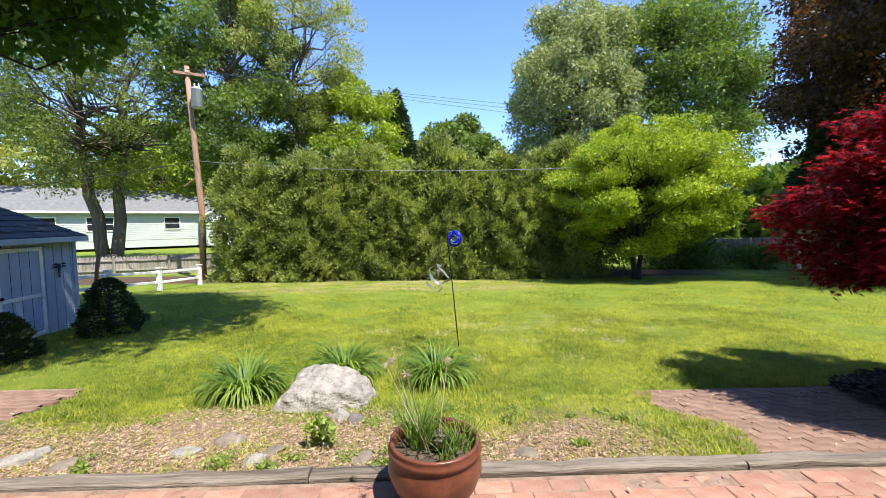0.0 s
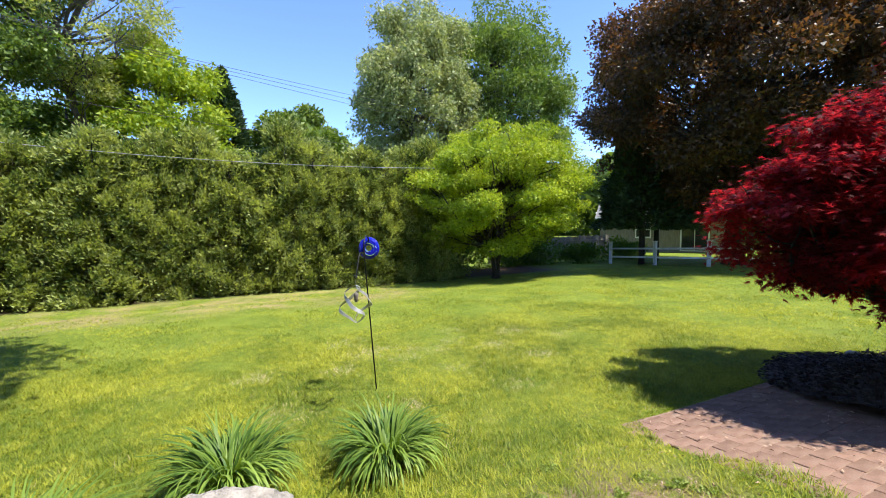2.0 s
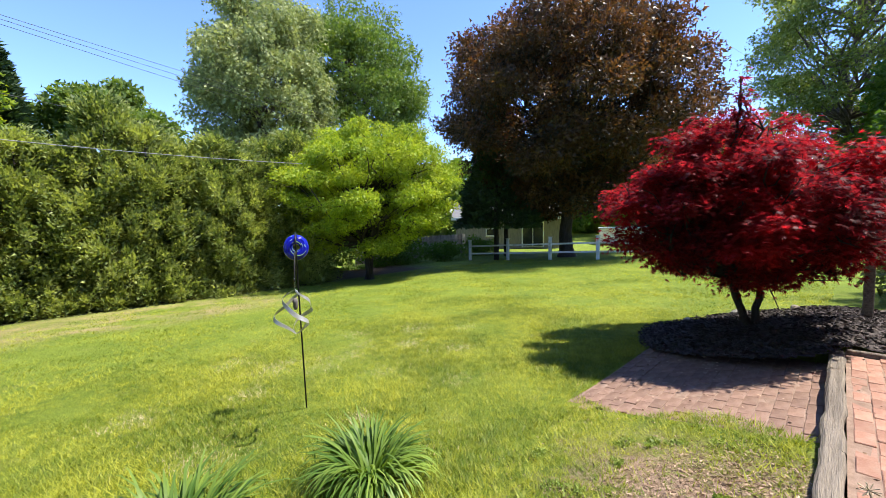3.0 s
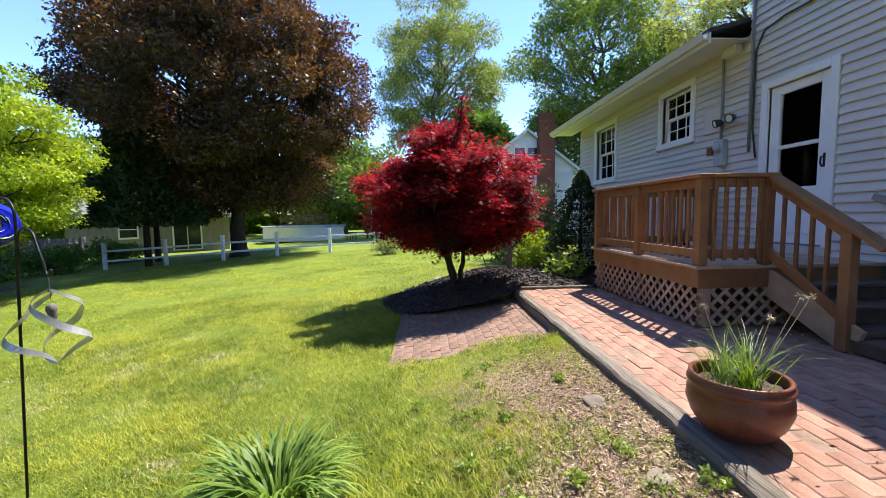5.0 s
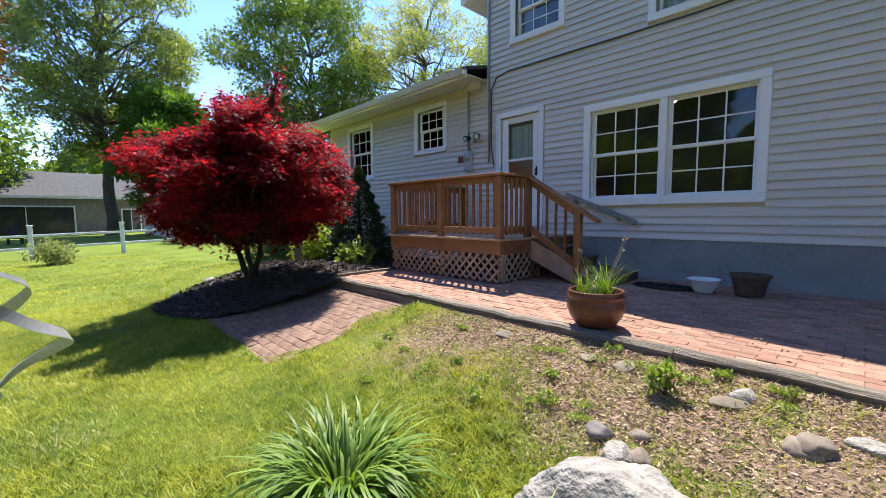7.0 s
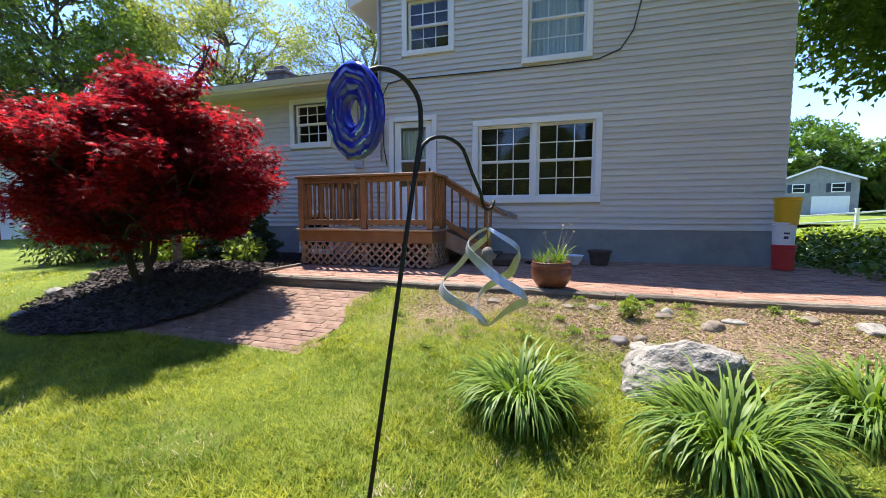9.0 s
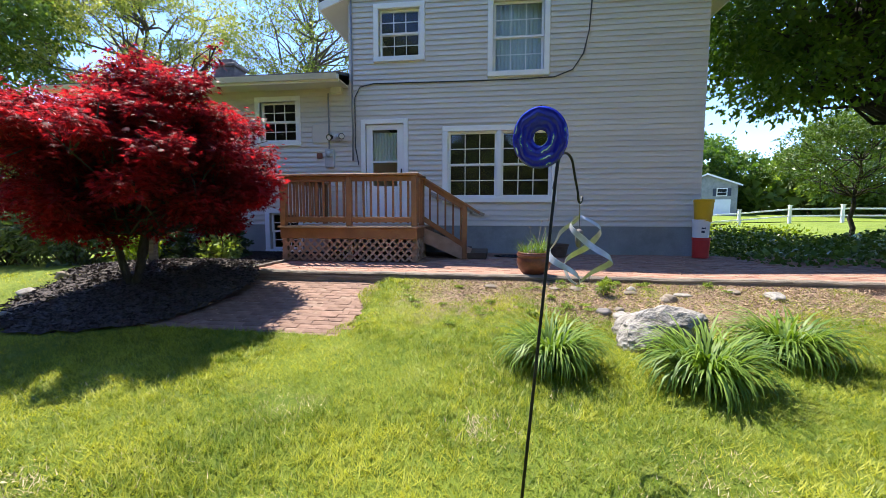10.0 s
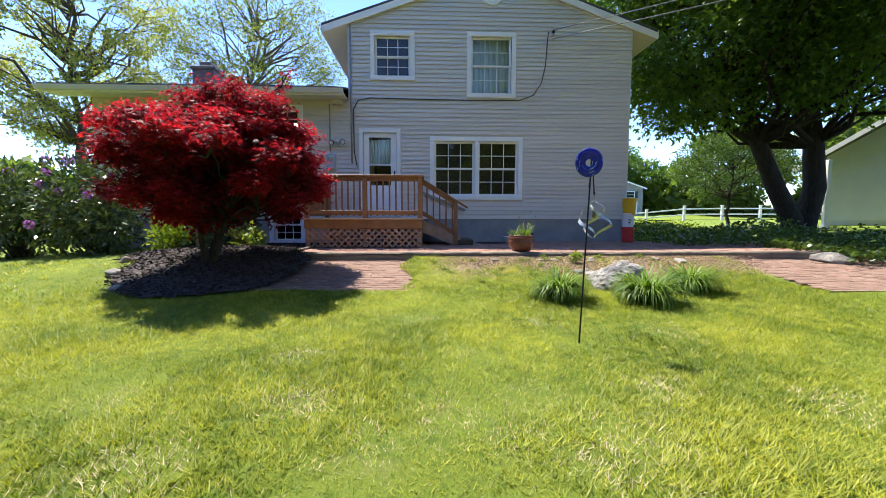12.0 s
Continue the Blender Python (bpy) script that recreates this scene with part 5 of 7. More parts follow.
def boulder(name, loc, radii, mat, label, seed, turn=0.0, rough=0.28, category="stone", detail=4, group="", faces=()):
    """An angular stone made by cutting and roughening a sphere."""
    bm = bmesh.new()
    bmesh.ops.create_icosphere(bm, subdivisions=detail, radius=1.0)
    rng = np.random.default_rng(seed)
    planes = [(Vector(unit(rng.normal(size=3))), float(rng.uniform(0.55, 0.85))) for _ in range(9)]
    if faces:
        planes = [(Vector(f[:3]).normalized(), f[3]) for f in faces]
    for v in bm.verts:
        p = v.co.copy()
        for nrm, d in planes:
            e = p.dot(nrm) - d
            if e > 0:
                p -= nrm * e * 0.85
        p *= 1 + rough * 0.35 * noise.fractal(p * 1.7 + Vector((seed, 0, 0)), 0.8, 2.2, 5) + rough * 0.09 * noise.fractal(p * 7 + Vector((0, seed, 0)), 0.7, 2.1, 4)
        v.co = Vector((p.x * radii[0], p.y * radii[1], p.z * radii[2]))
    me = bpy.data.meshes.new(name)
    bm.to_mesh(me); bm.free()
    me.materials.append(mat)
    me.polygons.foreach_set("use_smooth", [True] * len(me.polygons))
    ob = new(name, me)
    ob.matrix_basis = pose(*loc, 0, 0, turn)
    return tagged(ob, label, category, group)


boulder("boulder", (-1.0, 3.83, gz(-1.0, 3.8) + 0.035), (0.53, 0.42, 0.39), ROCK, "large rough grey boulder between daylilies", 4, 8, 0.34, detail=6, faces=[(-0.3, -0.25, 0.92, 0.58), (0.4, -0.35, 0.85, 0.6), (0.95, -0.1, 0.3, 0.66), (-0.4, 0.8, -0.42, 0.36), (-0.9, 0.1, 0.45, 0.72), (0.1, -0.95, 0.2, 0.68), (0.3, 0.75, 0.6, 0.62), (-0.5, -0.7, 0.5, 0.72)])
for i, (x, y, a, b, c, m, lab) in enumerate([
        (0.61, 2.5, 0.15, 0.1, 0.045, STONE_TAN, "flat pale stone in the bed"), (-1.47, 2.82, 0.13, 0.11, 0.1, STONE_TAN, "rounded pale field stone in the bed"), (-1.14, 2.5, 0.14, 0.09, 0.05, ROCK, "flat grey stone beside the timber"),
        (-0.86, 3.32, 0.09, 0.08, 0.06, STONE_TAN, "small pale stone beside the boulder"), (-0.63, 3.26, 0.12, 0.08, 0.09, STONE_DARK, "dark rounded cobble beside the boulder"), (-0.8, 3.16, 0.09, 0.06, 0.05, STONE_TAN, "small tan cobble in the bed"),
        (-1.1, 2.6, 0.18, 0.1, 0.035, STONE_TAN, "flat tan slab sunk in the bed"), (-0.47, 2.5, 0.16, 0.1, 0.035, STONE_TAN, "flat tan slab sunk in the bed"), (-0.19, 2.52, 0.12, 0.09, 0.03, STONE_TAN, "flat tan slab sunk in the bed"),
        (-1.4, 2.86, 0.13, 0.1, 0.07, STONE_TAN, "rounded tan stone in the bed"), (-1.66, 2.66, 0.16, 0.1, 0.04, ROCK, "flat grey stone in the bed"), (-2.7, 2.6, 0.26, 0.16, 0.06, ROCK, "broad flat pale stone beside the timber"),
        (-2.3, 2.5, 0.13, 0.09, 0.05, STONE_TAN, "flat stone beside the timber"), (-0.78, 3.36, 0.14, 0.1, 0.1, ROCK, "grey stone leaning on the boulder"),
        (6.5, 3.35, 0.22, 0.13, 0.1, ROCK, "pale stone at the mulch edge"), (6.75, 2.7, 0.13, 0.1, 0.08, STONE_TAN, "pale stone at the mulch edge"), (6.0, 3.95, 0.13, 0.1, 0.08, ROCK, "pale stone at the mulch edge"), (6.9, 1.7, 0.2, 0.12, 0.06, STONE_TAN, "flat stone in the mulch"),
        (-5.55, 2.55, 0.4, 0.25, 0.16, ROCK, "grey stone at the path corner")]):
    boulder("stone", (x, y, gz(x, y) + c * 0.05 + (0.03 if x > 5 else 0)), (a * 0.78, b * 0.8, c * 0.8), m, lab, 100 + i, i * 37, 0.3, detail=3)


# ---------------------------------------------------------------- plants in beds and pot
def ribbon_leaf(rng, base, heading, length, width, rise, n=6, curl=1.0):
    """Points of one strap leaf: rises, arches over and droops."""
    h = np.array([math.cos(heading), math.sin(heading), 0])
    side = np.array([-h[1], h[0], 0])
    P, p, a = [], np.array(base, float), rise
    for k in range(n + 1):
        t = k / n
        w = width * (0.7 + 0.3 * t) * (1 - t ** 2.5) + 0.0008
        P.append((p - side * w / 2, p + side * w / 2))
        a -= curl * (0.5 + t) * 1.7 / n
        p = p + (h * math.cos(a) + np.array([0, 0, 1]) * math.sin(a)) * length / n
    return [np.array([P[k][0], P[k][1], P[k + 1][1], P[k + 1][0]]) for k in range(n)]


def strap_plant(name, loc, count, length, width, mat, label, seed, spread=0.12, curl=(1.0, 2.3), rise=(1.3, 1.68), category="plant", group=""):
    rng = np.random.default_rng(seed)
    t = thing(name, loc, label, category, group)
    V, F = [], []
    for i in range(count):
        a = rng.uniform(0, 2 * math.pi)
        r = spread * math.sqrt(rng.uniform())
        aa = a + rng.normal() * 0.5
        quads = ribbon_leaf(rng, (r * math.cos(a), r * math.sin(a), 0), aa, length * rng.uniform(0.6, 1.1), width * rng.uniform(0.7, 1.2), rng.uniform(*rise), 6, rng.uniform(*curl))
        k = len(V)
        for j, q in enumerate(quads):
            if j == 0:
                V += [q[0], q[1]]
            V += [q[3], q[2]]
            F.append((k + 2 * j, k + 2 * j + 1, k + 2 * j + 3, k + 2 * j + 2))
        if i < 80:
            g = Geo(); g.v = [Vector(v) for v in V]; g.f = F
            part("leaf", g, mat, t, smooth=True)
            V, F = [], []
    g = Geo(); g.v = [Vector(v) for v in V]; g.f = F
    part("leaf_rest", g, mat, t, smooth=True)["kind"] = "stuff"
    return t


for i, (x, y, s) in enumerate([(0.07, 4.42, 0.96), (-1.0, 4.62, 1.06), (-1.9, 4.08, 1.04)]):
    strap_plant("daylily", (x, y, gz(x, y) - 0.02), 430, 0.62 * s, 0.023, LEAF_LILY, "arching clump of daylily leaves on the lawn edge", 120 + i, 0.15 * s, curl=(0.95, 2.2), rise=(1.34, 1.7), group="daylily clumps")

PX, PY = 0.01, 1.99
pot = thing("flower_pot", (PX, PY, 0.004), "round brown glazed pot of grass-like chives on the brick patio", "flower pot")
g = Geo().lathe([(0.0, 0.0), (0.13, 0.0), (0.15, 0.015), (0.19, 0.09), (0.212, 0.17), (0.208, 0.235), (0.197, 0.262), (0.203, 0.272), (0.212, 0.285), (0.21, 0.3), (0.2, 0.312), (0.204, 0.325), (0.203, 0.335), (0.192, 0.338), (0.184, 0.33), (0.186, 0.29), (0.18, 0.25)], 48)
part("body", g, TERRACOTTA, pot, smooth=True)
pot.scale = (1.12, 1.12, 0.9)
g = Geo()
rng = np.random.default_rng(9)
rings = [[Vector((r * math.cos(a), r * math.sin(a), 0.268 + rng.normal() * 0.006)) for a in np.linspace(0, 2 * math.pi, 24, endpoint=False)] for r in (0.182, 0.12, 0.06)]
g.v = [p for r in rings for p in r] + [Vector((0, 0, 0.275))]
g.f = [(k * 24 + j, k * 24 + (j + 1) % 24, k * 24 + 24 + (j + 1) % 24, k * 24 + 24 + j) for k in range(2) for j in range(24)] + [(48 + j, 48 + (j + 1) % 24, 72) for j in range(24)]
part("soil", g, SOIL, pot)
DRY_STALK = surface("dry_stalk", (0.33, 0.26, 0.17), (0.5, 0.42, 0.3), 20, 0.8, 0.1, 80)
for i, (x, y, n_, ln) in enumerate([(-0.08, 0.02, 90, 0.4), (0.11, -0.02, 60, 0.28), (0.04, -0.1, 18, 0.2), (-0.02, 0.11, 26, 0.28)]):
    rngl = np.random.default_rng(130 + i)
    gg = Geo()
    for k in range(n_):
        a = rngl.uniform(0, 6.28)
        q = ribbon_leaf(rngl, (x + rngl.normal() * 0.025, y + rngl.normal() * 0.025, 0.26), a, ln * rngl.uniform(0.5, 1.15), 0.006, rngl.uniform(1.15, 1.55), 5, rngl.uniform(0.1, 0.75))
        k0 = len(gg.v)
        for j, qq in enumerate(q):
            if j == 0:
                gg.v += [Vector(qq[0]), Vector(qq[1])]
            gg.v += [Vector(qq[3]), Vector(qq[2])]
            gg.f.append((k0 + 2 * j, k0 + 2 * j + 1, k0 + 2 * j + 3, k0 + 2 * j + 2))
    part("grass_tuft", gg, LEAF_LILY, pot)["kind"] = "stuff"
for i, (dx, dy, ln) in enumerate([(-0.16, -0.1, 0.62), (-0.1, -0.2, 0.6), (0.06, 0.12, 0.5), (-0.2, 0.05, 0.52)]):
    gs = Geo()
    tip = Vector((dx * 1.1, dy * 1.1, 0.26 + ln * 0.92))
    gs.tube([Vector((dx * 0.2, dy * 0.2, 0.26)), Vector((dx * 0.7, dy * 0.7, 0.26 + ln * 0.5)), tip], [0.0028, 0.0022, 0.0016], 5)
    rngl = np.random.default_rng(140 + i)
    for k in range(26):
        d = Vector(unit(rngl.normal(size=3)))
        gs.tube([tip, tip + d * 0.022], [0.0008, 0.0016], 4)
    part("seed_stalk", gs, DRY_STALK, pot, "dry stalk with a seed head")
boulder("stone", (PX + 0.03, PY - 0.02, 0.30), (0.05, 0.045, 0.035), STONE_TAN, "small pale stone lying on the pot soil", 150, 0, 0.2, detail=3)

# weeds in the bed
LEAF_WEED = foliage("weed_leaves", (0.16, 0.23, 0.045), (0.36, 0.44, 0.11), (1.3, 1.3, 0.5), 0.35)
blob_bush("weed", (-0.78, 2.7, gz(-0.78, 2.7)), (0.13, 0.13, 0.2), LEAF_WEED, 190, 0.055, "leafy bright green weed in the bed", 160, lobes=6, category="weed")
for i, (x, y, s) in enumerate([(-1.3, 2.38, 0.1), (-0.3, 2.33, 0.07), (-1.0, 2.34, 0.07), (1.0, 2.6, 0.06), (0.6, 3.1, 0.07), (-0.25, 3.15, 0.1), (0.15, 3.4, 0.09), (-2.1, 2.35, 0.08), (-0.1, 2.9, 0.07), (1.5, 3.1, 0.07)]):
    blob_bush("weed", (x, y, gz(x, y)), (s, s, s * 0.8), LEAF_WEED, 90, 0.035, "low green weed in the bed", 170 + i, lobes=5, category="weed")

rngv = np.random.default_rng(190)
for i in range(22):
    x, y, s = float(rngv.uniform(-2.6, 1.7)), float(rngv.uniform(2.4, 3.7)), float(rngv.uniform(0.04, 0.09))
    blob_bush("weed", (x, y, gz(x, y)), (s * 1.5, s * 1.5, s * 0.6), LEAF_WEED, 110, 0.022, "low mat of yellow-green weed in the bed", 220 + i, lobes=4, category="weed")

# ---------------------------------------------------------------- shepherd's hook, glass disc and wind spinner
def hook():
    hk = thing("shepherd_hook", (0.45, 6.03, gz(0.45, 6.03)), "tall black iron double shepherd's hook leaning in the lawn", "garden hook")
    zb = gz(0.45, 6.03)
    L = lambda x, y, z: Vector((x - 0.45, y - 6.03, z - zb))
    top = Vector((0.25, 5.76, 1.12))
    out = Vector((0.45, 0.89, 0))
    foot = Vector((0.43, 6.03, zb - 0.2))
    pole = [foot - Vector((0.45, 6.03, zb)) + (top - foot) * t for t in (0, 0.3, 0.65, 1)]
    arc = [L(top.x, top.y, top.z) + out * 0.12 * (1 - math.cos(a)) + Vector((0, 0, 0.06 + 0.1 * math.sin(a))) for a in np.linspace(0.1, 2.7, 11)]
    part("pole", Geo().tube(pole + arc, 0.0075, 10), BLACK_IRON, hk, smooth=True)
    d = Vector((-0.49, -0.87, 0)).normalized() * 0.96
    b = foot + (top - foot) * ((1.0 - foot.z) / (top.z - foot.z))
    pts = [b - Vector((-0.01, 0, 0.06)), b + Vector((0, 0, 0.02)) + d * 0.01]
    pts += [b + d * (0.13 - 0.11 * math.cos(a)) + Vector((0, 0, 0.05 + 0.07 * math.sin(a))) for a in np.linspace(0.2, 2.9, 9)]
    pts += [b + d * 0.27 + Vector((0, 0, 0.01)), b + d * 0.32 + Vector((0, 0, -0.06))]
    pts += [b + d * (0.36 - 0.035 * math.cos(a)) + Vector((0, 0, -0.08 - 0.035 * math.sin(a))) for a in np.linspace(0.2, 3.1, 7)]
    part("side_hook", Geo().tube([p - Vector((0.45, 6.03, zb)) for p in pts], 0.0065, 10), BLACK_IRON, hk, smooth=True)
    return b + d * 0.36 + Vector((0, 0, -0.115))


hang = hook()

m, n_, l_, b_ = nodes_of("cobalt_swirl_glass")
co = n_.new("ShaderNodeTexCoord")
wv = n_.new("ShaderNodeTexWave"); wv.wave_type = "RINGS"; wv.rings_direction = "Y"; wv.inputs["Scale"].default_value = 11; wv.inputs["Distortion"].default_value = 4.5; wv.inputs["Detail"].default_value = 2; wv.inputs["Detail Scale"].default_value = 1.6
l_.new(co.outputs["Object"], wv.inputs["Vector"])
cr = n_.new("ShaderNodeValToRGB")
cr.color_ramp.elements[0].color, cr.color_ramp.elements[1].color = (0.008, 0.01, 0.32, 1), (0.45, 0.52, 0.68, 1)
for p_, c_ in ((0.5, (0.01, 0.014, 0.36, 1)), (0.86, (0.015, 0.03, 0.48, 1)), (0.95, (0.1, 0.3, 0.14, 1))):
    e_ = cr.color_ramp.elements.new(p_); e_.color = c_
ns_ = n_.new("ShaderNodeTexNoise"); ns_.inputs["Scale"].default_value, ns_.inputs["Detail"].default_value = 16.0, 3
l_.new(co.outputs["Object"], ns_.inputs["Vector"])
mr_ = n_.new("ShaderNodeMapRange"); mr_.inputs["From Min"].default_value, mr_.inputs["From Max"].default_value, mr_.inputs["To Min"].default_value, mr_.inputs["To Max"].default_value = 0.4, 0.62, 0.35, 1.02
l_.new(ns_.outputs[0], mr_.inputs["Value"])
mu_ = n_.new("ShaderNodeMath"); mu_.operation = "MULTIPLY"; l_.new(wv.outputs[0], mu_.inputs[0]); l_.new(mr_.outputs[0], mu_.inputs[1])
l_.new(mu_.outputs[0], cr.inputs[0]); l_.new(cr.outputs[0], b_.inputs["Base Color"])
b_.inputs["Roughness"].default_value, b_.inputs["Transmission Weight"].default_value, b_.inputs["IOR"].default_value = 0.1, 0.05, 1.45
bp_ = n_.new("ShaderNodeBump"); bp_.inputs["Strength"].default_value, bp_.inputs["Distance"].default_value = 0.5, 0.006
l_.new(wv.outputs[0], bp_.inputs["Height"]); l_.new(bp_.outputs[0], b_.inputs["Normal"])
COBALT = m
GREEN_GLASS = surface("green_swirl_glass", (0.04, 0.16, 0.05), (0.35, 0.5, 0.3), 25, 0.08, 0.2, 60)
disc = thing("glass_disc", (0.357, 5.975, 1.14), "blown glass disc in swirled cobalt blue and green", "garden ornament", turn=-22)
disc.scale = (0.86, 0.86, 0.92)
prof = [(0.034, 0.0), (0.038, 0.016), (0.055, 0.028), (0.085, 0.03), (0.115, 0.02), (0.134, 0.002), (0.137, -0.01), (0.128, -0.018), (0.1, -0.014), (0.06, -0.016), (0.04, -0.012), (0.034, 0.0)]
part("glass_ring", Geo().lathe(prof, 56, pose(0, 0, 0, 82, 0, 0)), COBALT, disc, smooth=True)
g = Geo()
for k, (r0, r1, a0, a1) in enumerate([(0.05, 0.062, 0.3, 2.6), (0.062, 0.11, 3.4, 5.9), (0.045, 0.05, 2.9, 5.4)]):
    pts = [pose(0, 0, 0, 82, 0, 0) @ Vector(((r0 + (r1 - r0) * t) * math.cos(a0 + (a1 - a0) * t), (r0 + (r1 - r0) * t) * math.sin(a0 + (a1 - a0) * t), 0.029 - 0.25 * max(0, r0 + (r1 - r0) * t - 0.09))) for t in np.linspace(0, 1, 16)]
    g.tube(pts, [0.006 * math.sin(math.pi * min(max(t, 0.08), 0.92)) for t in np.linspace(0, 1, 16)], 8, True, 0.6)
part("green_swirl", g, GREEN_GLASS, disc, "pale green swirl", smooth=True)
part("hanger", Geo().tube([(0.0, 0, 0.105), (0.0, 0.0, 0.145)], 0.003, 6), BLACK_IRON, disc)


def spinner(at):
    s = thing("wind_spinner", tuple(at), "twisted brushed-steel wind spinner hanging from the hook", "garden ornament")
    part("chain", Geo().tube([(0, 0, 0.01), (0, 0, -0.09)], 0.0025, 6), STEEL, s)
    H, R, top = 0.37, 0.15, -0.07
    for k in range(3):
        a0 = k * 2 * math.pi / 3 + 0.4
        V, n = [], 36
        for i in range(n + 1):
            t = i / n
            r = R * abs(math.sin(math.pi * t)) ** 0.8 * (1 + 0.18 * math.sin(4 * math.pi * t)) + 0.006
            a = a0 + 3.6 * t
            c = Vector((r * math.cos(a), r * math.sin(a), top - H * t))
            tw = a + 1.2 + 2.2 * t
            wdir = Vector((math.cos(tw) * 0.5, math.sin(tw) * 0.5, 0.8)).normalized()
            w = 0.014 * (0.35 + 0.9 * math.sin(math.pi * t))
            V += [c - wdir * w, c + wdir * w]
        g = Geo()
        nn = len(V)
        off = Vector((0.0012, 0.0012, 0))
        g.v = [v - off for v in V] + [v + off for v in V]
        for i in range(n):
            q = (2 * i, 2 * i + 1, 2 * i + 3, 2 * i + 2)
            g.f += [q, tuple(nn + j for j in q[::-1]), (2 * i, 2 * i + 2, nn + 2 * i + 2, nn + 2 * i), (2 * i + 1, nn + 2 * i + 1, nn + 2 * i + 3, 2 * i + 3)]
        part("blade", g, SPINNER_STEEL, s)
    part("glass_drop", Geo().lathe([(0.0, -0.24), (0.012, -0.235), (0.02, -0.21), (0.018, -0.19), (0.024, -0.17), (0.02, -0.15), (0.008, -0.14), (0.0, -0.138)], 16), STONE_DARK, s, smooth=True)
    part("wire", Geo().tube([(0, 0, -0.09), (0, 0, -0.14)], 0.0012, 5), BLACK_IRON, s)


spinner(hang)


# ---------------------------------------------------------------- shrubs by the wing
cone_tree("dwarf_spruce", (6.15, 0.45, gz(6.15, 0.45)), 2.08, 0.68, LEAF_SPRUCE, 16000, 0.055, "dense dark green conical dwarf spruce", seed=180, power=0.75, up=0.2, layers=9, category="shrub")
blob_bush("laurel", (5.55, 0.95, gz(5.55, 0.95)), (0.5, 0.45, 0.5), LEAF_WEED, 520, 0.11, "light green broad-leaved shrub in the mulch", 181, aspect=0.42)
blob_bush("laurel", (7.0, 1.15, gz(7.0, 1.15)), (0.6, 0.5, 0.75), LEAF_BRIGHT, 1500, 0.08, "bright green shrub beside the wooden post", 182)
blob_bush("rhododendron", (8.6, 0.9, gz(8.6, 0.9)), (1.3, 1.2, 1.75), LEAF_RHODO, 5200, 0.13, "large rhododendron with mauve blossom", 183, aspect=0.34, flowers=14, lobes=30)
blob_bush("rhododendron", (10.3, 0.7, gz(10.3, 0.7)), (1.35, 1.2, 1.7), LEAF_RHODO, 5200, 0.13, "large leathery-leaved rhododendron with a few blossoms", 184, aspect=0.34, flowers=7, lobes=30)
post = thing("wooden_post", (5.95, 1.95, gz(5.95, 1.95)), "dark weathered square wooden post in the mulch", "post")
part("shaft", Geo().bevel_box(-0.05, 0.05, -0.05, 0.05, -0.1, 2.25, 0.01), TIMBER, post)
part("cap", Geo().bevel_box(-0.06, 0.06, -0.06, 0.06, 2.25, 2.28, 0.008), TIMBER, post)
blob_bush("shrub", (16.2, 5.4, gz(16.2, 5.4)), (0.75, 0.7, 0.75), LEAF_SILVER, 1500, 0.1, "small grey-green shrub on the lawn", 185)


# ---------------------------------------------------------------- patio clutter
def bucket(name, loc, r0, r1, h, mat, label, rim=0.008):
    b = thing(name, loc, label, "bucket")
    part("body", Geo().lathe([(0, 0.0), (r0, 0.0), (r0 + 0.004, 0.01), (r1, h - 0.05), (r1 + rim, h - 0.045), (r1 + rim, h - 0.03), (r1, h - 0.028), (r1 + rim, h - 0.005), (r1, h), (r1 - 0.008, h), (r0 - 0.006, 0.02), (0, 0.02)], 32), mat, b, smooth=False)
    return b


BX, BY = -3.36, -0.62
b = bucket("bucket", (BX, BY, 0.005), 0.135, 0.15, 0.39, RED, "red plastic bucket at the bottom of a stack")
b = bucket("bucket", (BX + 0.01, BY, 0.36), 0.13, 0.15, 0.38, BUCKET_WHITE, "white plastic bucket with worn dark print, stacked")
for z, h, w in ((0.2, 0.05, 0.5), (0.13, 0.04, 0.4), (0.27, 0.02, 0.6)):
    g = Geo()
    R = 0.1445
    for i in range(8):
        a0, a1 = 1.2 + w * i / 8, 1.2 + w * (i + 1) / 8
        g.add([Vector((R * math.cos(a), R * math.sin(a), zz)) for a, zz in ((a0, z), (a1, z), (a1, z + h), (a0, z + h))], [(0, 1, 2, 3)])
    part("print", g, SHUTTER, b)
b = bucket("bucket", (BX - 0.01, BY + 0.01, 0.70), 0.14, 0.17, 0.42, YELLOW, "yellow plastic bucket on top of a stack")
bowl = thing("bowl", (-0.25, -0.3, 0.004), "white enamel bowl on the bricks by the wall", "bowl")
part("body", Geo().lathe([(0, 0.0), (0.09, 0.0), (0.1, 0.015), (0.145, 0.09), (0.165, 0.15), (0.178, 0.158), (0.176, 0.165), (0.16, 0.158), (0.138, 0.095), (0.09, 0.02), (0, 0.012)], 36), BUCKET_WHITE, bowl, smooth=True)
planter = thing("planter", (-0.68, -0.42, 0.004), "dark brown tapered clay planter beside the bowl", "planter")
planter.scale = (0.82, 0.82, 0.86)
part("body", Geo().lathe([(0, 0), (0.16, 0), (0.17, 0.01), (0.22, 0.24), (0.245, 0.25), (0.245, 0.29), (0.225, 0.29), (0.2, 0.25), (0.19, 0.2), (0, 0.2)], 28), STEP_WOOD, planter, smooth=False)
mat_ = thing("drain_grate", (0.2, -0.35, 0.004), "dark oval openwork iron mat on the bricks", "mat")
g = Geo()
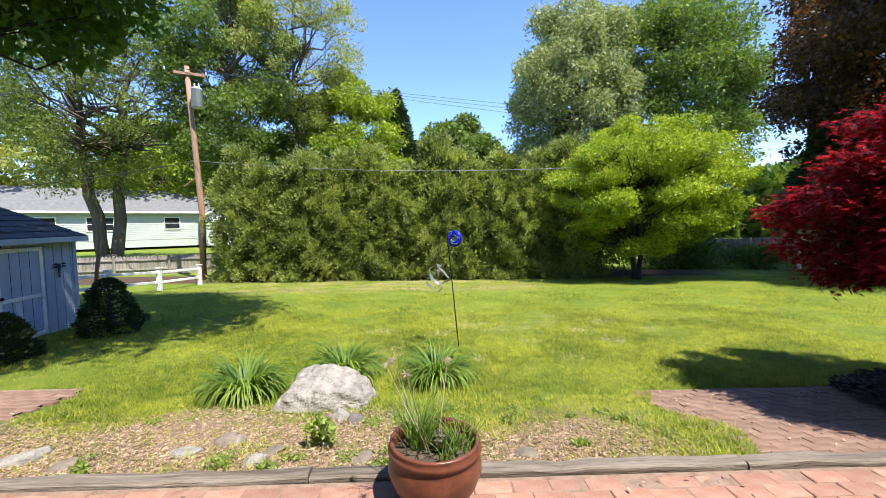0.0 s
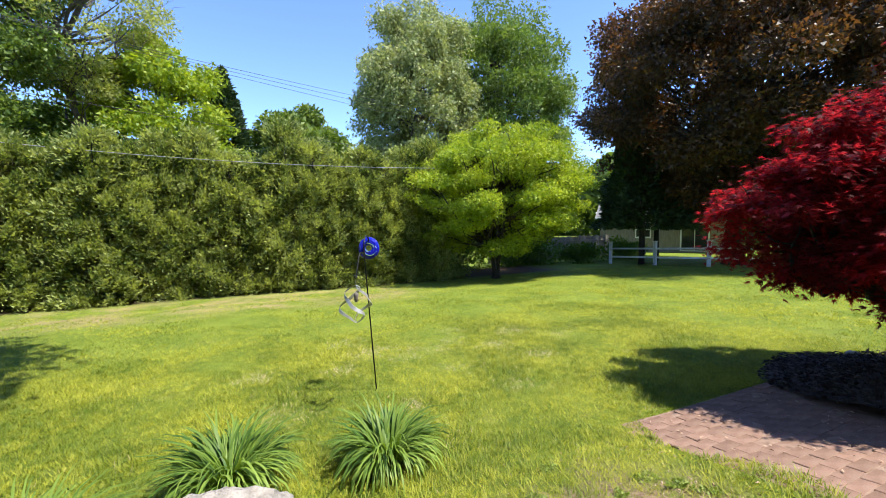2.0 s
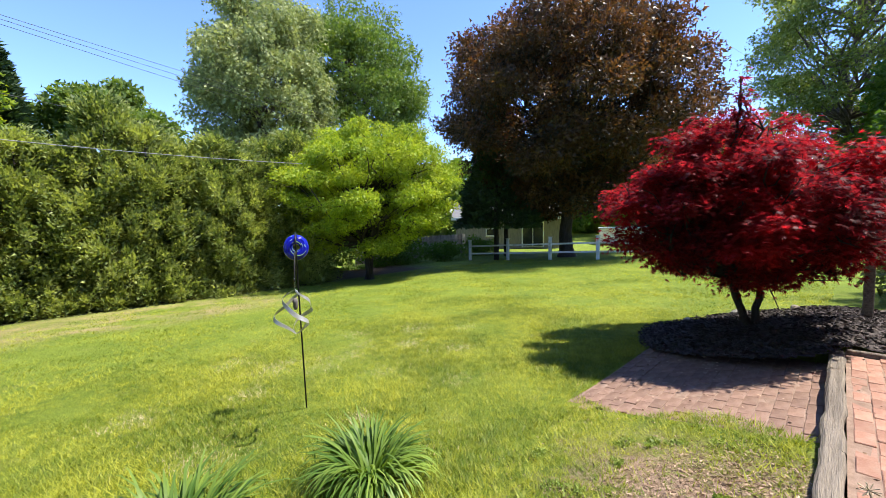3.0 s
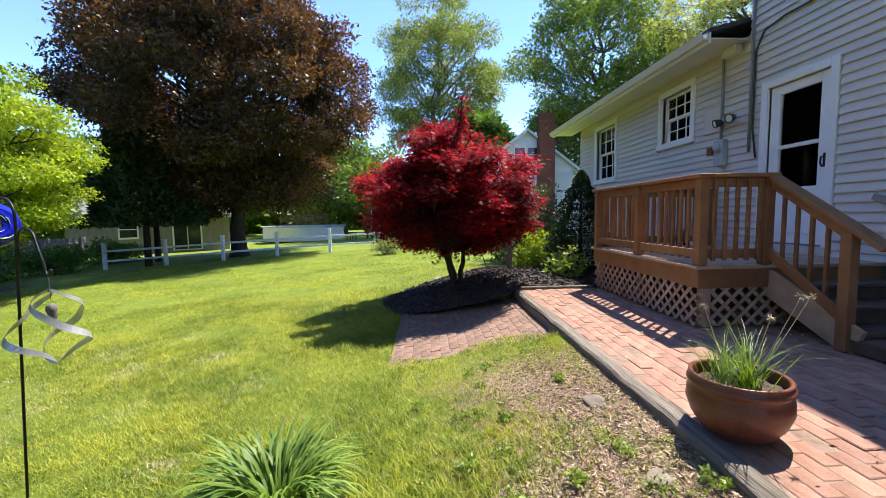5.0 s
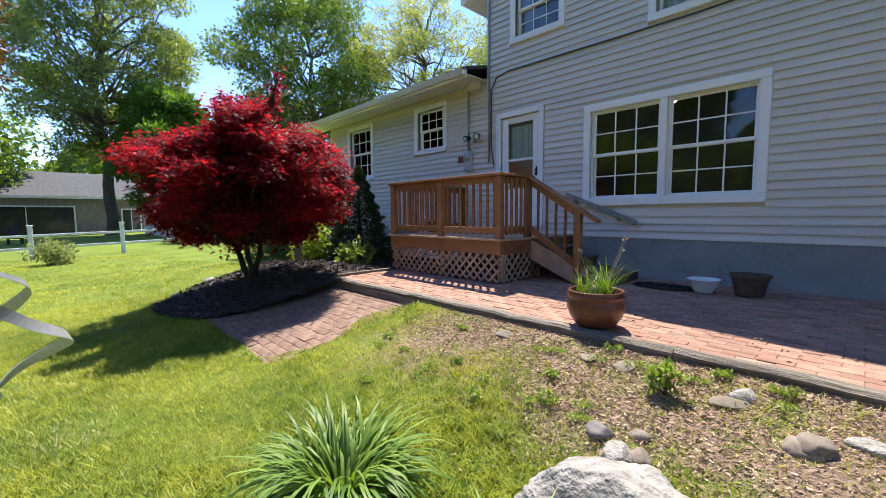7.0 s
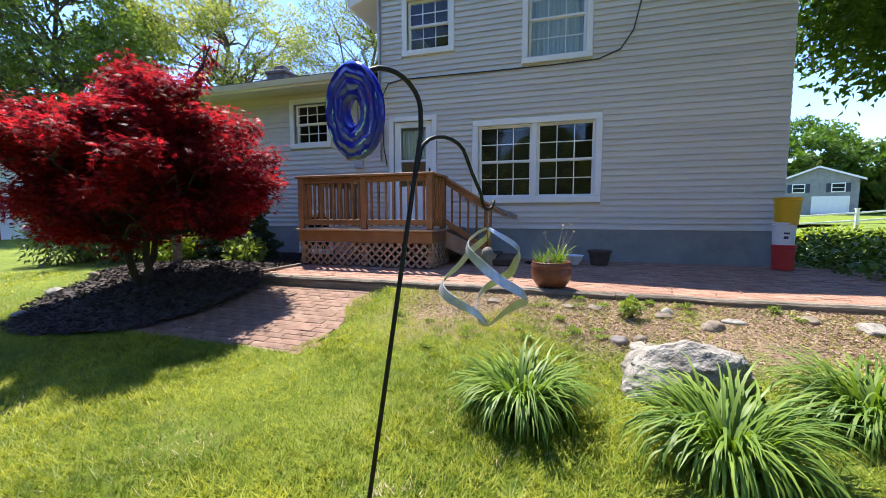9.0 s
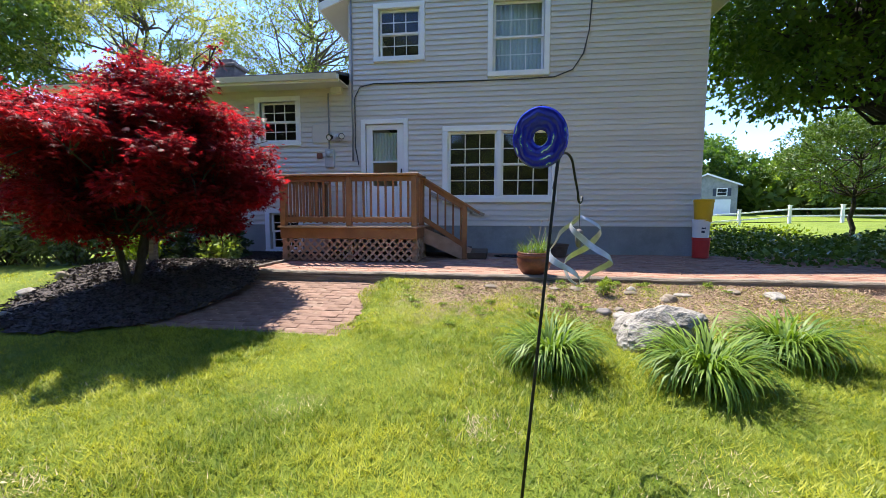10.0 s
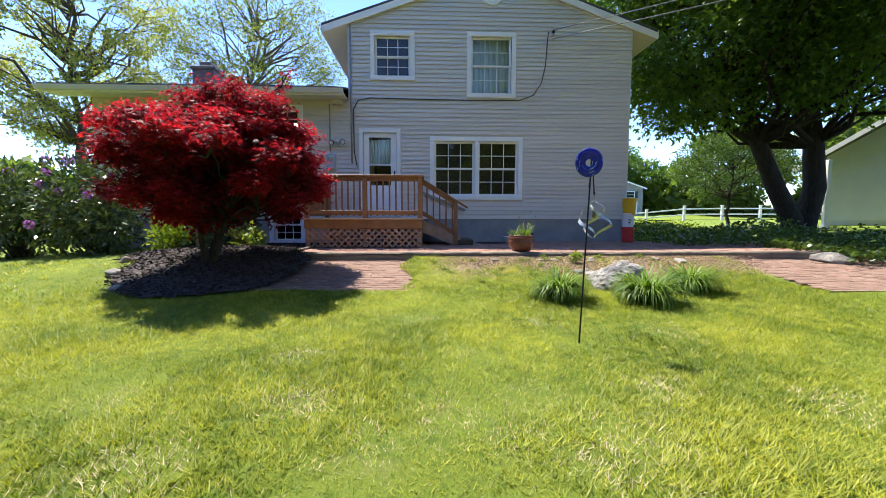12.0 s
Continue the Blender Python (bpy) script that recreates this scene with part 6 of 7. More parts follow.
for r in (0.3, 0.2, 0.1):
    g.tube([(r * math.cos(a) * 1.25, r * math.sin(a) * 0.75, 0.01) for a in np.linspace(0, 2 * math.pi, 33)], 0.01, 6, False)
for a in np.linspace(0, 2 * math.pi, 13)[:-1]:
    g.tube([(0.1 * math.cos(a), 0.06 * math.sin(a), 0.01), (0.37 * math.cos(a), 0.22 * math.sin(a), 0.01)], 0.008, 6)
part("grille", g, BLACK_IRON, mat_, smooth=True)


# ---------------------------------------------------------------- fittings on the wall
fit_y = WALL_Y + 0.02
fl = thing("flood_light", (4.02, fit_y, 2.5), "twin round flood lights with a sensor on the wall", "light fixture")
part("mount", Geo().bevel_box(-0.07, 0.07, 0.0, 0.05, -0.07, 0.07, 0.01), GALV, fl)
for dx, dz in ((0.13, 0.0), (-0.13, 0.02)):
    part("lamp_head", Geo().lathe([(0, -0.07), (0.03, -0.07), (0.05, -0.03), (0.065, 0.05), (0.065, 0.06), (0.055, 0.06), (0.05, 0.045), (0, 0.04)], 24, Matrix.Translation((dx, 0.13, dz)) @ pose(0, 0, 0, -105, 0, dx * -120)), CABLE, fl, smooth=True)
    part("lens", Geo().lathe([(0, 0.05), (0.055, 0.048)], 24, Matrix.Translation((dx, 0.13, dz)) @ pose(0, 0, 0, -105, 0, dx * -120)), BUCKET_WHITE, fl)
part("sensor", Geo().lathe([(0, -0.04), (0.04, -0.03), (0.045, 0.02), (0.03, 0.045), (0, 0.05)], 18, Matrix.Translation((0, 0.1, 0.03)) @ pose(0, 0, 0, -95, 0, 0)), BUCKET_WHITE, fl, smooth=True)
pb = thing("utility_cover", (4.42, fit_y, 2.6), "flat grey painted panel on the siding", "panel")
part("cover", Geo().bevel_box(-0.19, 0.19, 0, 0.035, -0.2, 0.2, 0.008), SIDING, pb)
mt = thing("electric_meter", (4.2, fit_y, 2.1), "grey electric meter box with a round glass dial", "meter")
part("box", Geo().bevel_box(-0.1, 0.1, 0, 0.09, -0.24, 0.16, 0.01), GALV, mt)
part("dial", Geo().lathe([(0, 0.06), (0.05, 0.055), (0.068, 0.03), (0.07, 0)], 24, Matrix.Translation((0, 0.09, 0.04)) @ pose(0, 0, 0, -90, 0, 0)), GALV, mt, smooth=True)
part("conduit", Geo().tube([(0.02, 0.03, 0.16), (0.02, 0.03, 1.36)], 0.018, 10), CABLE_GREY, mt, smooth=True)
vb = thing("vent_hood", (4.02, fit_y, 3.5), "small pale vent hood under the eave", "vent")
part("hood", Geo().bevel_box(-0.13, 0.13, 0, 0.12, -0.06, 0.07, 0.015), SOFFIT, vb)
ab = thing("alarm_box", (4.45, fit_y, 2.12), "small dark red box on the siding", "box")
part("cover", Geo().bevel_box(-0.06, 0.06, 0, 0.05, -0.06, 0.06, 0.008), CHIMNEY_BRICK, ab)
for name, lab, mat, r, pts in [
        ("conduit", "grey conduit up the house corner", CABLE_GREY, 0.02, [(3.68, WALL_Y + 0.04, 2.0), (3.68, WALL_Y + 0.04, 3.6), (3.68, WALL_Y + 0.04, 5.4)]),
        ("wall_cable", "dark cable looping along the siding", CABLE, 0.012, [(3.55, WALL_Y + 0.045, 1.9), (3.62, WALL_Y + 0.045, 2.3), (3.62, WALL_Y + 0.045, 3.35), (3.5, WALL_Y + 0.04, 3.57), (3.2, WALL_Y + 0.04, 3.63), (1.5, WALL_Y + 0.04, 3.61), (0.2, WALL_Y + 0.04, 3.6), (-0.6, WALL_Y + 0.04, 3.62), (-0.95, WALL_Y + 0.04, 3.75), (-1.15, WALL_Y + 0.04, 4.05), (-1.25, WALL_Y + 0.04, 4.5), (-1.28, WALL_Y + 0.04, 5.0), (-1.3, WALL_Y + 0.06, 5.3)])]:
    c = thing(name, (0, 0, 0), lab, "cable")
    part("run", Geo().tube(pts, r, 8), mat, c, smooth=True)
mast = thing("service_bracket", (-1.42, WALL_Y + 0.02, 5.3), "small bracket holding the overhead service wires", "bracket")
part("plate", Geo().bevel_box(-0.05, 0.05, 0, 0.04, -0.08, 0.08, 0.006), GALV, mast)
part("insulator", Geo().lathe([(0, 0), (0.03, 0), (0.035, 0.03), (0.02, 0.05), (0.03, 0.08), (0, 0.085)], 16, pose(0, 0.04, 0, -90, 0, 0)), CABLE, mast, smooth=True)

# ---------------------------------------------------------------- shed corner of the yard
def build_shed():
    s = thing("shed", (-7.02, 8.2, gz(-6.95, 8.0)), "blue-grey wooden garden shed with white-edged double doors", "shed", turn=5.5)
    # local: y runs back along the front wall (negative towards the house), x outwards
    L, D, H = 3.9, 2.8, 1.78
    w = part("wall", Geo().box(-D, -0.02, -L, 0, -0.1, H), SHED_PAINT, s)
    k = 0
    y = -L
    while y < -0.01:
        part("board", Geo().bevel_box(-0.02, 0.006, y + 0.006, min(y + 0.2, 0) - 0.006, 0.02, H, 0.004), SHED_PAINT, w)
        y += 0.2
    for i in range(14):
        x = -D + i * 0.2
        part("board", Geo().bevel_box(x + 0.006, x + 0.194, 0.0, 0.024, 0.02, H, 0.004), SHED_PAINT, w)
    part("corner_trim", Geo().bevel_box(-0.06, 0.03, -0.06, 0.03, 0.0, H, 0.006), SHED_PAINT, s)
    for y0 in (-1.68, -2.6):
        d = part("door", Geo().bevel_box(0.012, 0.03, y0 + 0.004, y0 + 0.9, 0.06, 1.62, 0.004), SHED_PAINT, s, "blue-grey plank door with white edging")
        for a in ((y0 + 0.004, y0 + 0.075, 0.06, 1.62), (y0 + 0.83, y0 + 0.9, 0.06, 1.62), (y0 + 0.08, y0 + 0.825, 1.55, 1.62), (y0 + 0.08, y0 + 0.825, 0.06, 0.13), (y0 + 0.08, y0 + 0.825, 0.74, 0.8)):
            part("door_trim", Geo().bevel_box(0.03, 0.045, a[0], a[1], a[2], a[3], 0.003), WHITE_OLD, d)
        # black strips laid on the face stand for shade between the planks
        for q in range(1, 4):
            part("groove", Geo().box(0.0305, 0.032, y0 + 0.08 + q * 0.186, y0 + 0.088 + q * 0.186, 0.13, 1.55), BLACK_IRON, d)
    part("latch", Geo().bevel_box(0.045, 0.065, -1.75, -1.58, 0.8, 0.85, 0.004), BLACK_IRON, s)
    over, ridge = 0.18, 0.55
    for a, b in ((0.0 + over, -D / 2), (-D - over, -D / 2)):
        za = H + 0.02 - over * 0.4
        P = [Vector((x, y, z)) for y in (-L - 0.15, 0.15) for x, z in ((a, za), (b, H + ridge), (b, H + ridge + 0.05), (a, za + 0.05))]
        part("roof", Geo().add(P, [(0, 1, 2, 3), (7, 6, 5, 4), (0, 4, 5, 1), (1, 5, 6, 2), (2, 6, 7, 3), (3, 7, 4, 0)]), SHINGLE, s, "dark shingle roof")
        for r in range(6):
            t0, t1 = r / 6, (r + 1) / 6
            x0, x1, z0, z1 = a + (b - a) * t0, a + (b - a) * t1, za + (H + ridge - za) * t0 + 0.065, za + (H + ridge - za) * t1 + 0.052
            part("shingle_course", Geo().add([Vector((x0, -L - 0.15, z0)), Vector((x0, 0.15, z0)), Vector((x1, 0.15, z1)), Vector((x1, -L - 0.15, z1))], [(0, 1, 2, 3)]), SHINGLE, s)
    part("eave_board", Geo().bevel_box(over - 0.02, over + 0.005, -L - 0.15, 0.15, H - 0.1, H + 0.0, 0.004), SHED_PAINT, s)
    part("gable", Geo().add([Vector((x, y, z)) for y in (-0.02, 0.02) for x, z in ((0, H), (-D, H), (-D / 2, H + ridge - 0.02))], [(0, 1, 2), (5, 4, 3), (0, 3, 4, 1), (1, 4, 5, 2), (2, 5, 3, 0)]), SHED_PAINT, s)
    d = part("dragonfly_ornament", Geo().tube([(0.03, -0.42, 1.02), (0.035, -0.42, 1.2), (0.03, -0.42, 1.28)], [0.012, 0.02, 0.025], 8), SHUTTER, s, "dark metal dragonfly ornament")
    for sgn in (-1, 1):
        for zz in (1.2, 1.25):
            part("wing", Geo().tube([(0.03, -0.42, zz), (0.032, -0.42 + sgn * 0.09, zz + 0.03), (0.03, -0.42 + sgn * 0.17, zz + 0.01)], [0.01, 0.028, 0.008], 8, True, 0.25), SHUTTER, d)


build_shed()
for i, (x, y, h, r) in enumerate([(-5.9, 7.55, 1.0, 0.5), (-6.0, 5.75, 0.65, 0.42)]):
    cone_tree("yew", (x, y, gz(x, y)), h, r, LEAF_SPRUCE, 6500, 0.05, "dark clipped yew beside the shed door", seed=190 + i, power=0.45, up=0.5, category="shrub")
pole_l = thing("leaning_pole", (-7.9, 9.9, gz(-7.9, 9.9)), "old wooden pole leaning against the shed", "pole")
part("shaft", Geo().tube([(-0.3, 0.1, 0), (0.45, -0.5, 1.75)], 0.04, 8), POLE_WOOD, pole_l, smooth=True)


def rail_fence(name, pts, h, mat, label, rails, post=0.06, cap=True, rail_h=0.045):
    f = thing(name, (0, 0, 0), label, "fence")
    zs = [gz(x, y) for x, y in pts]
    for (x, y), z in zip(pts, zs):
        p = part("post", Geo().bevel_box(x - post, x + post, y - post, y + post, z - 0.15, z + h, 0.01), mat, f)
        if cap:
            part("cap", Geo().bevel_box(x - post - 0.025, x + post + 0.025, y - post - 0.025, y + post + 0.025, z + h, z + h + 0.035, 0.01), mat, p)
    for (a, za), (b, zb) in zip(list(zip(pts, zs)), list(zip(pts, zs))[1:]):
        for r in rails:
            p0, p1 = Vector((a[0], a[1], za + r)), Vector((b[0], b[1], zb + r))
            d = p1 - p0
            m = Matrix.Translation(p0) @ d.to_track_quat("X", "Z").to_matrix().to_4x4()
            part("rail", Geo().bevel_box(post, d.length - post, -0.025, 0.025, -rail_h, rail_h, 0.008, m), mat, f)
    return f


rail_fence("white_rail_fence", [(-10.6, 10.9), (-10.05, 12.9), (-9.75, 14.8), (-9.5, 16.9)], 0.8, WHITE_OLD, "low white painted post-and-rail fence", (0.3, 0.66), 0.07)
rail_fence("side_rail_fence", [(19.1, -1.8), (19.1, 0.8), (19.1, 3.3), (19.15, 5.9), (19.1, 8.5), (18.6, 11.0), (18.1, 13.4), (17.6, 15.8), (17.1, 18.2)], 1.2, WHITE_OLD, "weathered white post-and-rail fence along the side boundary", (0.4, 0.85), 0.07)


def stockade(name, p0, p1, h, label, zb):
    f = thing(name, (0, 0, 0), label, "fence")
    a, b = Vector((p0[0], p0[1], zb)), Vector((p1[0], p1[1], zb))
    L = (b - a).length
    m = Matrix.Translation(a) @ (b - a).to_track_quat("X", "Z").to_matrix().to_4x4()
    n = int(L / 0.15)
    for i in range(n):
        x = i * L / n
        hh = h + random.uniform(-0.02, 0.02)
        g = Geo().add([m @ Vector(p) for p in [(x + 0.008, 0, 0), (x + L / n - 0.008, 0, 0), (x + L / n - 0.008, 0, hh - 0.07), (x + L / n / 2, 0, hh), (x + 0.008, 0, hh - 0.07),
                                              (x + 0.008, 0.02, 0), (x + L / n - 0.008, 0.02, 0), (x + L / n - 0.008, 0.02, hh - 0.07), (x + L / n / 2, 0.02, hh), (x + 0.008, 0.02, hh - 0.07)]],
                      [(4, 3, 2, 1, 0), (5, 6, 7, 8, 9), (0, 1, 6, 5), (1, 2, 7, 6), (2, 3, 8, 7), (3, 4, 9, 8), (4, 0, 5, 9)])
        part("picket", g, FENCE_GREY, f)
    for i in range(int(L / 2.4) + 1):
        part("post", Geo().bevel_box(i * 2.4 - 0.05, i * 2.4 + 0.05, -0.1, -0.004, 0, h + 0.02, 0.01, m), FENCE_GREY, f)
    for z in (h * 0.3, h * 0.78):
        part("rail", Geo().bevel_box(0.05, L, -0.05, -0.004, z - 0.04, z + 0.04, 0.008, m), FENCE_GREY, f)


stockade("stockade_fence", (-20.5, 19.5), (-9.9, 22.6), 1.0, "grey weathered stockade fence behind the shed", -1.2)
stockade("stockade_fence", (11.5, 22.0), (21.5, 22.5), 1.5, "grey weathered picket fence behind the green tree", -1.2)

# utility pole and lines
UX, UY = -10.3, 18.6
up_ = thing("utility_pole", (UX, UY, gz(UX, UY)), "tall brown wooden utility pole with a grey transformer", "utility pole")
part("shaft", Geo().tube([(0, 0, -0.3), (0.1, 0, 3), (-0.1, 0, 6.5), (-0.25, 0, 9.4)], [0.14, 0.13, 0.115, 0.1], 14), POLE_WOOD, up_, smooth=True)
part("transformer", Geo().lathe([(0, 0), (0.2, 0), (0.22, 0.03), (0.22, 0.75), (0.24, 0.78), (0.22, 0.84), (0.12, 0.9), (0, 0.9)], 24, Matrix.Translation((0.25, -0.22, 7.55))), GALV, up_, smooth=True)
for dx in (-0.08, 0.1):
    part("bushing", Geo().lathe([(0.03, 0), (0.04, 0.04), (0.025, 0.08), (0.035, 0.12), (0.0, 0.2)], 10, Matrix.Translation((0.25 + dx, -0.22, 8.42))), WHITE, up_, smooth=True)
part("cross_arm", Geo().bevel_box(-0.45, 0.75, -0.06, 0.06, 9.0, 9.12, 0.01, pose(-0.25, -0.1, 0, 0, 0, 25)), POLE_WOOD, up_)
for i in range(3):
    part("insulator", Geo().lathe([(0.03, 0), (0.04, 0.05), (0.02, 0.08), (0.03, 0.13), (0, 0.15)], 10, Matrix.Translation((-0.25 + (i - 1) * 0.7, -0.1 + (i - 1) * 0.33, 9.12))), GALV, up_, smooth=True)
part("brace", Geo().tube([(-0.05, -0.02, 4.6), (-0.6, 0.0, 4.2)], 0.03, 6), POLE_WOOD, up_)


def wire(p0, p1, sag, r, label, mat=CABLE_GREY, n=24):
    w = thing("overhead_wire", (0, 0, 0), label, "wire")
    pts = [Vector(p0).lerp(Vector(p1), t) - Vector((0, 0, sag * 4 * t * (1 - t))) for t in np.linspace(0, 1, n)]
    part("strand", Geo().tube(pts, r, 6), mat, w, smooth=True)


pz = gz(UX, UY)
wire((UX, UY - 0.2, pz + 5.3), (9.5, 15.6, 3.6), 0.4, 0.011, "thick communication cable in front of the hedge")
wire((UX, UY - 0.1, pz + 5.3), (-42, 26, 4.0), 0.9, 0.016, "thick communication cable beyond the shed", CABLE)
for i in range(3):
    wire((UX - 0.25 + (i - 1) * 0.7, UY - 0.1 + (i - 1) * 0.33, pz + 9.26), (60 + i, 40 - 2 * i, 7.6 + i * 0.5), 0.9, 0.008, "thin overhead power line on the utility pole", CABLE)
    wire((UX - 0.25 + (i - 1) * 0.7, UY - 0.1 + (i - 1) * 0.33, pz + 9.26), (-60, 30 - i, 8.5 + i * 0.3), 0.9, 0.008, "thin overhead power line on the utility pole", CABLE)
wire((UX, UY - 0.1, pz + 7.0), (45, 31, 6.0), 1.0, 0.009, "overhead power line on the utility pole", CABLE)
wire((-1.44, WALL_Y + 0.14, 5.33), (-30, 16, 8.5), 0.6, 0.012, "service wire from the house")
wire((-1.36, WALL_Y + 0.14, 5.1), (-30, 17, 7.3), 0.5, 0.012, "service wire from the house")


# ---------------------------------------------------------------- neighbouring houses
def simple_house(name, loc, turn, w, d, h, rise, wall, roof, label, windows=(), doors=(), over=0.5, ridge_along_x=True, chimney=None, extra_front=None, laps=True):
    """A house seen from afar: walls with lapped boards, gable roof, framed windows and doors on its front (-y local)."""
    s = thing(name, loc, label, "house", turn=turn)
    W = part("wall", Geo().box(-w / 2, w / 2, 0, d, -0.6, h), wall, s)
    if laps:
        g = Geo()
        z = 0.2
        while z < h - 0.1:
            g.add([Vector(p) for p in [(-w / 2, -0.03, z), (w / 2, -0.03, z), (w / 2, -0.005, z + 0.2), (-w / 2, -0.005, z + 0.2), (-w / 2, -0.001, z), (w / 2, -0.001, z)]], [(0, 1, 2, 3), (4, 5, 1, 0)])
            z += 0.2
        part("lap_siding", g, wall, W)
    if ridge_along_x:
        for ya, yb in ((-over, d / 2), (d + over, d / 2)):
            za = h - over * rise / (d / 2)
            P = [Vector((x, y, z)) for x in (-w / 2 - over * 0.7, w / 2 + over * 0.7) for y, z in ((ya, za), (yb, h + rise), (yb, h + rise + 0.1), (ya, za + 0.1))]
            part("roof", Geo().add(P, [(0, 1, 2, 3), (7, 6, 5, 4), (0, 4, 5, 1), (1, 5, 6, 2), (2, 6, 7, 3), (3, 7, 4, 0)]), roof, s)
        for x in (-w / 2, w / 2):
            part("gable", Geo().add([Vector((xx, y, z)) for xx in (x - 0.03, x + 0.03) for y, z in ((0, h), (d, h), (d / 2, h + rise - 0.05))], [(0, 1, 2), (5, 4, 3), (0, 3, 4, 1), (1, 4, 5, 2), (2, 5, 3, 0)]), wall, s)
        part("eave_board", Geo().box(-w / 2 - over * 0.7, w / 2 + over * 0.7, -over - 0.03, -over, h - over * rise / (d / 2) - 0.08, h - over * rise / (d / 2) + 0.12), WHITE, s)
    else:
        for xa in (-w / 2 - over, w / 2 + over):
            za = h - over * rise / (w / 2)
            P = [Vector((x, y, z)) for y in (-over * 0.7, d + over * 0.7) for x, z in ((xa, za), (0, h + rise), (0, h + rise + 0.1), (xa, za + 0.1))]
            part("roof", Geo().add(P, [(0, 1, 2, 3), (7, 6, 5, 4), (0, 4, 5, 1), (1, 5, 6, 2), (2, 6, 7, 3), (3, 7, 4, 0)]), roof, s)
            P = [Vector((x, y, z)) for y in (-over * 0.7 - 0.04, -over * 0.7 - 0.002) for x, z in ((xa, za - 0.12), (0, h + rise - 0.12), (0, h + rise + 0.1), (xa, za + 0.1))]
            part("rake_board", Geo().add(P, [(0, 1, 2, 3), (7, 6, 5, 4), (0, 4, 5, 1), (1, 5, 6, 2), (2, 6, 7, 3), (3, 7, 4, 0)]), WHITE, s)
        part("gable", Geo().add([Vector((x, yy, z)) for yy in (-0.02, 0.03) for x, z in ((-w / 2, h), (w / 2, h), (0, h + rise - 0.05))], [(0, 1, 2), (5, 4, 3), (0, 3, 4, 1), (1, 4, 5, 2), (2, 5, 3, 0)]), wall, s)
    for x, z, ww, hh, shut in windows:
        f = part("window", Geo().bevel_box(x - ww / 2 - 0.09, x + ww / 2 + 0.09, -0.09, -0.03, z - 0.09, z + hh + 0.09, 0.01), WHITE, s)
        for k in (0, 1):
            part("pane", Geo().box(x - ww / 2, x + ww / 2, -0.1, -0.092, z + hh * k / 2 + 0.03, z + hh * (k + 1) / 2 - 0.03), DARK_GLASS, f)
        if shut:
            for sg in (-1, 1):
                c = x + sg * (ww / 2 + 0.09 + 0.22)
                part("shutter", Geo().bevel_box(c - 0.2, c + 0.2, -0.08, -0.03, z - 0.05, z + hh + 0.05, 0.01), SHUTTER, f)
    for x, ww, hh, mat in doors:
        f = part("door", Geo().bevel_box(x - ww / 2 - 0.1, x + ww / 2 + 0.1, -0.09, -0.03, 0, hh + 0.1, 0.01), WHITE, s)
        part("leaf", Geo().box(x - ww / 2, x - 0.03, -0.105, -0.092, 0.08, hh), mat, f)
        part("leaf", Geo().box(x + 0.03, x + ww / 2, -0.105, -0.092, 0.08, hh), mat, f)
    if chimney:
        cx, cy, cw, top = chimney
        part("chimney", Geo().bevel_box(cx - cw / 2, cx + cw / 2, cy - 0.4, cy + 0.4, -0.3, top, 0.03), CHIMNEY_BRICK, s, "red brick chimney")
    return s


# ranch house beyond the stockade fence (front faces the yard)
simple_house("ranch_house", (-30.5, 43.5, -0.4), 36, 22, 9, 3.3, 2.3, HOUSE_PALE, ROOF_GREY, "pale single-storey ranch house with grey shingle roof", [(3.0, 1.3, 1.3, 1.2, False), (-3, 1.2, 2.0, 1.3, False), (-7, 1.2, 1.4, 1.3, False)], [(6.6, 2.0, 2.1, DARK_GLASS)], chimney=None)
simple_house("ranch_house_ell", (-22.4, 46.4, -0.4), 36, 4.6, 7, 2.9, 1.4, HOUSE_WHITE, ROOF_GREY, "white gabled ell of the ranch house", [(0, 1.0, 1.0, 1.2, False)], ridge_along_x=False)
# white house with brick chimney beyond the rhododendrons
simple_house("white_house", (28.0, -3.95, -0.7), -90, 8.0, 10, 5.0, 3.0, HOUSE_WHITE, ROOF_GREY, "white clapboard gabled house with red brick chimney", [(-0.5, 5.7, 0.75, 1.05, False), (0.45, 5.7, 0.75, 1.05, False), (-2.5, 1.3, 1.1, 1.4, False)], ridge_along_x=False, chimney=(1.3, -0.5, 1.1, 9.0))
# low pale outbuilding; grey walls carry the copper maple's shade in their colour
simple_house("outbuilding", (26.4, 21.8, -1.0), -52, 9.0, 5, 2.6, 1.1, FENCE_GREY, ROOF_GREY, "low pale outbuilding with tree shade put into its grey walls", [(-1.5, 1.0, 0.9, 1.1, False)], [(1.8, 1.6, 2.0, DARK_GLASS)], ridge_along_x=True)
# porch house: dark roof colour takes the place of tree shade
simple_house("screen_porch_house", (43.5, 3.2, -0.6), -92, 13, 8, 3.4, 2.0, FENCE_GREY, SHINGLE, "grey house with a dark screened porch", [], [(-3.5, 5.5, 2.4, DARK_GLASS), (3.0, 1.2, 2.2, DARK_GLASS)])
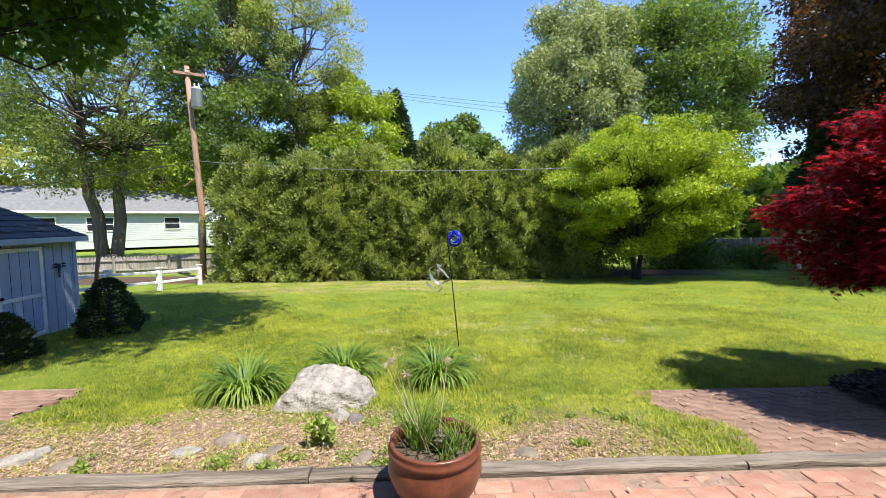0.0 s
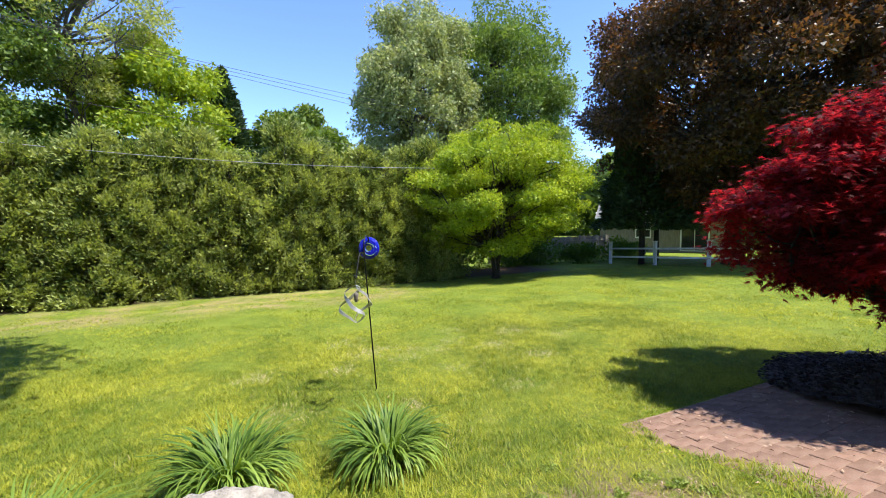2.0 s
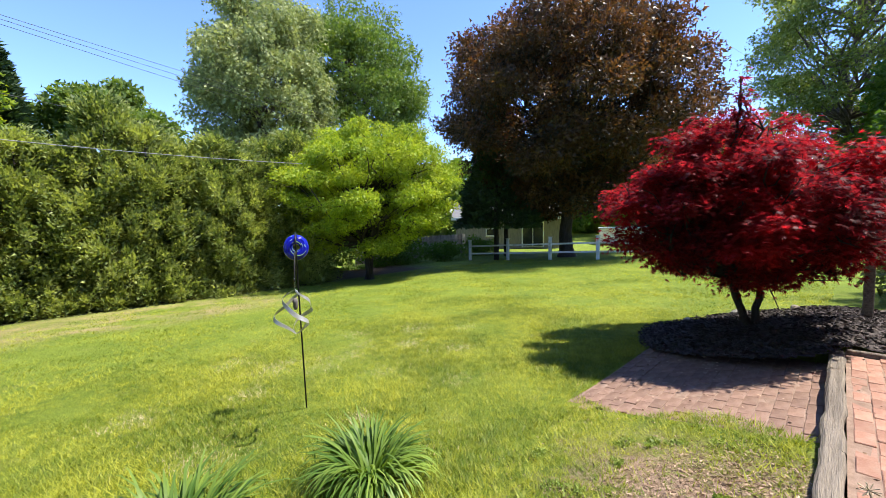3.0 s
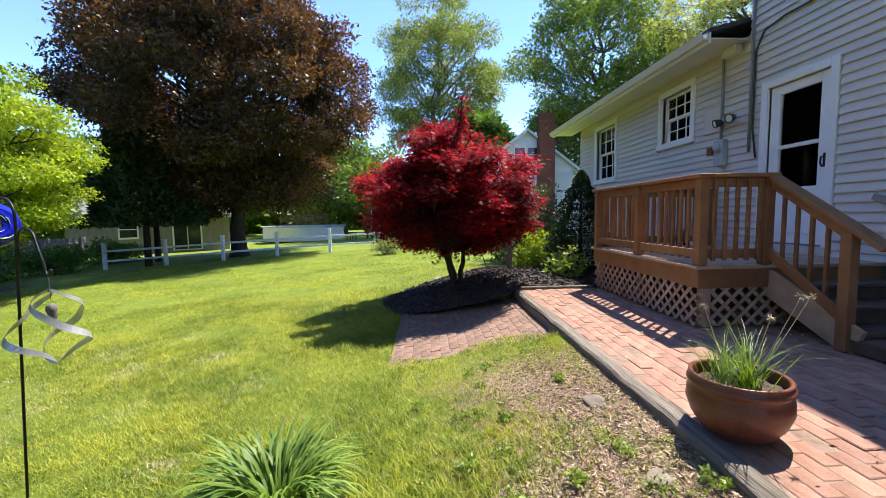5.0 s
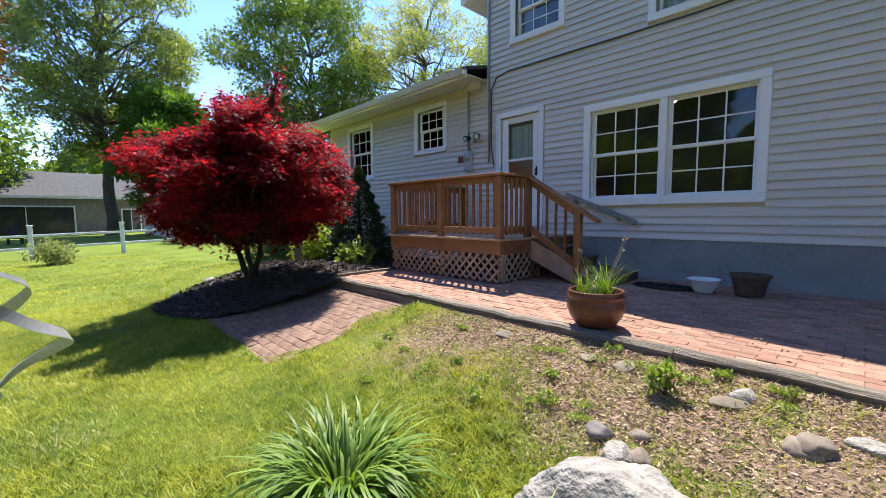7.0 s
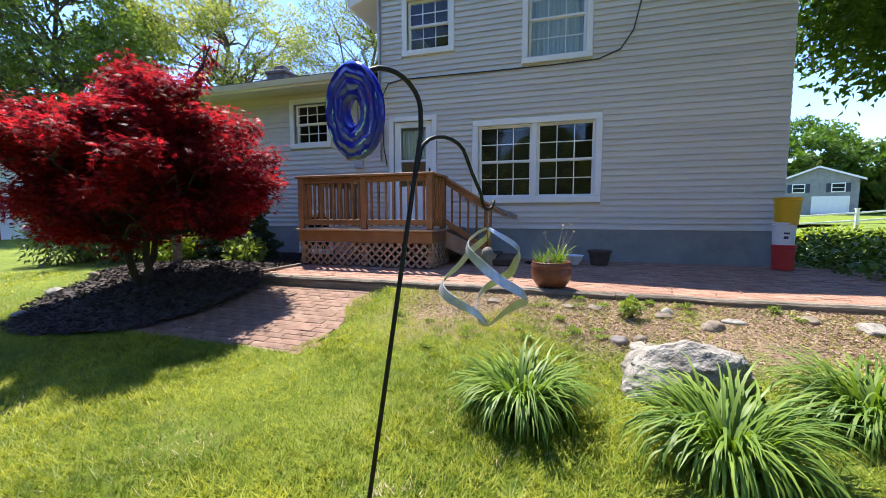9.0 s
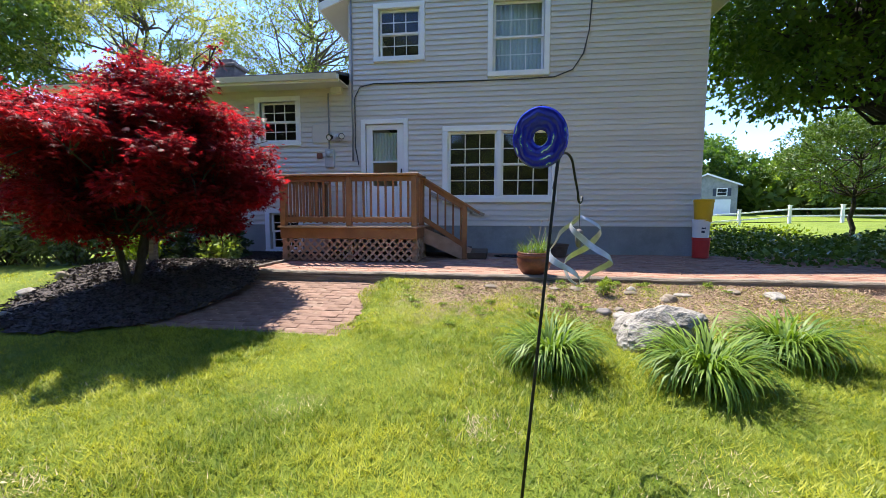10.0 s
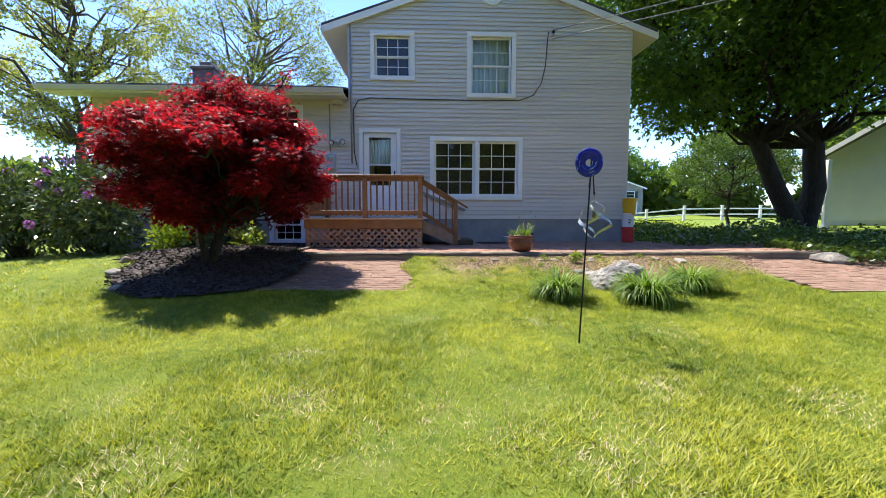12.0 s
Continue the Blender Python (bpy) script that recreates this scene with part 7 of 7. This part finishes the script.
# above-ground pool with a deck rail behind
pool = thing("swimming_pool", (36.5, 14.8, -0.85), "round white above-ground swimming pool", "pool")
part("wall", Geo().lathe([(3.6, 0), (3.6, 1.2)], 40), HOUSE_WHITE, pool, smooth=True)
part("rim", Geo().lathe([(3.52, 1.2), (3.72, 1.2), (3.72, 1.28), (3.52, 1.28), (3.52, 1.2)], 40), GALV, pool)
POOL_WATER = surface("pool_water", (0.05, 0.25, 0.3), (0.08, 0.32, 0.36), 2, 0.05, 0.1, 10)
part("water", Geo().lathe([(0, 1.05), (3.55, 1.05)], 40), POOL_WATER, pool)
rail_fence("pool_deck_rail", [(40.5, 13.6), (40.6, 15.2), (40.7, 16.8), (40.8, 18.4)], 2.4, DECK_WOOD, "reddish wooden rail of the pool deck", (1.55, 1.85, 2.1, 2.35), 0.06, False)


def garden_chair(loc, turn):
    c = thing("garden_chair", loc, "dark wooden slatted garden chair on the far lawn", "chair", "far garden chairs", turn=turn)
    part("seat", Geo().bevel_box(-0.3, 0.3, -0.3, 0.3, 0.36, 0.42, 0.01), BARK_DARK, c)
    part("backrest", Geo().bevel_box(-0.3, 0.3, 0.26, 0.32, 0.42, 1.05, 0.01, pose(0, 0.05, -0.05, -12, 0, 0)), BARK_DARK, c)
    for x in (-0.28, 0.28):
        part("arm", Geo().bevel_box(x - 0.06, x + 0.06, -0.35, 0.35, 0.58, 0.62, 0.008), BARK_DARK, c)
        for y in (-0.28, 0.28):
            part("leg", Geo().bevel_box(x - 0.03, x + 0.03, y - 0.03, y + 0.03, 0, 0.58, 0.005), BARK_DARK, c)


for x, y, a in ((31.5, 9.6, 40), (31.8, 8.0, -30), (32.5, 6.9, -80)):
    garden_chair((x, y, gz(x, y)), a)
tb = thing("garden_table", (32.4, 8.4, gz(32.4, 8.4)), "dark round garden table on the far lawn", "table")
part("tabletop", Geo().lathe([(0, 0.7), (0.55, 0.7), (0.57, 0.72), (0.55, 0.74), (0, 0.74)], 24), BARK_DARK, tb)
part("leg", Geo().tube([(0, 0, 0), (0, 0, 0.7)], 0.05, 8), BARK_DARK, tb)
blob_bush("shrub", (25.5, -1.0, -0.5), (1.4, 1.2, 1.3), LEAF_BRIGHT, 1800, 0.16, "green shrub before the white house", 200)
blob_bush("shrub", (39.0, -1.2, -0.5), (2.6, 1.0, 0.9), LEAF_MAPLE, 1800, 0.18, "low dark shrubs before the porch", 201)
blob_bush("shrub", (12.8, 20.6, -1.15), (3.2, 1.4, 1.8), LEAF_MAPLE, 5200, 0.17, "dark undergrowth behind the green tree", 202, lobes=26)
blob_bush("shrub", (8.6, 20.8, -1.15), (2.8, 1.4, 2.4), LEAF_MAPLE, 5200, 0.17, "dark undergrowth behind the green tree", 203, lobes=26)
blob_bush("shrub", (20.6, 20.2, -1.1), (2.0, 1.2, 1.1), LEAF_MAPLE, 2600, 0.16, "dark undergrowth before the outbuilding", 207, lobes=18)
blob_bush("shrub", (16.3, 19.6, -1.1), (1.7, 1.2, 1.0), LEAF_MAPLE, 2600, 0.15, "dark undergrowth along the picket fence", 204, lobes=18)
cone_tree("dark_spruce", (17.6, 16.6, -1.0), 9.5, 2.3, LEAF_SPRUCE, 15000, 0.24, "dark spruce beside the copper maple", seed=205, base=0.2, trunk_r=0.16)
cone_tree("dark_spruce", (20.5, 18.0, -1.0), 9.0, 2.6, LEAF_SPRUCE, 15000, 0.24, "dark spruce beside the copper maple", seed=206, base=0.25, trunk_r=0.16)

# street side: garage, far house, road, ivy, fence
simple_house("garage", (-18.1, -5.4, gz(-18.1, -5.4)), 115, 7.0, 7, 3.1, 2.1, HOUSE_WHITE, ROOF_GREY, "white clapboard garage with gable", [], [], over=1.0, ridge_along_x=False)
post = thing("porch_post", (-15.2, -7.1, gz(-15.2, -7.1)), "slim white post before the garage", "post")
part("shaft", Geo().bevel_box(-0.08, 0.08, -0.08, 0.08, -0.1, 2.9, 0.01), WHITE, post)
part("base", Geo().bevel_box(-0.11, 0.11, -0.11, 0.11, -0.05, 0.16, 0.01), WHITE, post)
# far house: BLOCK grey on the walls stands for their shaded side
simple_house("far_house", (-27.4, -51.4, gz(-27.4, -51.4)), 156, 6.8, 9, 4.0, 1.4, BLOCK, ROOF_GREY, "pale two-storey house across the road, walls greyed for shade, with navy shutters", [(-1.7, 2.5, 1.0, 0.9, True), (1.7, 2.5, 1.0, 0.9, True)], [(1.1, 3.0, 1.9, HOUSE_WHITE)], ridge_along_x=False)
g = Geo()
pts = [(-120, -19, 0), (-60, -23, 0), (-20, -27, 0), (40, -33, 0), (120, -40, 0)]
for i, (x, y, _) in enumerate(pts):
    g.v += [Vector((x, y - 5, gz(x, y - 5) + 0.09)), Vector((x, y + 5, gz(x, y + 5) + 0.09))]
g.f = [(2 * i, 2 * i + 2, 2 * i + 3, 2 * i + 1) for i in range(len(pts) - 1)]
tagged(part("road", g, ASPHALT), "grey asphalt road in sun", "road", kind="structure")
rail_fence("road_fence", [(-40 + 2.6 * i, -16.5 - 0.25 * i) for i in range(16)], 1.0, WHITE, "white rail fence along the road", (0.4, 0.8), 0.07)
LEAF_IVY = foliage("ivy_leaves", (0.05, 0.1, 0.018), (0.13, 0.2, 0.035), (1.3, 1.3, 0.5), 0.3, 0.35)


def ivy(name, x0, x1, y0, y1, n, seed, label, h=0.25):
    rng = np.random.default_rng(seed)
    P = rng.uniform((x0, y0, 0), (x1, y1, 1), (n, 3))
    top = h * (0.5 + 0.5 * np.sin(P[:, 0] * 1.7) * np.cos(P[:, 1] * 1.3) + 0.4)
    P[:, 2] = ground_z(P[:, 0], P[:, 1]) + 0.03 + P[:, 2] * np.maximum(top, 0.06)
    N = rng.normal(size=P.shape) * [1, 1, 0.5]
    return tagged(part(name, quads_mesh(name, leaf_quads(rng, P, N, 0.09, 0.8), LEAF_IVY), None), label, "ground cover", kind="stuff")


ivy("ivy_bed", -9.5, -3.9, -6.5, 0.6, 9000, 210, "low bed of ivy beside the house corner", 0.5)
ivy("ivy_bed", -12.5, -5.6, 0.6, 2.9, 6000, 211, "low ivy under the shade maple", 0.22)
blob_bush("shrub", (-8.4, -7.4, -0.3), (2.3, 1.0, 0.75), LEAF_BRIGHT, 2600, 0.12, "sunlit low green shrubs beside the house", 212, lobes=20)
blob_bush("shrub", (-31, -24, -0.8), (1.6, 1.4, 1.6), LEAF_BRIGHT, 1600, 0.2, "rounded bright green shrub by the road", 213)
tree("small_tree", (-13.0, -9.8, -0.4), 5.5, (3.6, 2.6, 2.6, 1.6), 0.1, LEAF_IVY, BARK_DARK, 6000, 0.13, "small spreading dark-stemmed tree by the road", lobes=34, seed=214, fork=0.35, twigs=2)

# woods that close the view all round
rngw = np.random.default_rng(500)
nw = 60000
aw = rngw.uniform(0, 2 * np.pi, nw)
rw = rngw.uniform(66, 82, nw)
hw = 8.5 + 2.5 * np.sin(aw * 9 + 1) + 1.8 * np.sin(aw * 23 + 2) + 1.2 * np.sin(aw * 51)
zw = -2 + hw * rngw.uniform(0, 1, nw) ** 0.7
Pw = np.stack([np.cos(aw) * rw, np.sin(aw) * rw, zw], 1)
woods = quads_mesh("distant_woods", leaf_tris(rngw, Pw, rngw.normal(size=Pw.shape), 1.5, 0.8), LEAF_OAK, 3)
tagged(part("distant_woods", woods, None), "distant mixed green woods closing the view", "woods", kind="stuff")

# ---------------------------------------------------------------- lamp glow seen through windows
for x, z, y in ((0.95, 2.95, -2.6), (5.35, 3.2, -2.2)):
    c = thing("ceiling_lamp", (x, y, z), "lit round ceiling lamp seen through a window", "lamp")
    ml, nl, ll, bl = nodes_of("lamp_glow")
    bl.inputs["Emission Color"].default_value, bl.inputs["Emission Strength"].default_value = (1, 0.92, 0.8, 1), 6.0
    part("shade", Geo().lathe([(0, -0.08), (0.1, -0.07), (0.15, -0.02), (0.15, 0.0), (0, 0.0)], 20), ml, c, smooth=True)
    part("base", Geo().lathe([(0.16, 0.0), (0.16, 0.03), (0, 0.03)], 20), WHITE, c)

# ---------------------------------------------------------------- bricks, last of the structure
def brick_mesh(k):
    random.seed(400 + k)
    return Geo().bevel_box(-0.1, 0.1, -0.0493, 0.0493, -0.05, 0.0, 0.005, None, 0.003).mesh("brick")


BRICKS = [brick_mesh(k) for k in range(12)]
for k, me in enumerate(BRICKS):
    me.materials.append(BRICK if k < 6 else BRICK_DIRT_SHADE)


def paving(name, x0, x1, y0, y1, height, label, near, seed, dirty_shaded=False):
    """Running-bond bricks on a sand bed; near(x, y) picks those built one by one."""
    rng = np.random.default_rng(seed)
    g = Geo()
    nx, ny = max(2, int((x1 - x0) / 0.5)), max(2, int((y1 - y0) / 0.2))
    for i in range(nx + 1):
        for j in range(ny + 1):
            x, y = x0 + (x1 - x0) * i / nx, y0 + (y1 - y0) * j / ny
            g.v.append(Vector((x, y, height(x, y) - 0.005)))
    g.f = [(i * (ny + 1) + j, (i + 1) * (ny + 1) + j, (i + 1) * (ny + 1) + j + 1, i * (ny + 1) + j + 1) for i in range(nx) for j in range(ny)]
    base = tagged(part(name, g, JOINT), label, "paving", kind="structure")
    rest = Geo()
    cw, cl = 0.101, 0.203
    j, count = 0, 0
    y = y0 + cw / 2
    while y < y1 - cw * 0.4:
        x = x0 + cl / 2 - (cl / 2 if j % 2 else 0)
        while x < x1 + cl * 0.3:
            if x > x0 - 0.01:
                z = height(x, y) + rng.normal() * 0.0025
                sl = (height(x, y + 0.05) - height(x, y - 0.05)) / 0.1
                m = pose(x + rng.normal() * 0.002, y + rng.normal() * 0.002, z, math.degrees(math.atan(sl)) + rng.normal() * 0.7, rng.normal() * 0.7, rng.normal() * 0.8)
                if near(x, y) and count < 300:
                    ob = new("brick", BRICKS[int(rng.integers(6)) + (6 if dirty_shaded else 0)])
                    ob.parent, ob.matrix_basis = base, m
                    count += 1
                else:
                    rest.bevel_box(-0.1, 0.1, -0.0493, 0.0493, -0.04, 0.0, 0.005, m)
            x += cl
        y += cw
        j += 1
    r = part("brick_rest", rest, BRICK_DIRT_SHADE_REST if dirty_shaded else BRICK_REST, base)
    r["kind"] = "stuff"


paving("patio", -7.5, 4.19, WALL_Y + 0.02, 2.145, lambda x, y: 0.002 - 0.006 * (y + 1), "red brick patio in running bond beside the house", lambda x, y: y > 1.1 and -1.3 < x < 4.3, 21)
paving("brick_pad", 2.06, 4.9, 2.26, 4.06, lambda x, y: -0.13 - 0.13 * (y - 2.26), "sunken dusty red brick pad beside the mulch bed", lambda x, y: x < 4.0, 22, True)
paving("brick_path", -8.5, -3.7, 2.26, 4.35, lambda x, y: -0.13 - 0.1 * (y - 2.26), "red brick path crossing the lawn", lambda x, y: x > -4.4, 23, True)

# ---------------------------------------------------------------- grass blades and litter
def bare(x, y):
    """Share of bare soil in the bed below the patio."""
    e = y + 0.9 * np.sin(x * 1.3 + 0.6) * 0.35 + 0.2 * np.sin(x * 4.1)
    return np.clip((3.55 - e) / 0.5, 0, 1) * np.clip((1.6 - x + 0.3 * np.sin(y * 3)) / 0.6, 0, 1) * np.clip((x + 4.4) / 1.2, 0, 1)


def off_paving(P):
    x, y = P[:, 0], P[:, 1]
    pad = (x > 2.12 + 0.12 * np.sin(y * 5)) & (x < 5.0) & (y < 4.0)
    path = (x < -3.6 + 0.1 * np.sin(y * 4)) & (y < 4.3)
    shed_ = (x < -6.9) & (y < 8.4)
    return (y > 2.3) & ~pad & ~path & ~in_mulch(x, y) & ~shed_


THIN = [(1.6, 7.3, 0.45), (1.1, 7.0, 0.3), (2.1, 7.6, 0.35), (0.8, 7.55, 0.4), (2.6, 7.0, 0.3), (3.3, 7.7, 0.35), (0.2, 6.9, 0.25), (1.5, 6.3, 0.25), (0.6, 5.4, 0.2), (3.9, 6.9, 0.3), (-0.9, 7.2, 0.3), (1.9, 5.3, 0.2), (-0.6, 5.7, 0.25), (2.9, 6.2, 0.2), (0.5, 8.3, 0.4), (2.4, 8.3, 0.4)]


def thin(x, y):
    """Share of worn, straw-coloured turf in the lawn."""
    f = np.zeros(len(x))
    for cx, cy, r in THIN:
        wob = 1 + 0.45 * np.sin(7.1 * x + 3 * cy) * np.cos(8.3 * y + 2 * cx) + 0.3 * np.sin(19 * x + 5 * y)
        f = np.maximum(f, np.exp(-((x - cx) ** 2 + (y - cy) ** 2) / r ** 2 * 1.3) * wob)
    drift = np.sin(x * 2.1 + 0.8 * np.sin(y * 1.7)) * np.cos(y * 2.6 + np.sin(x * 1.3)) * 0.5 + 0.35 * np.sin(x * 11 + 2 * np.sin(y * 7)) * np.cos(y * 9)
    return np.clip(f * 1.0 + 0.2 * np.clip(drift, 0, 1), 0, 0.85)


def blades(n, x0, x1, y0, y1, h, w, seed, straw=False):
    rng = np.random.default_rng(seed)
    P = rng.uniform((x0, y0, 0), (x1, y1, 0), (n, 3))
    # blades gather in loose tufts
    c = rng.uniform((x0, y0), (x1, y1), (n // 14 + 1, 2))[rng.integers(0, n // 14 + 1, n)]
    P[: n // 2, :2] = (c + rng.normal(size=(n, 2)) * 0.02)[: n // 2]
    t = thin(P[:, 0], P[:, 1])
    keep = off_paving(P) & (rng.uniform(size=n) > bare(P[:, 0], P[:, 1]) * 0.8)
    keep &= (rng.uniform(size=n) < t) if straw else (rng.uniform(size=n) > t * 0.9)
    # the dense turf thins out unevenly towards its borders
    edge = np.minimum(np.minimum(P[:, 0] - x0, x1 - P[:, 0]), y1 - P[:, 1]) + 0.4 * np.sin(P[:, 0] * 2.3 + 1.1) * np.cos(P[:, 1] * 1.9)
    keep &= rng.uniform(size=n) < np.clip(edge / 1.8, 0, 1)
    P = P[keep]; n = len(P)
    P[:, 2] = ground_z(P[:, 0], P[:, 1]) - 0.005
    a = rng.uniform(0, 2 * np.pi, n)
    patch = np.sin(P[:, 0] * 1.9 + 1) * np.cos(P[:, 1] * 1.6) + 0.6 * np.sin(P[:, 0] * 5.3 + 2 * np.sin(P[:, 1] * 3.1)) * np.cos(P[:, 1] * 4.7)
    hh = h * rng.uniform(0.45, 1.25, n) * (1 + 0.3 * patch)
    lean = rng.uniform(0.4, 1.9, n)[:, None] * hh[:, None] * np.stack([np.cos(a), np.sin(a), np.zeros(n)], 1)
    side = w * rng.uniform(0.6, 1.3, n)[:, None] * np.stack([-np.sin(a), np.cos(a), np.zeros(n)], 1)
    tip = P + lean + np.stack([np.zeros(n), np.zeros(n), hh], 1)
    return np.stack([P - side, P + side, tip], 1)


V = np.concatenate([blades(560000, -4.6, 7.2, 2.3, 9.6, 0.042, 0.0032, 301), blades(150000, -9, 12, 2.3, 13, 0.04, 0.0045, 302), blades(130000, -10, 19, 6.0, 17.4, 0.042, 0.0055, 303), blades(30000, 6, 19, 0.0, 8, 0.045, 0.009, 304)])
tagged(part("grass", quads_mesh("grass", V, LEAF_LAWN, 3), None), "short sunlit lawn grass", "grass", kind="stuff")
V = blades(210000, -5.0, 7.0, 3.2, 9.2, 0.028, 0.003, 305, True)
STRAW = surface("dry_straw", (0.36, 0.28, 0.14), (0.68, 0.57, 0.34), 30, 0.9, 0.2, 90, island=0.35)
tagged(part("dry_grass", quads_mesh("dry_grass", V, STRAW, 3), None), "dry straw-coloured blades among the lawn grass", "dry grass", kind="stuff")
rng = np.random.default_rng(310)
P = rng.uniform((-4.2, 2.26, 0), (2.3, 4.0, 0), (95000, 3))
P = P[rng.uniform(size=len(P)) < bare(P[:, 0], P[:, 1]) * 0.95 + 0.02]
P[:, 2] = ground_z(P[:, 0], P[:, 1]) + 0.006 + rng.uniform(0, 0.008, len(P))
V = leaf_tris(rng, P, rng.normal(size=P.shape) * [1, 1, 0.2], rng.uniform(0.01, 0.034, (len(P), 1)), 0.28)
tagged(part("wood_chips", quads_mesh("wood_chips", V, DRY_CHIPS, 3), None), "dry wood chips and leaf litter on the bed", "litter", kind="stuff")
P = rng.uniform((-3.0, -0.6, 0), (4.1, 2.1, 0), (420, 3)); P[:, 2] = 0.012
P2 = rng.uniform((2.2, 2.3, 0), (4.6, 4.0, 0), (160, 3)); P2[:, 2] = -0.118 - 0.13 * (P2[:, 1] - 2.26)
P = np.vstack([P, P2])
V = leaf_quads(rng, P, rng.normal(size=P.shape) * [1, 1, 0.15], 0.03, 0.4, 0.2)
tagged(part("leaf_litter", quads_mesh("leaf_litter", V, DRY_CHIPS), None), "scattered dry leaf bits on the bricks", "litter", kind="stuff")
